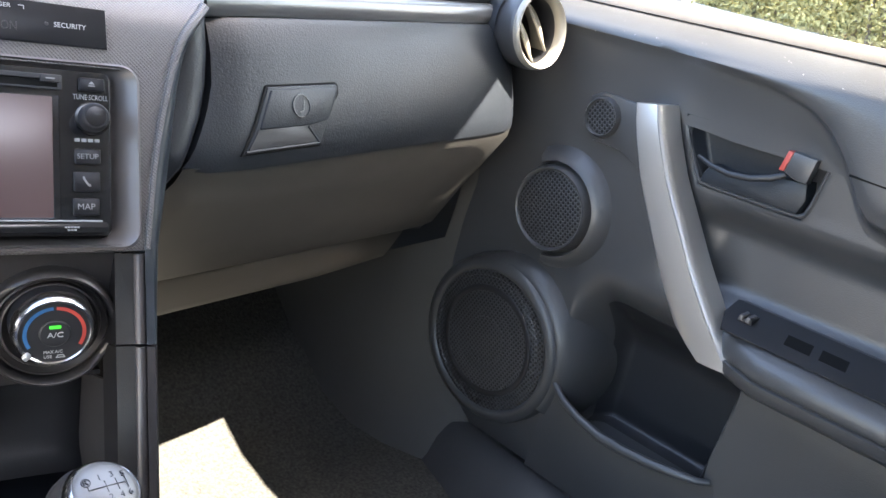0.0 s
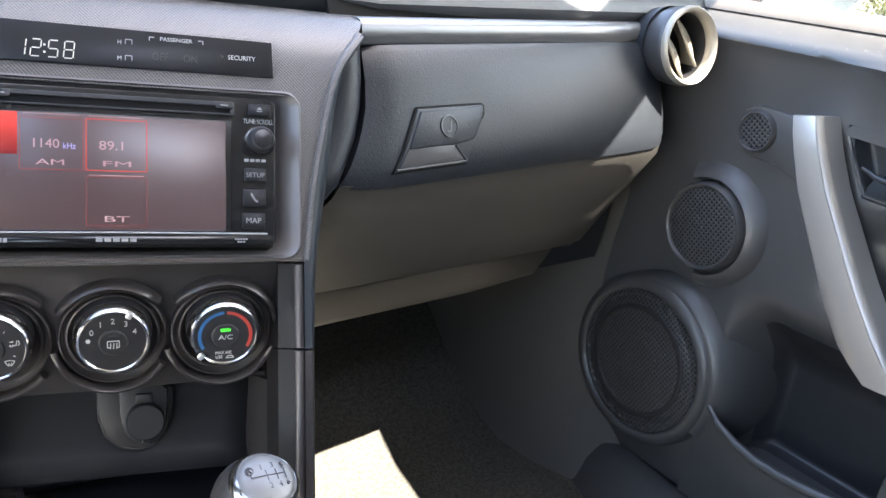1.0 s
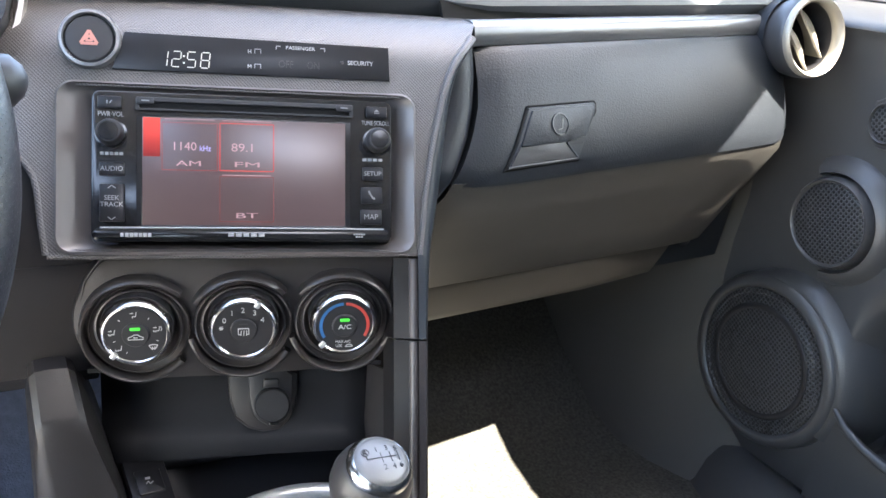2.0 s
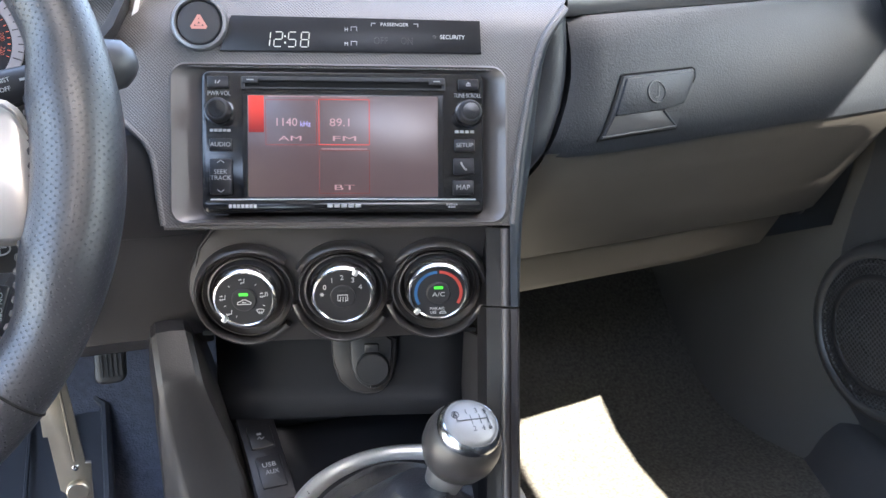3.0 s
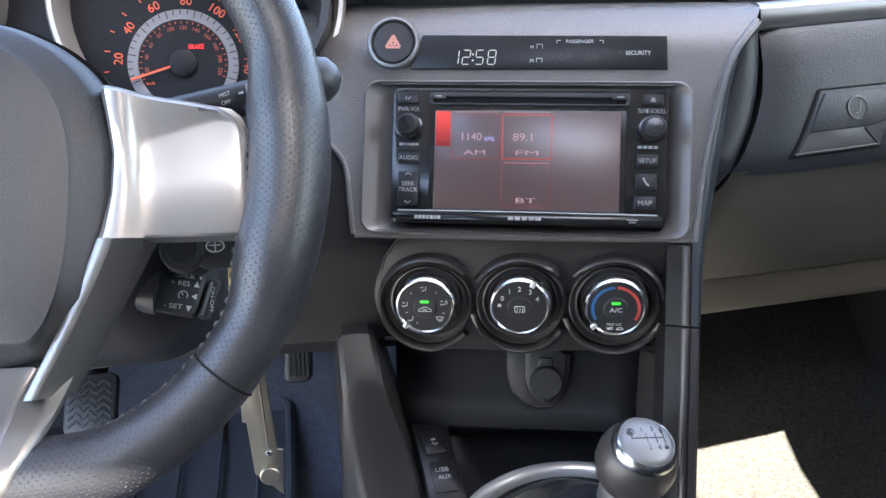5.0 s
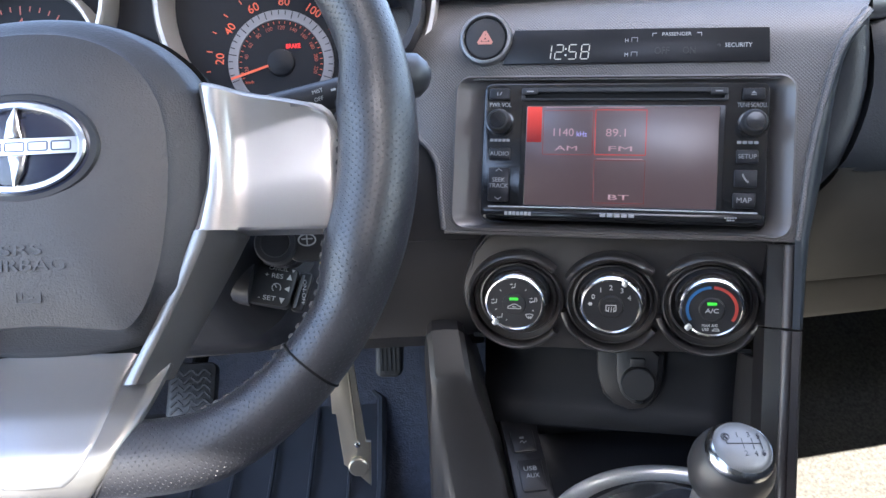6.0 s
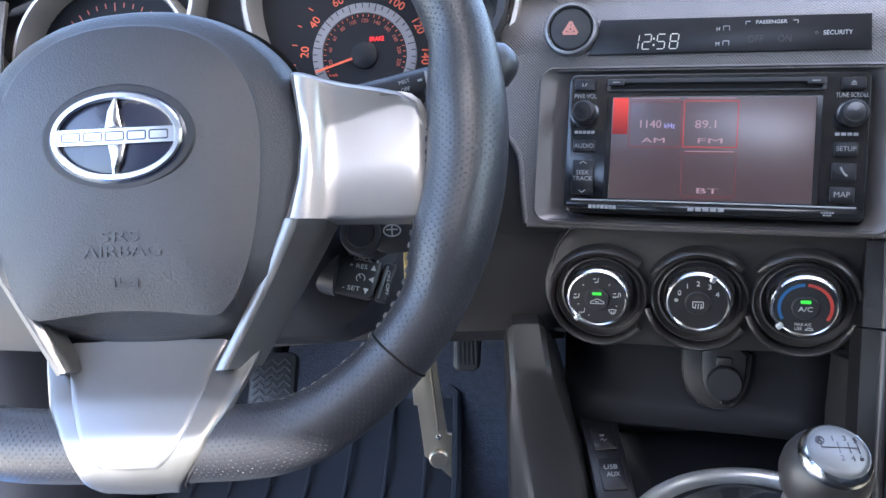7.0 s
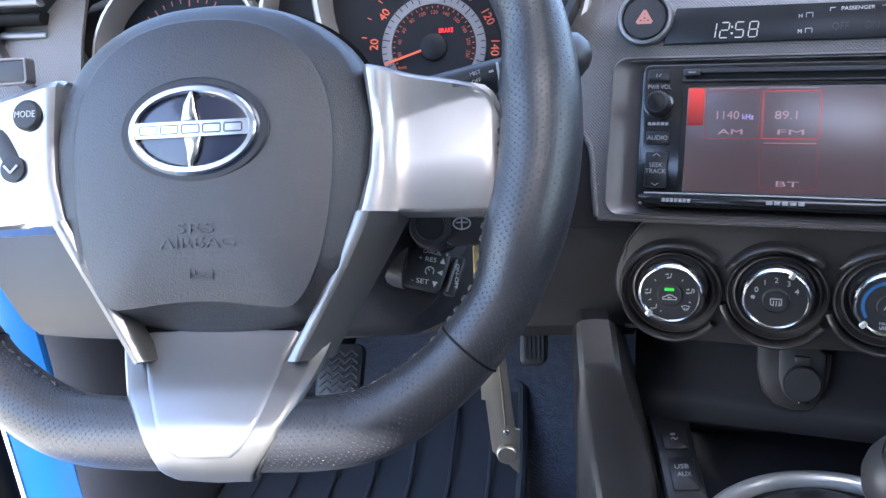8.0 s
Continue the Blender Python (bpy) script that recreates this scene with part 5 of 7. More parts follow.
# ---- steering wheel ----
wheel = thing("steering_wheel", WHEEL, "three-spoke leather steering wheel with satin silver spokes", "steering wheel")
CU = 0.004
def rim_r(a):
    """Half thickness of the rim: swollen at the thumb rests, a little thicker at the bottom."""
    e = math.degrees(math.asin(math.sin(a)))
    up, down = (min(1.0, max(0.0, f / 14)) for f in (e + 32, 17 - e))
    k = up * up * (3 - 2 * up) * down * down * (3 - 2 * down)
    low = min(1.0, max(0.0, (-math.sin(a) - 0.70) / 0.25))
    return 0.0147 + 0.0036 * k + 0.0020 * low
def rim_point(a):
    r = 0.1712 - rim_r(a)
    x, y = r * math.cos(a), r * math.sin(a)
    low, k = -0.1400, 0.008
    return Vector((CU + x, low + (math.sqrt((y - low) ** 2 + k * k) + (y - low)) / 2, 0.0))
N = 160
turns = [2 * math.pi * i / N - math.pi / 2 for i in range(N)]
full = [rim_point(a) for a in turns]
thick = [rim_r(a) for a in turns]
rim = part("rim", tube(full, thick, 26, closed=True, flat=1.05, uv=True), LEATHER, wheel, "black perforated leather rim", 80)
# raised seams where the leather panels meet, and stitches on the inside
def ring_at(i, grow, name):
    p, t = full[i % N], (full[(i + 1) % N] - full[i - 1]).normalized()
    s = t.cross(Vector((0, 0, 1))).normalized()
    loop = [p + s * (thick[i % N] * grow * math.cos(2 * math.pi * k / 30)) + Vector((0, 0, 1)) * (thick[i % N] * 1.05 * grow * math.sin(2 * math.pi * k / 30)) for k in range(30)]
    part(name, tube(loop, 0.0006, 6, closed=True, up=t), GAP, rim)
SEAM = 22
for i in (SEAM, N - SEAM):
    ring_at(i, 1.005, "seam")
st = bmesh.new()
for i in range(6, N - 6):
    p = full[i]
    if p.y > 0.02:
        continue
    inw = (Vector((CU, -0.01, 0)) - p).normalized()
    q = p + inw * thick[i] * 0.975 + Vector((0, 0, 0.0030))
    t = (full[(i + 1) % N] - full[i - 1]).normalized()
    d = t * 0.0016 + Vector((0, 0, 0.0006)) * (1 if i % 2 else -1)
    tube([q - d, q - d * 0.5 + inw * 0.0004, q + d * 0.5 + inw * 0.0004, q + d], [0.0003, 0.0008, 0.0008, 0.0003], 6, bm=st)
part("stitching", st, THREAD, rim, "black hand stitching")
# spokes
def glide(x, xs, ys):
    """Smooth curve through the given values."""
    xs, ys = np.array(xs), np.array(ys)
    i = int(np.clip(np.searchsorted(xs, x) - 1, 0, len(xs) - 2))
    sl = np.gradient(ys, xs)
    h = xs[i + 1] - xs[i]
    t = min(1.0, max(0.0, (x - xs[i]) / h))
    return float((1 + 2 * t) * (1 - t) ** 2 * ys[i] + t * (1 - t) ** 2 * h * sl[i] + t * t * (3 - 2 * t) * ys[i + 1] + t * t * (t - 1) * h * sl[i + 1])
LEGV = [-0.1059, -0.101, -0.096, -0.0884, -0.0787, -0.0634, -0.0514, -0.0440, -0.0418, -0.0398]
def leg(xin, wide, xout, s):
    """The bright ridge of a spoke and the flank that falls away beside it."""
    rows = []
    for v in LEGV:
        a = glide(v, *xin)
        m = a + s * float(np.interp(v, [-0.1059, -0.06, 0.0], [0.0062, 0.0072, 0.0085])) * wide
        b = float(np.interp(v, *xout))
        b = max(b, m + 0.001) if s > 0 else min(b, m - 0.001)
        wo = float(np.interp(v, [-0.1059, -0.0800, -0.0600, -0.0514, -0.0440, -0.0398, 0.03], [-0.018, -0.0180, -0.0160, -0.0135, -0.0080, 0.0, 0.002]))
        top = glide(v, [-0.11, -0.085, -0.060, -0.040, -0.02], [-0.0004, -0.0004, 0.0014, 0.0042, 0.0044])
        rows.append([(a + s * 0.0004, v, -0.0095), (a, v, 0.0020 + top), (a + s * 0.0008, v, 0.0042 + top), (a + s * 0.0022, v, 0.0050 + top), (m - s * 0.0010, v, 0.0052 + top), (m, v, 0.0048 + top), (b, v, wo + top), (b + s * 0.0004, v, -0.022)])
    return sheet(rows, 0.002)
FACEU = [0.0806, 0.0812, 0.0830, 0.0865, 0.0890, 0.0912, 0.0940, 0.0990, 0.105, 0.112, 0.119, 0.1270, 0.132, 0.1352, 0.1364, 0.1396, 0.1408, 0.1414]
RIGHT_IN = ([-0.1059, -0.0884, -0.0634, -0.0334, -0.0081, 0.0069, 0.0289], [0.0406, 0.0499, 0.0632, 0.0765, 0.0815, 0.0805, 0.0777])
def spoke_face(rise):
    """The broad face of a spoke: an upper band that leans back, a crease, and the flat below it."""
    cols = []
    for u in FACEU:
        t = glide(u, [0.0806, 0.1021, 0.1200, 0.1300, 0.1364, 0.1400, 0.1414], [0.0272, 0.0214, 0.0178, 0.0146, 0.0088, -0.0010, -0.0110])
        c = min(t - 0.003, 0.0023 + (u - 0.0942) * 0.277)
        b = float(np.interp(u, [0.088, 0.134, 0.1382, 0.1405, 0.1414], [-0.0402, -0.0414, -0.0400, -0.0370, -0.0340]))
        d = float(np.interp(u, FACEU, [0.0030, -0.0008, -0.0034, -0.0042, -0.0034, -0.0020, -0.0004, 0.0, 0.0, 0.0, 0.0, 0.0, 0.0, 0.0002, 0.0007, 0.0030, 0.0050, 0.0100]))
        d = d * rise if d < 0 else d
        lean = min(1.0, max(0.0, (0.0945 - u) / 0.0135))
        cols.append([(u + lean * (glide(y, *RIGHT_IN) - 0.0806), y, w - d) for y, w in ((t, -0.022), (t, 0.0010), (t - 0.0005, 0.0044), (t - 0.0018, 0.0076), (t - 0.0032, 0.0086), (t + (c - t) * 0.55, 0.0072), (c, 0.0056), (c - 0.0026, 0.0052), (c + (b - c) * 0.5, 0.0056), (b + 0.0030, 0.0056), (b + 0.0012, 0.0056 if lean else 0.0050), (b + 0.0003, 0.0056 if lean else 0.0036), (b, 0.0056 if lean else 0.0), (b, -0.022))])
    return cols
RIGHT_OUT = ([-0.1059, -0.096, -0.0787, -0.0514, -0.0440, -0.0410, 0.03], [0.0545, 0.0603, 0.0708, 0.0866, 0.0905, 0.0925, 0.0925])
LEFT_IN = ([-0.1059, -0.0738, -0.0415, -0.0139, 0.0069, 0.0289], [-0.0262, -0.0460, -0.0640, -0.0765, -0.0790, -0.0780])
LEFT_OUT = ([-0.1059, -0.0738, -0.0500, -0.0398, 0.03], [-0.0322, -0.0530, -0.0680, -0.0745, -0.0845])
def spoke(s, xin, xout, wide):
    sp = part("spoke", leg(xin, wide, xout, s), SPOKE, wheel, "satin silver spoke", 35)
    cols = spoke_face(1.0 if s > 0 else 0.2)
    if s < 0:
        cols = [[(2 * CU - u, y, w) for u, y, w in c] for c in cols]
    part("spoke_face", sheet(cols, 0.002), SILVER, sp, "", 28)
    return sp
right_spoke, left_spoke = spoke(1, RIGHT_IN, RIGHT_OUT, 1.0), spoke(-1, LEFT_IN, LEFT_OUT, 0.62)
# bottom spoke: dips from the hub, then wraps round the rim
def wrap(r, angles=(40, 62, 90, 118, 146, 172, 200, 225)):
    return [(-0.1400 + r * math.cos(radians(a)), r * math.sin(radians(a))) for a in angles]
LOWV = [-0.1580, -0.1550, -0.1531, -0.1481, -0.1417, -0.1318, -0.1276, -0.1208, -0.1159, -0.1034, -0.0900, -0.0740]
LOWL = [-0.0085, -0.0118, -0.0132, -0.0151, -0.0178, -0.0232, -0.0262, -0.0316, -0.0352, -0.0426, -0.0475, -0.0510]
LOWR = [0.0250, 0.0272, 0.0288, 0.0326, 0.0370, 0.0426, 0.0447, 0.0478, 0.0497, 0.0540, 0.0580, 0.0610]
def low_sheet(left, right, grow, path, edge):
    rows = []
    for i, (v, w) in enumerate(path):
        a, b = path[max(0, i - 1)], path[min(len(path) - 1, i + 1)]
        d = Vector((b[0] - a[0], b[1] - a[1])).normalized()
        nv, nw = d.y, -d.x
        l, r = glide(v, LOWV, left), glide(v, LOWV, right)
        row = []
        for f, dip in ((0.0, edge), (0.0, edge * 0.35), (0.012, edge * 0.10), (0.04, 0.0), (0.15, 0.0), (0.35, -0.0004), (0.5, -0.0006), (0.65, -0.0004), (0.85, 0.0), (0.96, 0.0), (0.988, edge * 0.10), (1.0, edge * 0.35), (1.0, edge)):
            row.append((l + (r - l) * f, v + nv * (grow - dip), w + nw * (grow - dip)))
        rows.append(row)
    return sheet(rows, 0.0012)
def dense(path, n):
    """More points along a path, on a smooth curve."""
    k = list(range(len(path)))
    return [(glide(t, k, [p[0] for p in path]), glide(t, k, [p[1] for p in path])) for t in np.linspace(0, len(path) - 1, n)]
DIP = [(-0.074, -0.020), (-0.085, -0.017), (-0.096, -0.0125), (-0.106, -0.0055), (-0.114, 0.0018), (-0.1205, 0.0085)]
LOWPATH = dense(DIP + wrap(0.0184, (53, 70, 90, 112, 134, 156, 178, 200, 222)), 44)
lower = part("lower_spoke", low_sheet(LOWL, LOWR, 0.0, LOWPATH, 0.0035), SPOKE, wheel, "satin silver bottom spoke", 45)
INSL = [0.0040, 0.0040, 0.0040, 0.0010, -0.0076, -0.0140, -0.0166, -0.0209, -0.0242, -0.0312, -0.0355, -0.0370]
INSR = [0.0140, 0.0140, 0.0140, 0.0170, 0.0252, 0.0316, 0.0331, 0.0346, 0.0354, 0.0376, 0.0430, 0.0480]
part("inset", low_sheet(INSL, INSR, 0.0008, dense(DIP + wrap(0.0184, (53, 64, 75, 86, 95, 102, 106)), 34), 0.0011), INSET, lower, "bluish satin inset", 60)
for side, s in ((LOWL, -1), (LOWR, 1)):
    part("seam", tube([(float(np.interp(v, LOWV, side)) + s * 0.0012, v, w) for v, w in wrap(0.0166)[:6]], 0.0011, 8), THREAD, rim)
# airbag cover: a dome with a softer outer band
CV = [(0.0, 0.0625), (0.020, 0.0612), (0.038, 0.0565), (0.054, 0.0485), (0.067, 0.0375), (0.0755, 0.024), (0.080, 0.006), (0.0803, -0.010), (0.0785, -0.028), (0.0745, -0.046), (0.0675, -0.064), (0.0570, -0.080), (0.046, -0.0880), (0.033, -0.0915), (0.018, -0.0945), (0.0, -0.0955)]
INNER = [(0.0, 0.0500), (0.016, 0.0490), (0.031, 0.0450), (0.043, 0.0380), (0.0525, 0.028), (0.0585, 0.016), (0.0615, 0.002), (0.0620, -0.012), (0.0612, -0.028), (0.0592, -0.044), (0.0556, -0.060), (0.0495, -0.0745), (0.0425, -0.0822), (0.0280, -0.0808), (0.0140, -0.0790), (0.0, -0.0784)]
def both_sides(half):
    return soften((half + [(-x, y) for x, y in half[-2:0:-1]])[::-1], 2)
cv, inner = both_sides(CV), both_sides(INNER)
rings = []
for f, w in ((0.0, -0.0205), (0.0, -0.0080), (0.04, -0.0040), (0.12, 0.0004), (0.26, 0.0046), (0.34, 0.0060), (0.60, 0.0088), (0.85, 0.0112), (0.97, 0.0123), (1.0, 0.0130)):
    rings.append([(CU + x + (p - x) * f, y + (q - y) * f, w - 0.010 * max(0.0, -0.070 - y) / 0.025 * (1 - f) - (0.0040 * min(1.0, max(0.0, (-0.066 - y) / 0.014)) if 0.1 < f < 0.98 else 0.0)) for (x, y), (p, q) in zip(cv, inner)])
for k, w in ((0.97, 0.0136), (0.9, 0.0151), (0.75, 0.0172), (0.55, 0.0188), (0.30, 0.0198), (0.10, 0.0201), (0.01, 0.0201)):
    rings.append([(CU + p * k, -0.012 + (q + 0.012) * k, w) for p, q in inner])
cover = part("airbag_cover", loft(rings), COVER, wheel, "grained dark grey airbag cover", 28)
part("badge_recess", hoop(circle(0.0040, -0.0023, 0.0350, 56, 0.0240), circle(0.0040, -0.0023, 0.0300, 56, 0.0198), 0.014, 0.0201, 0.0010), BLACK, cover, "dark recess round the badge")
part("cover_gap", loft([[(CU + x * 1.03, y * 1.03, -0.032) for x, y in cv], [(CU + x * 1.03, y * 1.03, -0.012) for x, y in cv], [(CU + x * 0.98, y * 0.98, -0.012) for x, y in cv]], caps=(True, True)), GAP, cover)
# emblem: plain oval, bar and two blades
EX, EY, EW = 0.0040, -0.0023, 0.0206
emb = part("emblem", lathe([(0.0352, -0.002), (0.0352, 0.0002), (0.0340, 0.0006), (0.0, 0.0006)], 56, EX, EY, EW - 0.001, ry=0.68), EMBLUE, wheel, "chrome oval badge on dark blue")
part("oval", hoop(circle(EX, EY, 0.0330, 56, 0.0222), circle(EX, EY, 0.0292, 56, 0.0184), EW - 0.001, EW + 0.0020, 0.0008), CHROME, emb)
g = bmesh.new()
bar(g, EX - 0.0310, EY, EX + 0.0310, EY, 0.0078, EW, 0.0016)
part("crossbar", g, CHROME, emb)
for s in (1, -1):
    bl = [(0.0036, 0.004), (0.0022, 0.010), (0.0012, 0.0188), (-0.0005, 0.0192), (-0.0038, 0.0125), (-0.0052, 0.004)]
    pts = [(EX + s * x, EY + s * y) for x, y in bl]
    part("blade", plate(pts, EW, EW + 0.0020, 0.0008), CHROME, emb)
g = bmesh.new()
for i in range(5):
    x0 = EX - 0.0268 + i * 0.0109
    for p in ((0.0004, 0.0021, 0.0090, 0.0021), (0.0004, -0.0021, 0.0090, -0.0021), (0.0002, -0.0019, 0.0002, 0.0019), (0.0092, -0.0019, 0.0092, 0.0019)):
        bar(g, x0 + p[0], EY + p[1], x0 + p[2], EY + p[3], 0.0006, EW + 0.0016, 0.0002)
part("badge_print", g, EMBLUE, emb)
fit_badge = Matrix.Translation((EX, EY, 0)) @ Matrix.Diagonal((0.91, 0.895, 1, 1)) @ Matrix.Translation((-EX, -EY, 0))
for ob in [emb] + list(emb.children):
    ob.data.transform(fit_badge)
words("cover_text", "SRS", 0.0045, -0.0462, 0.0191, 0.0044, EMBOSS, cover, 0.0180, 0.0005)
words("cover_text", "AIRBAG", 0.0053, -0.0526, 0.0184, 0.0050, EMBOSS, cover, 0.0353, 0.0005)
g = bmesh.new()
for p in ((0.0, -0.0660, 0.0, -0.0725), (0.0, -0.0725, 0.0105, -0.0725), (0.0105, -0.0725, 0.0105, -0.0660), (0.0025, -0.0680, 0.0025, -0.0705), (0.0045, -0.0705, 0.0075, -0.0705), (0.0045, -0.0680, 0.0075, -0.0670)):
    bar(g, p[0] + 0.0011, p[1] + 0.0041, p[2] + 0.0011, p[3] + 0.0041, 0.0005, 0.0163, 0.0006)
part("cover_mark", g, EMBOSS, cover)
# buttons of the left-hand spoke
part("button_recess", plate(soften([(CU + x, y) for x, y in ((-0.0885, -0.0165), (-0.0915, -0.0205), (-0.0975, -0.0200), (-0.112, 0.004), (-0.120, 0.020), (-0.113, 0.022), (-0.098, 0.000))], 2), -0.010, 0.0076, 0.0010), BLACK, left_spoke, "black button panel")
part("button", lathe([(0.0076, 0), (0.0074, 0.003), (0.0062, 0.0042), (0, 0.0045)], 28, -0.0838, 0.0110, 0.0082), BLACK, left_spoke, "round black button")
words("button_text", "MODE", -0.0838, 0.0110, 0.0127, 0.0030, WHITE, left_spoke, 0.0105)
part("button", lathe([(0.0066, 0), (0.0062, 0.003), (0, 0.004)], 28, -0.0925, -0.0140, 0.0062), BLACK, left_spoke, "black button with a chevron")
g = bmesh.new()
bar(g, -0.0960, -0.0125, -0.0925, -0.0160, 0.0010, 0.0103)
bar(g, -0.0925, -0.0160, -0.0890, -0.0125, 0.0010, 0.0103)
part("chevron", g, WHITE, left_spoke)

# ---- centre console ----
cons = thing("center_console", Matrix.Identity(4), "brown-black plastic centre console with an open tray", "console")
# tray: back wall under the climate panel, floor falling towards the gear lever
def S(u, v, w):
    return STACK @ Vector((u, v, w))
rows = []
for k in range(9):
    f = k / 8
    u = -0.108 + 0.210 * f
    a, b, c, d = S(u, -0.135, -0.085), S(u, -0.190, -0.098), S(u, -0.215, -0.090), Vector((-0.088 + 0.205 * f, 0.045, -0.262))
    b2, c2 = b.lerp(c, 0.45) + Vector((0, 0.003, 0)), c.lerp(d, 0.25) + Vector((0, 0, -0.001))
    rows.append([tuple(p) for p in (a, a.lerp(b, 0.5), b, b2, c, c2, d, Vector((-0.080 + 0.19 * f, -0.02, -0.272)), Vector((-0.080 + 0.19 * f, -0.10, -0.280)), Vector((-0.080 + 0.19 * f, -0.40, -0.285)))])
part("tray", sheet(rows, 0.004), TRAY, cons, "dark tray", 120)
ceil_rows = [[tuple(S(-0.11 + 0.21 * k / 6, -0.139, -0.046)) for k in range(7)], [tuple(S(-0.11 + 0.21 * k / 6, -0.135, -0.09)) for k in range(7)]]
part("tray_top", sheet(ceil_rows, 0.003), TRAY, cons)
# left-hand rail: flat-topped wing that sweeps down to the rear
stations = [(0.10, -0.122, -0.147, -0.1380), (0.012, -0.1192, -0.1468, -0.1385), (0.0095, -0.1190, -0.1468, -0.1392), (-0.010, -0.1152, -0.1455, -0.1655), (-0.0125, -0.1145, -0.1452, -0.1705), (-0.0150, -0.1115, -0.1440, -0.1830), (-0.0180, -0.1000, -0.1395, -0.2220), (-0.0215, -0.0915, -0.1360, -0.2560), (-0.0300, -0.0890, -0.1340, -0.2760), (-0.060, -0.088, -0.131, -0.2850), (-0.18, -0.088, -0.127, -0.286), (-0.40, -0.088, -0.125, -0.287)]
rows = []
for y, xi, xo, z in stations:
    rows.append([(xi + 0.032, y + 0.01, z - 0.125), (xi + 0.021, y + 0.006, z - 0.075), (xi + 0.008, y + 0.003, z - 0.022), (xi + 0.0015, y + 0.001, z - 0.004), (xi - 0.003, y, z), ((xi + xo) / 2, y, z + 0.001), (xo + 0.004, y, z), (xo, y + 0.001, z - 0.004), (xo - 0.003, y + 0.003, z - 0.03), (xo - 0.006, y + 0.01, -0.46)])
part("left_rail", sheet(rows, 0.003), BROWNBLK, cons, "smooth brown-black console wing", 28)
# right-hand inner wall of the tray
rows = []
for v in np.linspace(-0.145, -0.36, 8):
    rows.append([tuple(S(0.104, v, -0.012)), tuple(S(0.099, v, -0.05)), tuple(S(0.094, v, -0.10))])
part("right_wall", sheet(rows, 0.003), TRIM, cons, "brown-black inner wall", 50)
part("rear_body", block((-0.125, -0.60, -0.46), (0.135, -0.16, -0.288), 0.012), BROWNBLK, cons)
part("tunnel", block((-0.10, -0.15, -0.46), (0.10, 0.58, -0.30), 0.01), DARKCARPET, cons, "carpeted tunnel")

# ---- power outlet ----
outlet = thing("power_outlet", place(S(0.0185, -0.172, -0.088), -14, 14) @ Matrix.Scale(0.9, 4), "capped black power outlet in a rounded holder", "power outlet")
part("holder", plate(soften([(-0.0370, 0.030), (-0.0355, 0.002), (-0.0300, -0.0145), (-0.0200, -0.0240), (-0.0061, -0.0280), (0.0085, -0.0265), (0.0175, -0.0160), (0.0225, 0.000), (0.0235, 0.030)], 1), -0.02, 0.004, 0.003), BROWNBLK, outlet, "rounded holder", 40)
part("holder_edge", tube([(-0.0355, 0.028, 0.0032), (-0.0340, 0.002, 0.0032), (-0.0288, -0.0140, 0.0032), (-0.0190, -0.0230, 0.0032), (-0.0060, -0.0268, 0.0032), (0.0060, -0.0258, 0.0032)], [0.0004, 0.0009, 0.0010, 0.0009, 0.0007, 0.0003], 8), TRIM, outlet, "thin shiny edge", 60)
part("plate", plate(soften([(-0.0195, 0.030), (-0.0182, 0.000), (-0.0130, -0.0140), (0.0, -0.0225), (0.0135, -0.0165), (0.0182, 0.000), (0.0185, 0.030)], 1), 0.002, 0.009, 0.002), BLACK, outlet, "", 40)
part("cap", lathe([(0.0152, 0.006), (0.0150, 0.0145), (0.0138, 0.0160), (0.0, 0.0162)], 40, 0.001, -0.001, 0.0), BLACK, outlet, "round hinged cap")
part("hinge", plate(rrect(0.000, 0.0175, 0.013, 0.008, 0.0015, 3), 0.006, 0.0115, 0.001), BLACK, outlet)
part("tab", plate(rrect(0.0025, -0.0180, 0.008, 0.003, 0.0008, 3), 0.006, 0.012, 0.0006), GLOSS, outlet)

# ---- sockets and switch in the tray ----
sock = thing("usb_socket_panel", place((-0.0705, -0.004, -0.2510), 3, 64) @ Matrix.Scale(0.86, 4), "black panel with a slip switch and a media socket", "socket panel")
part("panel", plate(rrect(0.0, 0.0, 0.034, 0.098, 0.003, 4, -0.06), -0.012, 0.0005, 0.001), SMOKED, sock)
esc = part("slip_switch", plate(rrect(-0.0010, 0.0165, 0.022, 0.024, 0.002, 4, -0.06), -0.004, 0.003, 0.001), SMOKED, sock)
lid = part("socket_cover", plate(rrect(0.0020, -0.0205, 0.023, 0.032, 0.002, 4, -0.06), -0.004, 0.003, 0.001), SMOKED, sock)
words("socket_text", "USB", 0.0012, -0.0140, 0.003, 0.0044, KEYPRINT, lid, 0.0125, 0.0002)
words("socket_text", "AUX", 0.0026, -0.0215, 0.003, 0.0044, KEYPRINT, lid, 0.0125, 0.0002)
g = bmesh.new()
bar(g, -0.0042, 0.0193, 0.0000, 0.0193, 0.0021, 0.003)
bar(g, -0.0042, 0.0141, -0.0021, 0.0162, 0.0008, 0.003)
bar(g, -0.0021, 0.0162, -0.0007, 0.0134, 0.0008, 0.003)
bar(g, -0.0007, 0.0134, 0.0021, 0.0155, 0.0008, 0.003)
part("slip_mark", g, KEYPRINT, esc)

# ---- gear lever ----
gear = thing("gear_lever", Matrix.Translation((0.030, -0.080, -0.270)), "manual gear lever with a dark ball knob and silver cap", "gear lever")
lean = Matrix.Rotation(radians(24), 4, "X") @ Matrix.Rotation(radians(6), 4, "Y")
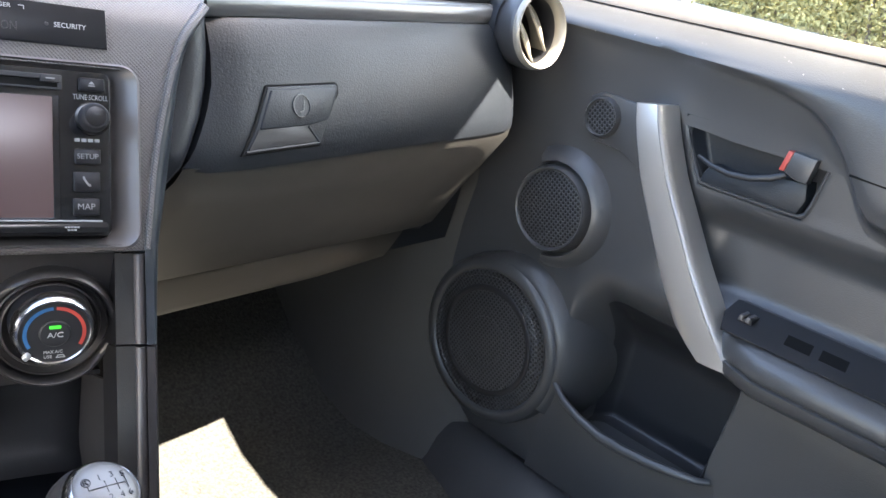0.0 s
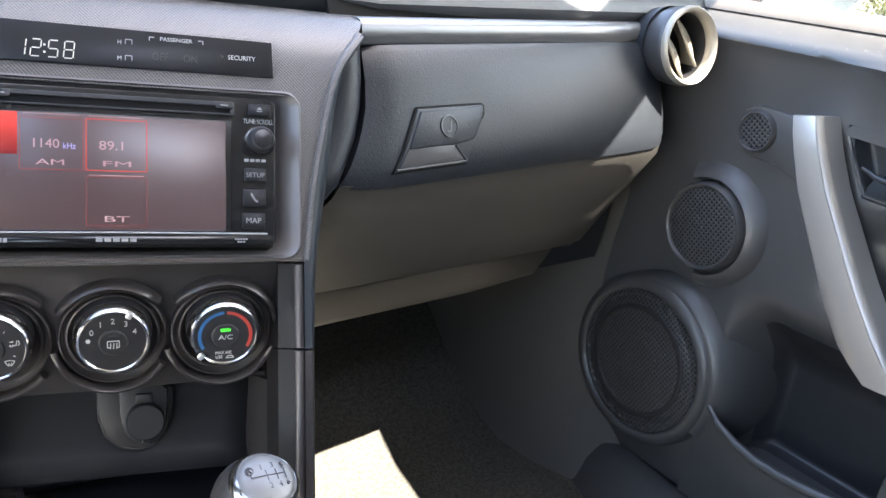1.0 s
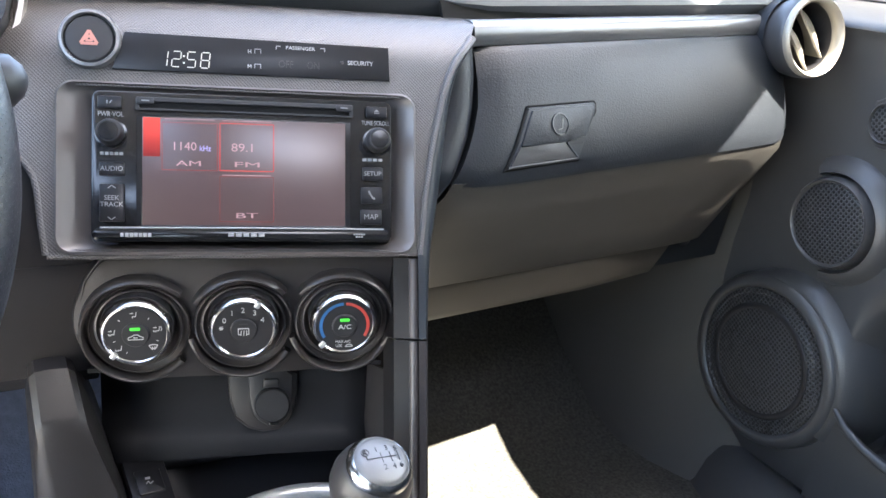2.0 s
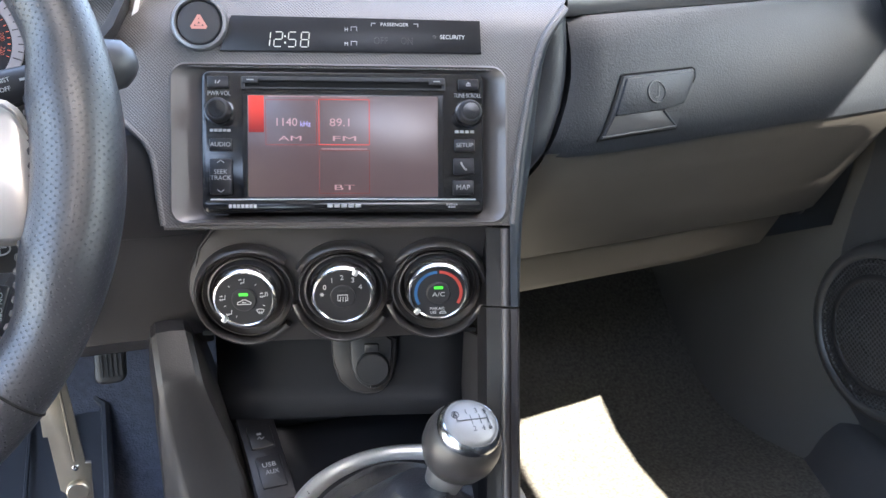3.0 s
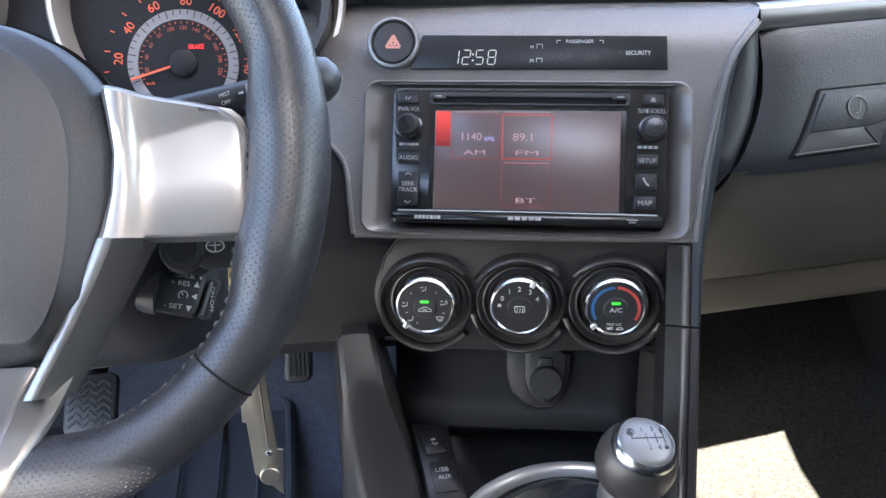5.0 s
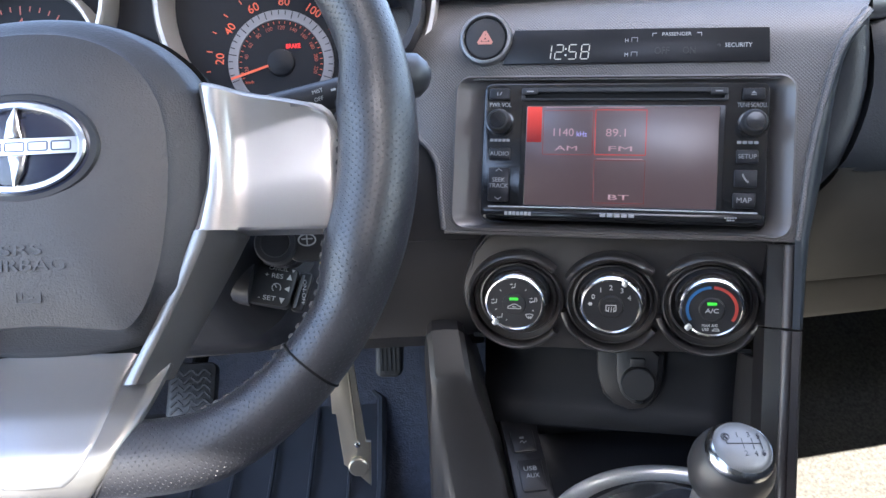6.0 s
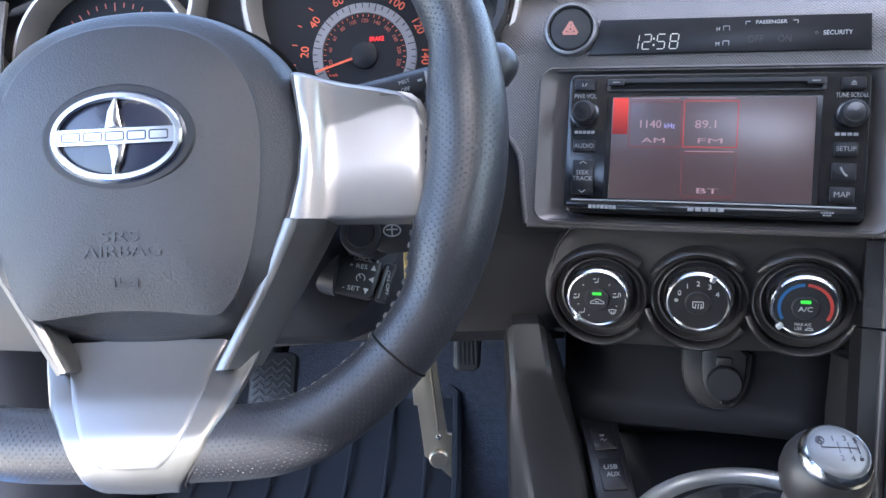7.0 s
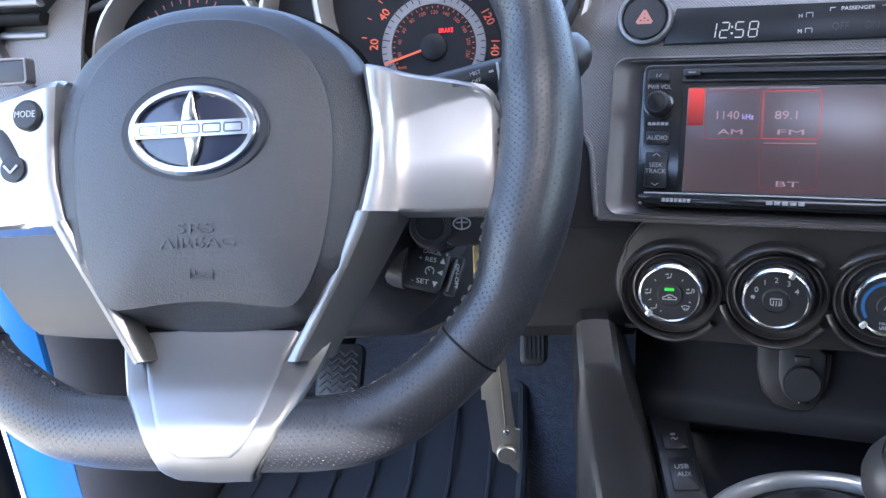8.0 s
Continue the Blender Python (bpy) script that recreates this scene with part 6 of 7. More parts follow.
KN = Matrix.Translation((0.0175, -0.0550, 0.0945)) @ lean @ Matrix.Scale(0.98, 4)
part("trim_ring", put(hoop(circle(0, 0, 0.0925, 72, 0.083), circle(0, 0, 0.0805, 72, 0.071), -0.008, 0.010, 0.005), Matrix.Translation((-0.004, -0.007, -0.001))), RING, gear, "satin silver trim ring", 60)
boot = [(0.076, 0.066, 0.0, 0.0), (0.066, 0.058, 0.004, 0.0), (0.058, 0.052, -0.004, -0.002), (0.046, 0.042, 0.010, -0.008), (0.036, 0.033, 0.026, -0.016), (0.026, 0.024, 0.042, -0.024), (0.020, 0.019, 0.052, -0.030)]
rings = []
for k, (rx, ry, z, dy) in enumerate(boot):
    rings.append([(-0.004 + rx * math.cos(2 * math.pi * i / 48) * (1 + 0.05 * math.sin(8 * math.pi * i / 48 + k)), -0.008 + dy + ry * math.sin(2 * math.pi * i / 48) * (1 + 0.05 * math.sin(10 * math.pi * i / 48 + k)), z) for i in range(48)])
part("boot", loft(rings, caps=(False, True)), shader("boot_leather", (0.016, 0.016, 0.018), 0.45, grain=0.6, grain_size=0.002, patch=0.2, patch_size=0.02, wear=0.08), gear, "creased black boot", 60)
part("collar", put(lathe([(0.0125, -0.062), (0.0150, -0.040), (0.0155, -0.026), (0.0135, -0.022)], 32), KN), SILVER, gear, "silver collar")
part("ball", put(lathe([(0.0135, -0.024), (0.0190, -0.0225), (0.0240, -0.016), (0.0272, -0.006), (0.0276, 0.002), (0.0262, 0.009), (0.0235, 0.0150), (0.0215, 0.0180)], 48), KN), shader("knob_leather", (0.032, 0.029, 0.028), 0.36, grain=0.3, grain_size=0.0009, patch=0.15, patch_size=0.01, wear=0.06), gear, "dark brown-grey leather ball", 80)
part("chrome_ring", put(lathe([(0.0224, 0.0170), (0.0222, 0.0192), (0.0208, 0.0222), (0.0190, 0.0238), (0.0184, 0.0232)], 48, caps=(False, False)), KN), CHROME, gear, "chrome ring", 80)
cap = part("cap", put(lathe([(0.0188, 0.0225), (0.0184, 0.0240), (0.0150, 0.0258), (0.0090, 0.0270), (0.0, 0.0275)], 44), KN), CAPMETAL, gear, "satin silver cap with the gear pattern", 80)
g = bmesh.new()
bar(g, -0.0110, 0.0005, 0.0110, 0.0005, 0.00035, 0.0273, 0.0005)
for x in (-0.0010, 0.0055, 0.0110):
    bar(g, x, 0.0042, x, -0.0032, 0.00035, 0.0270, 0.0006)
bar(g, -0.0110, 0.0005, -0.0110, 0.0030, 0.00035, 0.0266, 0.0006)
for i in range(12):
    a0, a1 = radians(30 * i), radians(30 * i + 30)
    bar(g, -0.0110 + 0.0026 * math.cos(a0), 0.0058 + 0.0026 * math.sin(a0), -0.0110 + 0.0026 * math.cos(a1), 0.0058 + 0.0026 * math.sin(a1), 0.0005, 0.0266, 0.0005)
part("pattern", put(g, KN), PATTERN, cap)
for ch, x, y in (("1", -0.0030, 0.0068), ("3", 0.0045, 0.0072), ("5", 0.0108, 0.0062), ("2", -0.0005, -0.0066), ("4", 0.0058, -0.0066), ("6", 0.0112, -0.0062), ("R", -0.0110, 0.0058)):
    t = words("pattern_text", ch, x, y, 0.0268, 0.0036, PATTERN, cap, None, 0.0005)
    t.data.transform(KN)

# ---- pedals ----
def pedal(name, m, w, h, ribs, label, zig):
    p = thing(name, m, label, "pedal")
    out = rrect(0, 0, w, h, 0.008, 5, 0.05)
    part("pad", plate(out, -0.012, 0.0, 0.003), BLACK, p, "ribbed black rubber pad")
    for i in range(ribs):
        b = bmesh.new()
        f = (i + 1) / (ribs + 1) - 0.5
        if zig:
            y = f * h * 0.9
            n = 6
            xs2 = [(-0.42 + 0.84 * k / n) * w for k in range(n + 1)]
            for k in range(n):
                bar(b, xs2[k], y + (0.003 if k % 2 else -0.003), xs2[k + 1], y + (-0.003 if k % 2 else 0.003), 0.0022, 0.0, 0.0015)
        else:
            bar(b, f * w * 0.9, -h * 0.40, f * w * 0.9, h * 0.40, 0.0026, 0.0, 0.0018)
        part("rib", b, BLACK, p)
    part("arm", tube([(0, h * 0.2, -0.012), (0.01, 0.10, -0.05), (0.01, 0.25, -0.02)], 0.008, 10), GAP, p)
    return p
pedal("brake_pedal", place((-0.388, 0.150, -0.262), 0, 35), 0.048, 0.058, 6, "brake pedal with a zigzag rubber pad", True)
pedal("accelerator_pedal", place((-0.189, 0.170, -0.230), 0, 25), 0.028, 0.066, 5, "narrow ribbed accelerator pedal", False)
# floor mat
mat_rows = []
for y in np.linspace(-0.35, 0.36, 16):
    z = -0.437 + (0.0 if y < 0.22 else (y - 0.22) * 0.35)
    mat_rows.append([(x, y, z + 0.002 * math.sin(40 * y)) for x in np.linspace(-0.56, -0.215, 14)])
fmat = thing("floor_mat", Matrix.Identity(4), "ribbed dark rubber floor mat in the driver footwell", "floor mat")
part("mat", sheet(mat_rows, 0.006), RUBBER, fmat)
part("mat_edge", tube([(-0.56, 0.365, -0.385), (-0.40, 0.372, -0.383), (-0.24, 0.365, -0.385), (-0.216, 0.34, -0.394), (-0.213, 0.22, -0.434), (-0.213, -0.35, -0.434)], 0.006, 8), RUBBER, fmat)
for i in range(7):
    x = -0.52 + i * 0.045
    part("mat_rib", tube([(x, -0.3, -0.434), (x, 0.20, -0.434), (x, 0.33, -0.396)], 0.0024, 6), RUBBER, fmat)

# ---- kick panels and sills ----
kick = []
for y, x0 in ((0.02, 0.672), (0.06, 0.657), (0.10, 0.640), (0.14, 0.624), (0.17, 0.613), (0.20, 0.604), (0.26, 0.592), (0.36, 0.570), (0.55, 0.54)):
    kick.append([(x0 - 0.05, y, -0.47), (x0 - 0.022, y, -0.41), (x0 - 0.008, y, -0.34), (x0, y, -0.26), (x0 + 0.004, y, -0.15), (x0 + 0.004, y, 0.02)])
solid("trim_kick_panel", sheet(kick, 0.004), KICK, "kick panel in the passenger footwell, coloured warm for bounced light", "trim", kind="structure", smooth=60)
sill = []
for y in np.linspace(-0.98, 0.44, 34):
    d = 0.30 * max(0.0, y + 0.04)
    sill.append([(0.535 + d, y, -0.49), (0.560 + d, y, -0.458), (0.582 + d * 0.8, y, -0.430), (0.604 + d * 0.6, y, -0.410), (0.624 + d * 0.4, y, -0.402), (0.645 + d * 0.2, y, -0.408), (0.69, y, -0.50)])
solid("trim_sill", sheet(sill, 0.004), DOORPLA, "dark blue-grey door sill trim", "trim", kind="structure", smooth=60)
dk = []
for y, x0 in ((0.050, -0.628), (0.054, -0.617), (0.068, -0.602), (0.095, -0.586), (0.13, -0.576), (0.30, -0.566), (0.55, -0.56)):
    dk.append([(x0 + 0.004, y - 0.006, -0.47), (x0 - 0.006, y - 0.002, -0.42), (x0 - 0.006, y, -0.33), (x0, y, -0.20), (x0, y, -0.10)])
solid("trim_kick_panel_driver", sheet(dk, 0.004), SILLGREY, "lilac-grey kick panel in the driver footwell", "trim", kind="structure", smooth=60)

# ---- passenger door ----
door = thing("passenger_door", DOOR, "closed dark grey passenger door with a silver pull handle and three loudspeakers", "car door")
# main panel with a rolled top
rows = []
F0 = lambda v: float(np.interp(v, [-0.405, -0.37, -0.30, -0.244, -0.1, 0.14], [-0.06, -0.150, -0.203, -0.228, -0.235, -0.235]))
def ease(x):
    x = min(1.0, max(0.0, x))
    return x * x * (3 - 2 * x)
def pocket(u, v):
    """Depth of the map pocket sunk into the panel."""
    return 0.085 * ease((u - 0.045) / 0.05) * ease((0.2475 - u + 0.10 * (v + 0.27)) / 0.012) * ease((-0.130 - v) / 0.10) * ease((v + 0.345) / 0.02)
def bowl_depth(u, v):
    """Depth of the bowl behind the release lever."""
    lo, hi = float(np.interp(v, [-0.0085, 0.05], [0.146, 0.117])), float(np.interp(v, [-0.0085, 0.05], [0.2545, 0.2675]))
    return 0.020 * ease((u - lo) / 0.010) * ease((hi - u) / 0.008) * ease((v + 0.0095) / 0.008) * ease((0.0555 - v) / 0.008)
def cave(u, v):
    """Hollow under the handle bowl, behind the armrest."""
    return 0.026 * ease((u - 0.125) / 0.06) * ease((-0.010 - v) / 0.040) * ease((v + 0.126) / 0.030) * ease((0.46 - u) / 0.10)
PV = [-0.47, -0.41, -0.402, -0.38, -0.30, -0.2, -0.10, 0.0, 0.05, 0.07]
PW = [-0.035, -0.03, -0.006, 0.0, 0.004, 0.003, -0.002, -0.003, 0.0, 0.002]
for v in [-0.47, -0.41, -0.402, -0.38] + list(np.linspace(-0.36, -0.11, 40)) + list(np.linspace(-0.105, -0.016, 22)) + list(np.linspace(-0.012, 0.060, 32)) + [0.07]:
    a = F0(v)
    us = [a + (0.03 - a) * k / 10 for k in range(10)] + list(np.linspace(0.03, 0.275, 100)) + list(np.linspace(0.29, 0.47, 13)) + list(np.linspace(0.52, 0.95, 6))
    w = float(np.interp(v, PV, PW))
    rows.append([(u, v, w - pocket(u, v) - bowl_depth(u, v) - cave(u, v)) for u in us])
part("panel", sheet(rows, 0.004), DOORPLA, door, "grained dark grey door panel", 50)
SWEEP = ([-0.25, 0.02, 0.0951, 0.14, 0.1781, 0.21, 0.2369, 0.257, 0.2724, 0.2870, 0.2985, 0.3110, 0.33, 0.36, 0.95], [0.1060, 0.1055, 0.1045, 0.1030, 0.1005, 0.0965, 0.0885, 0.0770, 0.0614, 0.0430, 0.0245, 0.0125, 0.0085, 0.0075, 0.0070])
def door_top(u):
    """Cross-section of the door's upper moulding at u, from the concave panel up over the sunlit roll."""
    c = float(np.interp(u, *SWEEP))
    h = ease((u - 0.06) / 0.16)
    low = max(0.041, c - 0.060) if c > 0.055 else c - 0.014
    pts = []
    for f in (0.0, 0.25, 0.5, 0.7, 0.85, 0.94):
        pts.append((low + (c - low) * f, 0.0008 + 0.0112 * f ** 2.2))
    pts += [(c, 0.0130 + 0.0008 * h), (c + 0.0012, 0.0140 + 0.0022 * h), (c + 0.0040, 0.0155 + 0.0028 * h)]
    top = max(0.109, c + 0.0045)
    for f in (0.2, 0.45, 0.7, 1.0):
        v = c + 0.0040 + (top - c - 0.0040) * f
        pts.append((v, 0.0155 + 0.0028 * h + 0.0020 * math.sin(math.pi * f) * h + 0.0008 * f))
    return [(u, v, w) for v, w in pts] + [(u, v, w) for v, w in ((0.1135, 0.0160), (0.120, 0.0108), (0.128, 0.001), (0.134, -0.009), (0.138, -0.022), (0.139, -0.045))]
part("upper_roll", sheet([door_top(u) for u in list(np.linspace(-0.235, 0.0, 8)) + list(np.linspace(0.02, 0.38, 60)) + [0.45, 0.6, 0.8, 0.95]], -0.004), DOORPLA, door, "rolled top of the door, pale where the sun strikes it", 50)
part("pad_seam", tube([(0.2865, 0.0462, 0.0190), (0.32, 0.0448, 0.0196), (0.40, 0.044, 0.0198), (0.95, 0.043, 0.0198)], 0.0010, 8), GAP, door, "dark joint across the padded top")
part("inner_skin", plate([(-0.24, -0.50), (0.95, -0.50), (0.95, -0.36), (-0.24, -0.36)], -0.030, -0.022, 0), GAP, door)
# belt: weather strip along the window
part("weather_strip", sheet([[(u, 0.1375, -0.014) for u in np.linspace(-0.3, 0.95, 8)], [(u, 0.1475, -0.019) for u in np.linspace(-0.3, 0.95, 8)], [(u, 0.1500, -0.026) for u in np.linspace(-0.3, 0.95, 8)], [(u, 0.1440, -0.036) for u in np.linspace(-0.3, 0.95, 8)]], 0.003), STRIPSEAL, door, "brown-grey window weather strip", 60)
part("outer_skin", sheet([[(u, z, w) for u in np.linspace(-0.3, 0.98, 6)] for z, w in ((0.142, -0.052), (0.10, -0.075), (-0.1, -0.10), (-0.55, -0.10), (-0.56, -0.03))], 0.004), BODYBLUE, door, "blue painted outside of the door", 60)
# loudspeakers
def speaker(name, cx, cy, r, w, ring, depth, label, dome):
    steps = [(1.0, 0.0), (0.985, 0.0035), (0.90, 0.004 + dome * 0.4), (0.6, 0.004 + dome * 0.8), (0.0, 0.004 + dome)]
    if r > 0.06:
        steps = [(1.0, 0.0), (0.985, 0.0040), (0.93, 0.0046), (0.915, 0.0030), (0.885, 0.0030), (0.87, 0.0042), (0.70, 0.0052), (0.64, 0.0046), (0.58, 0.0050), (0.48, 0.0062), (0.42, 0.0056), (0.20, 0.0058), (0.0, 0.0062)]
    sp = part(name, lathe([(r * k, h) for k, h in steps], 64, cx, cy, w), GRILLE, door, label, 40)
    part("rim", lathe([(ring, -depth), (ring * 0.985, -0.004), (ring * 0.955, 0.003), (r * 1.06, 0.0065), (r * 1.01, 0.0055), (r * 0.985, 0.001)], 64, cx, cy, w, caps=(False, False)), DOORPLA, sp, "dark ring", 60)
    return sp
speaker("tweeter", 0.0270, 0.0260, 0.0180, 0.004, 0.0225, 0.006, "small round tweeter grille", 0.0)
speaker("mid_speaker", -0.0045, -0.0870, 0.0435, 0.012, 0.0505, 0.016, "round mid-range grille", 0.002)
woofer = speaker("woofer", -0.0445, -0.2690, 0.0870, 0.017, 0.1050, 0.022, "large round woofer grille", 0.001)
for r0, r1 in ((0.0690, 0.0615), (0.0300, 0.0268)):
    part("cone_ring", hoop(circle(-0.0445, -0.269, r0, 56), circle(-0.0445, -0.269, r1, 56), 0.018, 0.0232 if r0 > 0.05 else 0.0237, 0.0004), GRILLE if r0 < 0.05 else BLACK, woofer, "", 60)
# flowing housing behind the woofer and mid speaker, fading into the pocket
hs = []
for k, w in ((0.96, 0.012), (1.03, 0.0155), (1.08, 0.013), (1.16, 0.006), (1.24, -0.008), (1.29, -0.035), (1.31, -0.085)):
    hs.append([])
    for a in np.linspace(-28, 125, 34):
        tp = ease((125 - a) / 60)
        kk = k if k < 1.03 else 1.02 + (k - 1.02) * (0.15 + 0.85 * tp)
        hs[-1].append((-0.0445 + 0.0965 * kk * math.cos(radians(a)), -0.269 + 0.0965 * kk * math.sin(radians(a)), w))
part("woofer_housing", sheet(hs, 0.003), DOORPLA, door, "dark swelling round the woofer", 60)
hs = []
for k, w in ((1.02, 0.010), (1.14, 0.008), (1.32, -0.005)):
    hs.append([(-0.0045 + 0.052 * k * math.cos(radians(a)), -0.087 + 0.052 * k * math.sin(radians(a)), w) for a in np.linspace(-90, 120, 26)])
part("mid_housing", sheet(hs, 0.003), DOORPLA, door, "", 60)
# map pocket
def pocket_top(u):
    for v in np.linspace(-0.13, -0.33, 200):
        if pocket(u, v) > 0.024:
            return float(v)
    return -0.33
# black skin over the door plastic paints the pocket's inner shade
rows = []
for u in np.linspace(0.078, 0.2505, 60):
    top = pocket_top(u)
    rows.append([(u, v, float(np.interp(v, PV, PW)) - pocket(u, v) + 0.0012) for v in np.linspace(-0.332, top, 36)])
part("pocket_liner", sheet(rows, -0.0004), BLACK, door, "black skin painted as the shade inside the map pocket", 60)
part("pocket_lip", tube([(0.052, -0.272, 0.012), (0.0781, -0.2862, 0.019), (0.105, -0.2945, 0.022), (0.1335, -0.2989, 0.023), (0.165, -0.2985, 0.023), (0.1915, -0.2964, 0.022), (0.222, -0.2925, 0.019), (0.2469, -0.2895, 0.013), (0.257, -0.288, 0.006)], [0.003, 0.0045, 0.005, 0.0055, 0.0055, 0.0055, 0.005, 0.004, 0.003], 12), DOORPLA, door, "rounded pocket lip", 60)
lp = [[(0.040, -0.40, 0.004), (0.10, -0.40, 0.004), (0.18, -0.40, 0.004), (0.29, -0.40, 0.002)], [(0.046, -0.33, 0.009), (0.10, -0.335, 0.016), (0.18, -0.33, 0.016), (0.28, -0.33, 0.005)], [(0.05, -0.276, 0.011), (0.105, -0.2965, 0.021), (0.1915, -0.2984, 0.021), (0.260, -0.290, 0.004)]]
part("pocket_front", sheet(lp, 0.003), DOORPLA, door, "", 60)
# trim between tweeter and handle, with the recessed bowl
tp = [(0.002, 0.012), (0.006, 0.044), (0.020, 0.052), (0.060, 0.050), (0.105, 0.050), (0.100, -0.020), (0.080, -0.012), (0.055, -0.002), (0.02, 0.0)]
part("tweeter_plate", plate(tp, -0.004, 0.0042, 0.002), DOORPLA, door)
bw = [(0.118, 0.052), (0.150, 0.0535), (0.262, 0.0535), (0.267, 0.050), (0.2585, -0.003), (0.250, -0.0085), (0.1500, -0.0085), (0.1440, -0.004), (0.124, 0.030)]
bowl = part("handle_bowl", hoop(soften(bw, 1), soften(shrink(bw, 0.004), 1), -0.016, -0.0005, 0.0015), DOORPLA, door, "dark rim of the recessed handle bowl", 40)
# darker skin laid in the bowl, painting the shadow that fills it
lr = []
for f in np.linspace(0.0, 1.0, 24):
    v = -0.0088 + 0.0635 * float(f)
    lo, hi = float(np.interp(v, [-0.0085, 0.05], [0.146, 0.117])), float(np.interp(v, [-0.0085, 0.05], [0.2545, 0.2675]))
    lr.append([(u, v, float(np.interp(v, PV, PW)) - bowl_depth(u, v) + 0.0012) for u in np.linspace(lo + 0.001, hi - 0.001, 40)])
part("bowl_liner", sheet(lr, -0.0004), PAD, bowl, "dark skin painted as the shade in the bowl", 60)
part("lever", tube([(0.146, 0.0205, 0.010), (0.163, 0.0160, 0.014), (0.183, 0.0140, 0.016), (0.203, 0.0160, 0.014), (0.220, 0.0215, 0.009), (0.230, 0.0275, 0.005)], [0.0018, 0.0026, 0.003, 0.003, 0.0034, 0.003], 14, flat=0.8), BLACK, bowl, "black release lever", 60)
part("lever_body", plate([(0.1490, -0.0055), (0.1500, 0.004), (0.1560, 0.0145), (0.182, 0.0112), (0.2086, 0.0160), (0.226, 0.0240), (0.2500, 0.0255), (0.2535, 0.010), (0.2490, -0.0045)], -0.024, 0.0015, 0.004), PAD, bowl, "", 40)
part("lock_knob", plate([(0.229, 0.031), (0.233, 0.0505), (0.255, 0.0490), (0.252, 0.026), (0.241, 0.026)], 0.0, 0.011, 0.002), DOORPLA, bowl, "small grey lock knob", 40)
part("lock_mark", plate([(0.2235, 0.031), (0.2275, 0.0498), (0.2325, 0.0498), (0.2285, 0.031)], 0.0, 0.0095, 0.001), REDMARK, bowl, "red unlocked mark")
# pull handle
line = []
for f in np.linspace(0, 1, 15):
    ks = [0, 0.3, 0.7, 0.88, 1.0]
    w = float(np.interp(f, [0, 0.1, 1.0], [0.034, 0.040, 0.040]))
    a = (float(np.interp(f, ks, [0.0760, 0.1060, 0.1605, 0.1880, 0.2150])), float(np.interp(f, ks, [0.0540, -0.0156, -0.1068, -0.1428, -0.1614])))
    b = (float(np.interp(f, ks, [0.1070, 0.1400, 0.1880, 0.2230, 0.2590])), float(np.interp(f, ks, [0.0594, -0.0033, -0.0735, -0.1193, -0.1581])))
    line.append((a, b, w))
rings = []
for i, (a, b, w) in enumerate(line):
    (ax, ay), (bx, by) = a, b
    dx, dy = bx - ax, by - ay
    rings.append([(ax, ay, w - 0.034), (ax - 0.001, ay, w - 0.010), (ax + dx * 0.03, ay + dy * 0.03, w - 0.004), (ax + dx * 0.10, ay + dy * 0.10, w - 0.001), (ax + dx * 0.40, ay + dy * 0.40, w + 0.0005), (ax + dx * 0.82, ay + dy * 0.82, w), (ax + dx * 0.845, ay + dy * 0.845, w - 0.0015), (ax + dx * 0.87, ay + dy * 0.87, w + 0.0002), (ax + dx * 0.95, ay + dy * 0.95, w - 0.002), (bx, by, w - 0.008), (bx, by, w - 0.034)])
pull = part("pull_handle", loft(rings), HANDLE, door, "satin silver pull handle", 40)
# armrest with the window switch plate
ar = []
for u in [0.222, 0.232, 0.250, 0.28, 0.34, 0.40, 0.50, 0.65, 0.85]:
    f = min(1.0, (u - 0.222) / 0.05)
    d = 0.026 + 0.034 * f
    ar.append([(u, -0.1050, -0.045), (u, -0.1056, -0.004), (u, -0.1082, 0.006), (u, -0.1175, d * 0.62), (u, -0.1235, d - 0.006), (u, -0.1290, d), (u, -0.140, d + 0.001), (u, -0.1445, d - 0.0005), (u, -0.1460, d - 0.003), (u, -0.1475, d - 0.0005), (u, -0.1570, d - 0.002), (u, -0.1630, d - 0.008), (u, -0.170, d * 0.4), (u, -0.178, -0.004)])
arm = part("armrest", sheet(ar, 0.003), DOORPLA, door, "dark moulded armrest with a groove", 50)
part("switch_plate", sheet([[(u, -0.1015, -0.006) for u in (0.2215, 0.30, 0.45, 0.85)], [(u, -0.1090, 0.022) for u in (0.2225, 0.30, 0.45, 0.85)], [(u, -0.1170, 0.045) for u in (0.2330, 0.31, 0.45, 0.85)]], -0.002), BLACK, arm, "black switch plate")
part("switch_base", plate([(0.2375, -0.1105), (0.2520, -0.1105), (0.2520, -0.1045), (0.2375, -0.1060)], 0.010, 0.0265, 0.001), BLACK, arm)
for u in (0.2392, 0.2462):
    part("window_switch", plate([(u, -0.1085), (u + 0.0042, -0.1085), (u + 0.0042, -0.1030), (u + 0.0016, -0.1022), (u, -0.1048)], 0.014, 0.0285, 0.001), BEZEL, arm, "small grey window switch")
# flat black sheets paint the shade inside the empty slots
for u in (0.283, 0.315):
    part("switch_pocket", sheet([[(x, -0.1065, 0.0150) for x in (u, u + 0.024)], [(x, -0.1115, 0.0300) for x in (u + 0.003, u + 0.027)]], -0.0028), GAP, arm, "empty switch slot, its shade drawn as a black sheet")
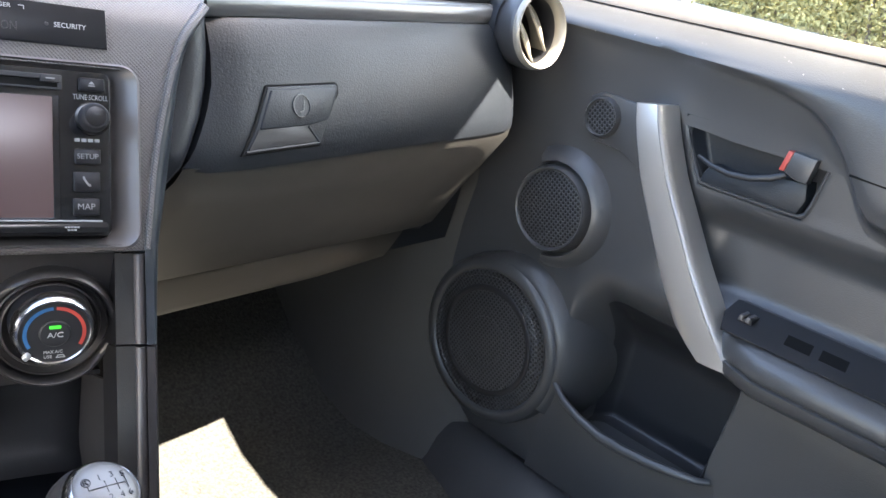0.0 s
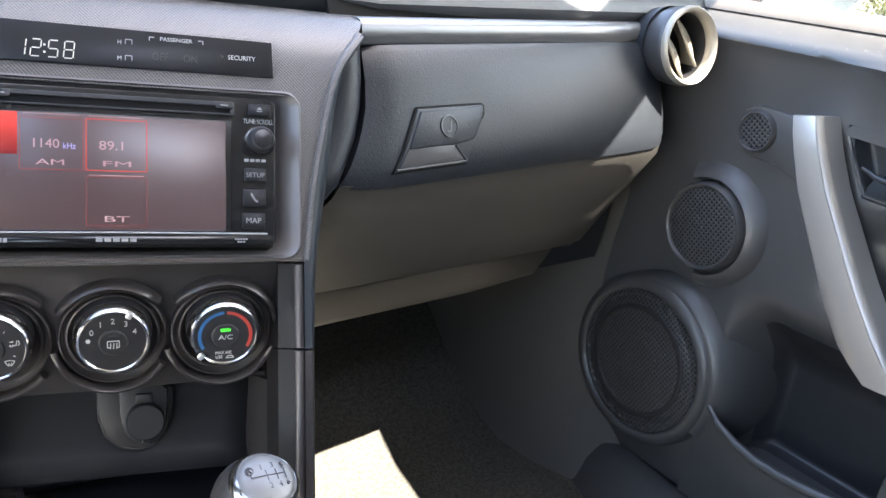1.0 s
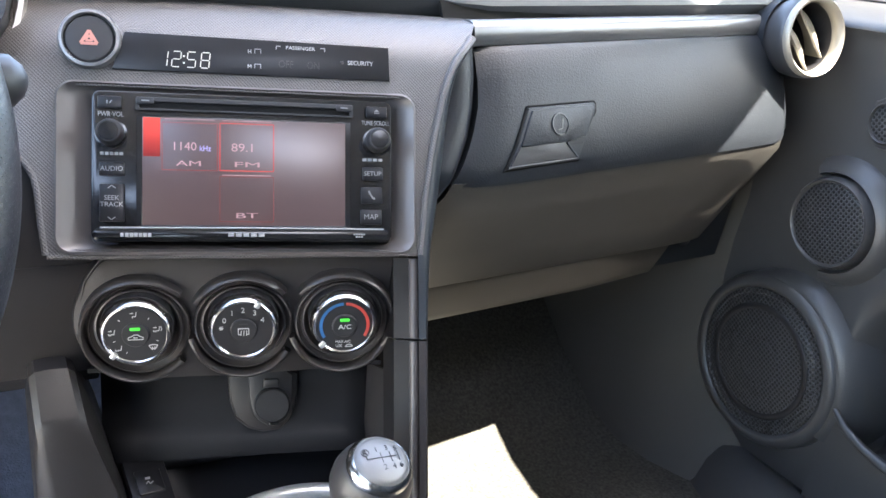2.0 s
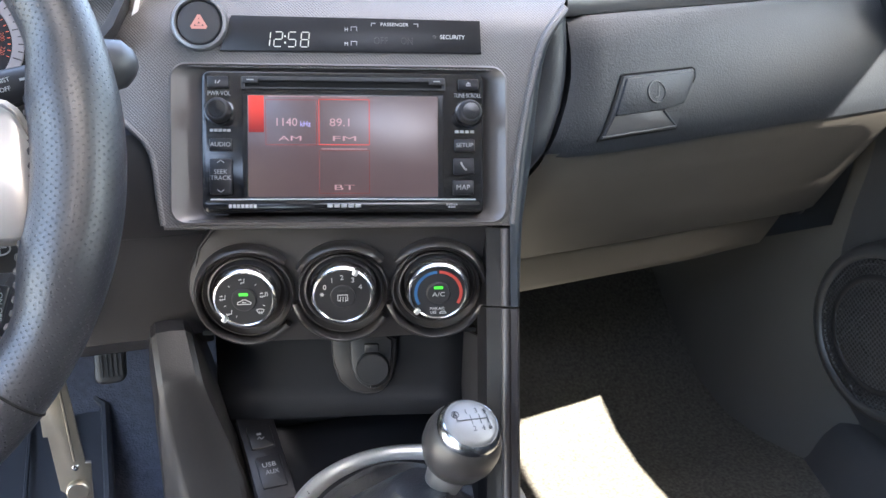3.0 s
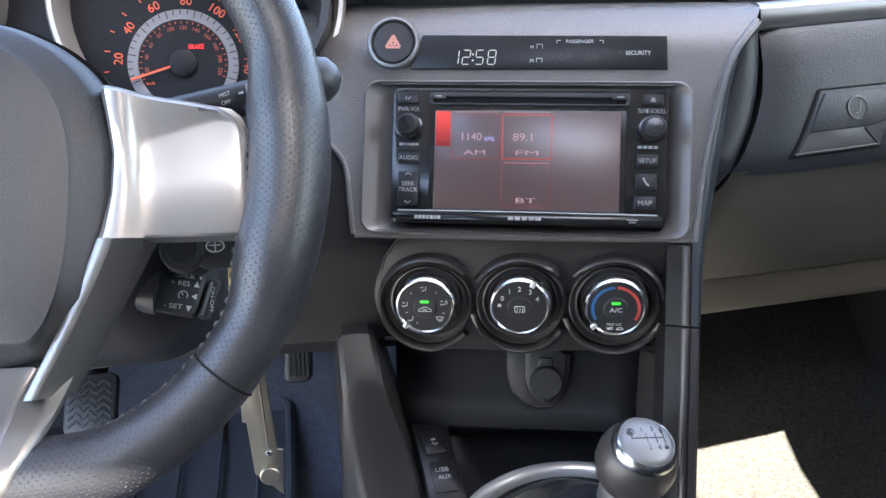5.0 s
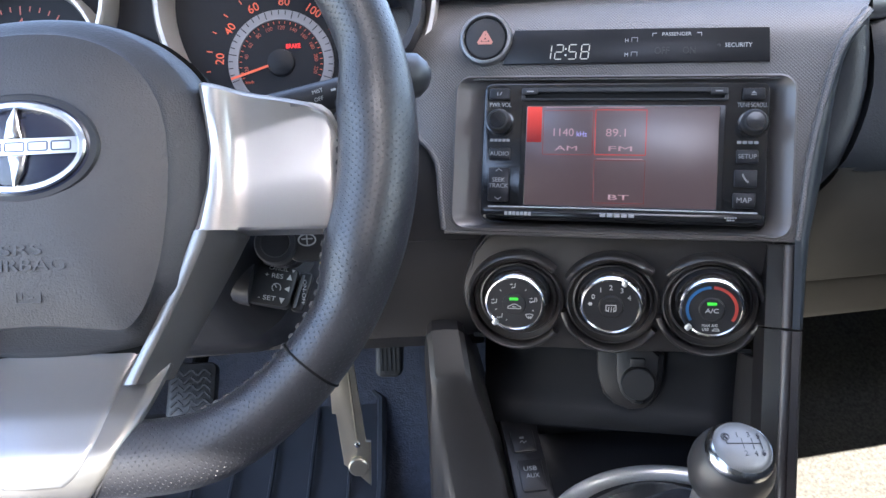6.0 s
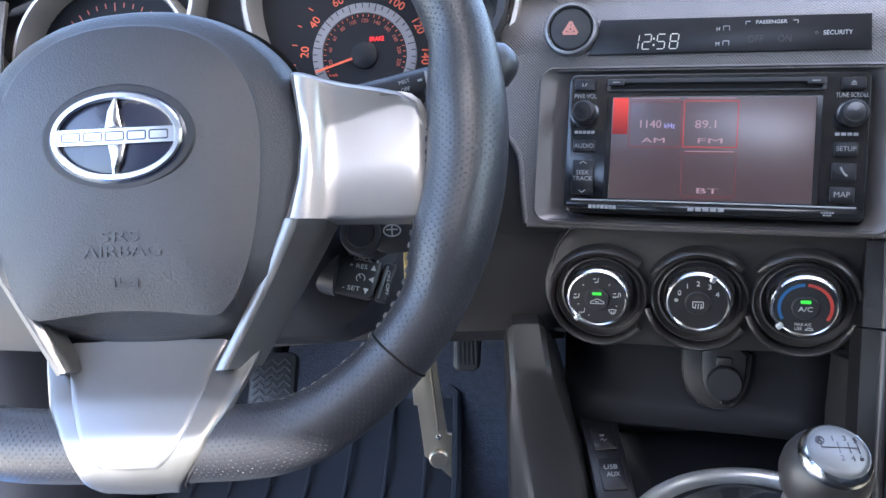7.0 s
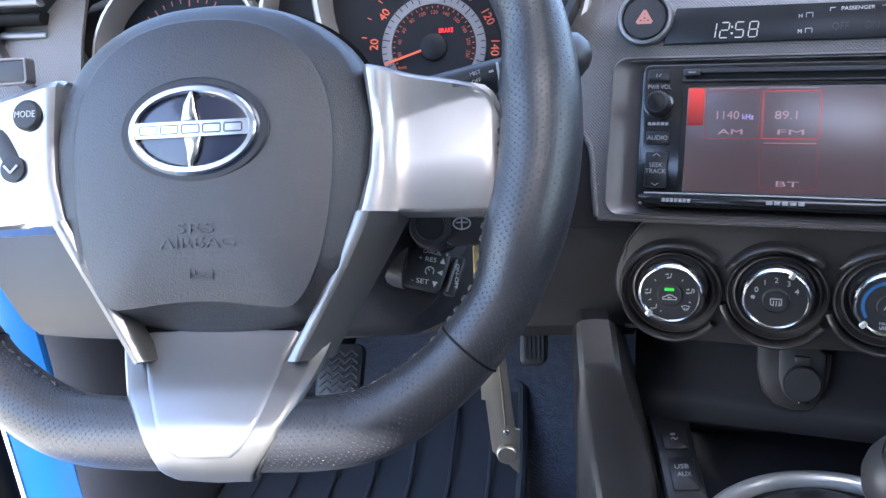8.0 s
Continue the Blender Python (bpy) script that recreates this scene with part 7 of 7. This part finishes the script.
part("window_pane", sheet([[(u, 0.135, -0.040) for u in (-0.25, 0.96)], [(u, 0.33, -0.005) for u in (-0.25, 0.96)], [(u, 0.54, 0.04) for u in (-0.25, 0.96)]], 0.003), GLASS, door, "clear side window").visible_shadow = False
# door mirror
mir = thing("door_mirror", place((0.800, 0.055, 0.190), 0, 0), "pale sunlit door mirror outside the passenger window", "mirror")
part("shell", loft([[(0.085 * k * math.cos(radians(a)), 0.052 * k * math.sin(radians(a)) , w) for a in np.linspace(0, 348, 30)] for k, w in ((0.3, -0.085), (0.7, -0.07), (0.95, -0.035), (1.0, 0.0), (0.97, 0.012), (0.90, 0.012))]), PALE, mir, "pale sunlit shell", 60)
part("mirror_glass", plate(circle(0, 0, 0.074, 30, 0.043), 0.012, 0.0135, 0.0005), CHROME, mir, "mirror glass")
part("foot", tube([(-0.085, -0.03, -0.03), (-0.13, -0.05, -0.035)], 0.018, 12), BLACK, mir)

# ---- outside: a hedge beyond the pavement ----
rnd = random.Random(4)
hb = bmesh.new()
for i in range(60000):
    t = rnd.uniform(-0.35, 0.74)
    px, py = 7.5 + 7.0 * t + rnd.gauss(0, 0.30), 0.6 + 8.0 * t + rnd.gauss(0, 0.25)
    base = 0.03 + 0.16 * t
    pz = base + (rnd.random() ** 0.9) * (1.9 + 0.3 * math.sin(3 * py))
    n = Vector((rnd.gauss(-0.7, 0.5), rnd.gauss(-0.5, 0.5), rnd.gauss(0.5, 0.5))).normalized()
    a = n.orthogonal().normalized()
    a.rotate(Matrix.Rotation(rnd.uniform(0, 6.28), 3, n))
    b2 = n.cross(a)
    s = rnd.uniform(0.015, 0.034) * (1 + 0.5 * max(0, t))
    c = Vector((px, py, pz))
    v1 = [hb.verts.new(c + a * s), hb.verts.new(c + b2 * s * 0.55 + n * 0.006), hb.verts.new(c - a * s), hb.verts.new(c - b2 * s * 0.55 + n * 0.006)]
    hb.faces.new(v1)
hedge = thing("hedge", Matrix.Identity(4), "sunlit yellow-green hedge beyond the pavement", "hedge", kind="stuff")
lf = part("foliage", hb, LEAF, hedge, "", 0)
tagged(lf, kind="stuff")
tw = bmesh.new()
for i in range(60):
    t = -0.35 + 1.09 * i / 59
    x, y = 7.6 + 7.0 * t + rnd.gauss(0, 0.15), 0.6 + 8.0 * t
    tube([(x, y, -0.1), (x + rnd.gauss(0, 0.1), y + rnd.gauss(0, 0.1), 0.6), (x + rnd.gauss(0, 0.2), y + rnd.gauss(0, 0.2), 1.6)], [0.03, 0.02, 0.006], 5, bm=tw)
part("stems", tw, TWIG, hedge, "", 0)
# dark green sheet behind the leaves paints the hedge's inner shade
core = bmesh.new()
loft([[(7.9 + 7.0 * t, 0.6 + 8.0 * t, z) for t in np.linspace(-0.35, 0.74, 12)] for z in (-0.1, 0.8, 1.7)], closed=False, bm=core)
part("inner_growth", core, shader("hedge_shade", (0.05, 0.065, 0.02), 0.9, patch=0.5, patch_size=0.15), hedge, "dark sheet painted as the shade inside the hedge", 0)
wall = bmesh.new()
rows = []
for h, o in ((-0.80, 0.0), (1.0, 0.0), (1.0, 0.35), (-0.80, 0.35)):
    rows.append([(7.0 + 7.0 * t + o, 0.75 + 8.0 * t - o * 0.5, (0.03 + 0.16 * t) if h > 0 else h) for t in np.linspace(-0.5, 1.1, 6)])
loft(rows, closed=False, bm=wall)
solid("low_wall", wall, PAVE, "low pale concrete wall in front of the hedge", "wall", kind="structure")

# dust that shows where the sun strikes
db = bmesh.new()
for i in range(110):
    if i < 36:
        p = DOOR @ Vector((rnd.uniform(0.0, 0.45), rnd.uniform(0.108, 0.126), 0.0))
        p.x = 0.63 - float(np.interp(p.z, [0.106, 0.113, 0.120, 0.128], [0.0187, 0.0167, 0.0107, 0.0012]))
    else:
        v = rnd.uniform(-0.008, 0.065)
        p = GLOVE @ Vector((rnd.uniform(0.24, 0.34), v + 0.011, g_w(v) + 0.0001))
    r = rnd.uniform(0.00014, 0.00036)
    bmesh.ops.create_icosphere(db, subdivisions=1, radius=r, matrix=Matrix.Translation(p))
solid("dust", db, shader("dust_specks", (0.6, 0.58, 0.54), 0.9), "pale dust specks on the sunlit plastic", "dust", kind="stuff", smooth=0)

# small printed or sewn marks count as one surface each
for ob in list(scene.objects):
    if ob.name.split(".")[0] in ("badge_print", "scale_marks", "band_marks", "bracket_marks", "badge_bars", "stitching", "stalk_marks", "lock_mark", "cover_mark", "slip_mark", "phone_mark", "eject_mark", "voice_mark", "arrow_mark"):
        tagged(ob, kind="stuff")
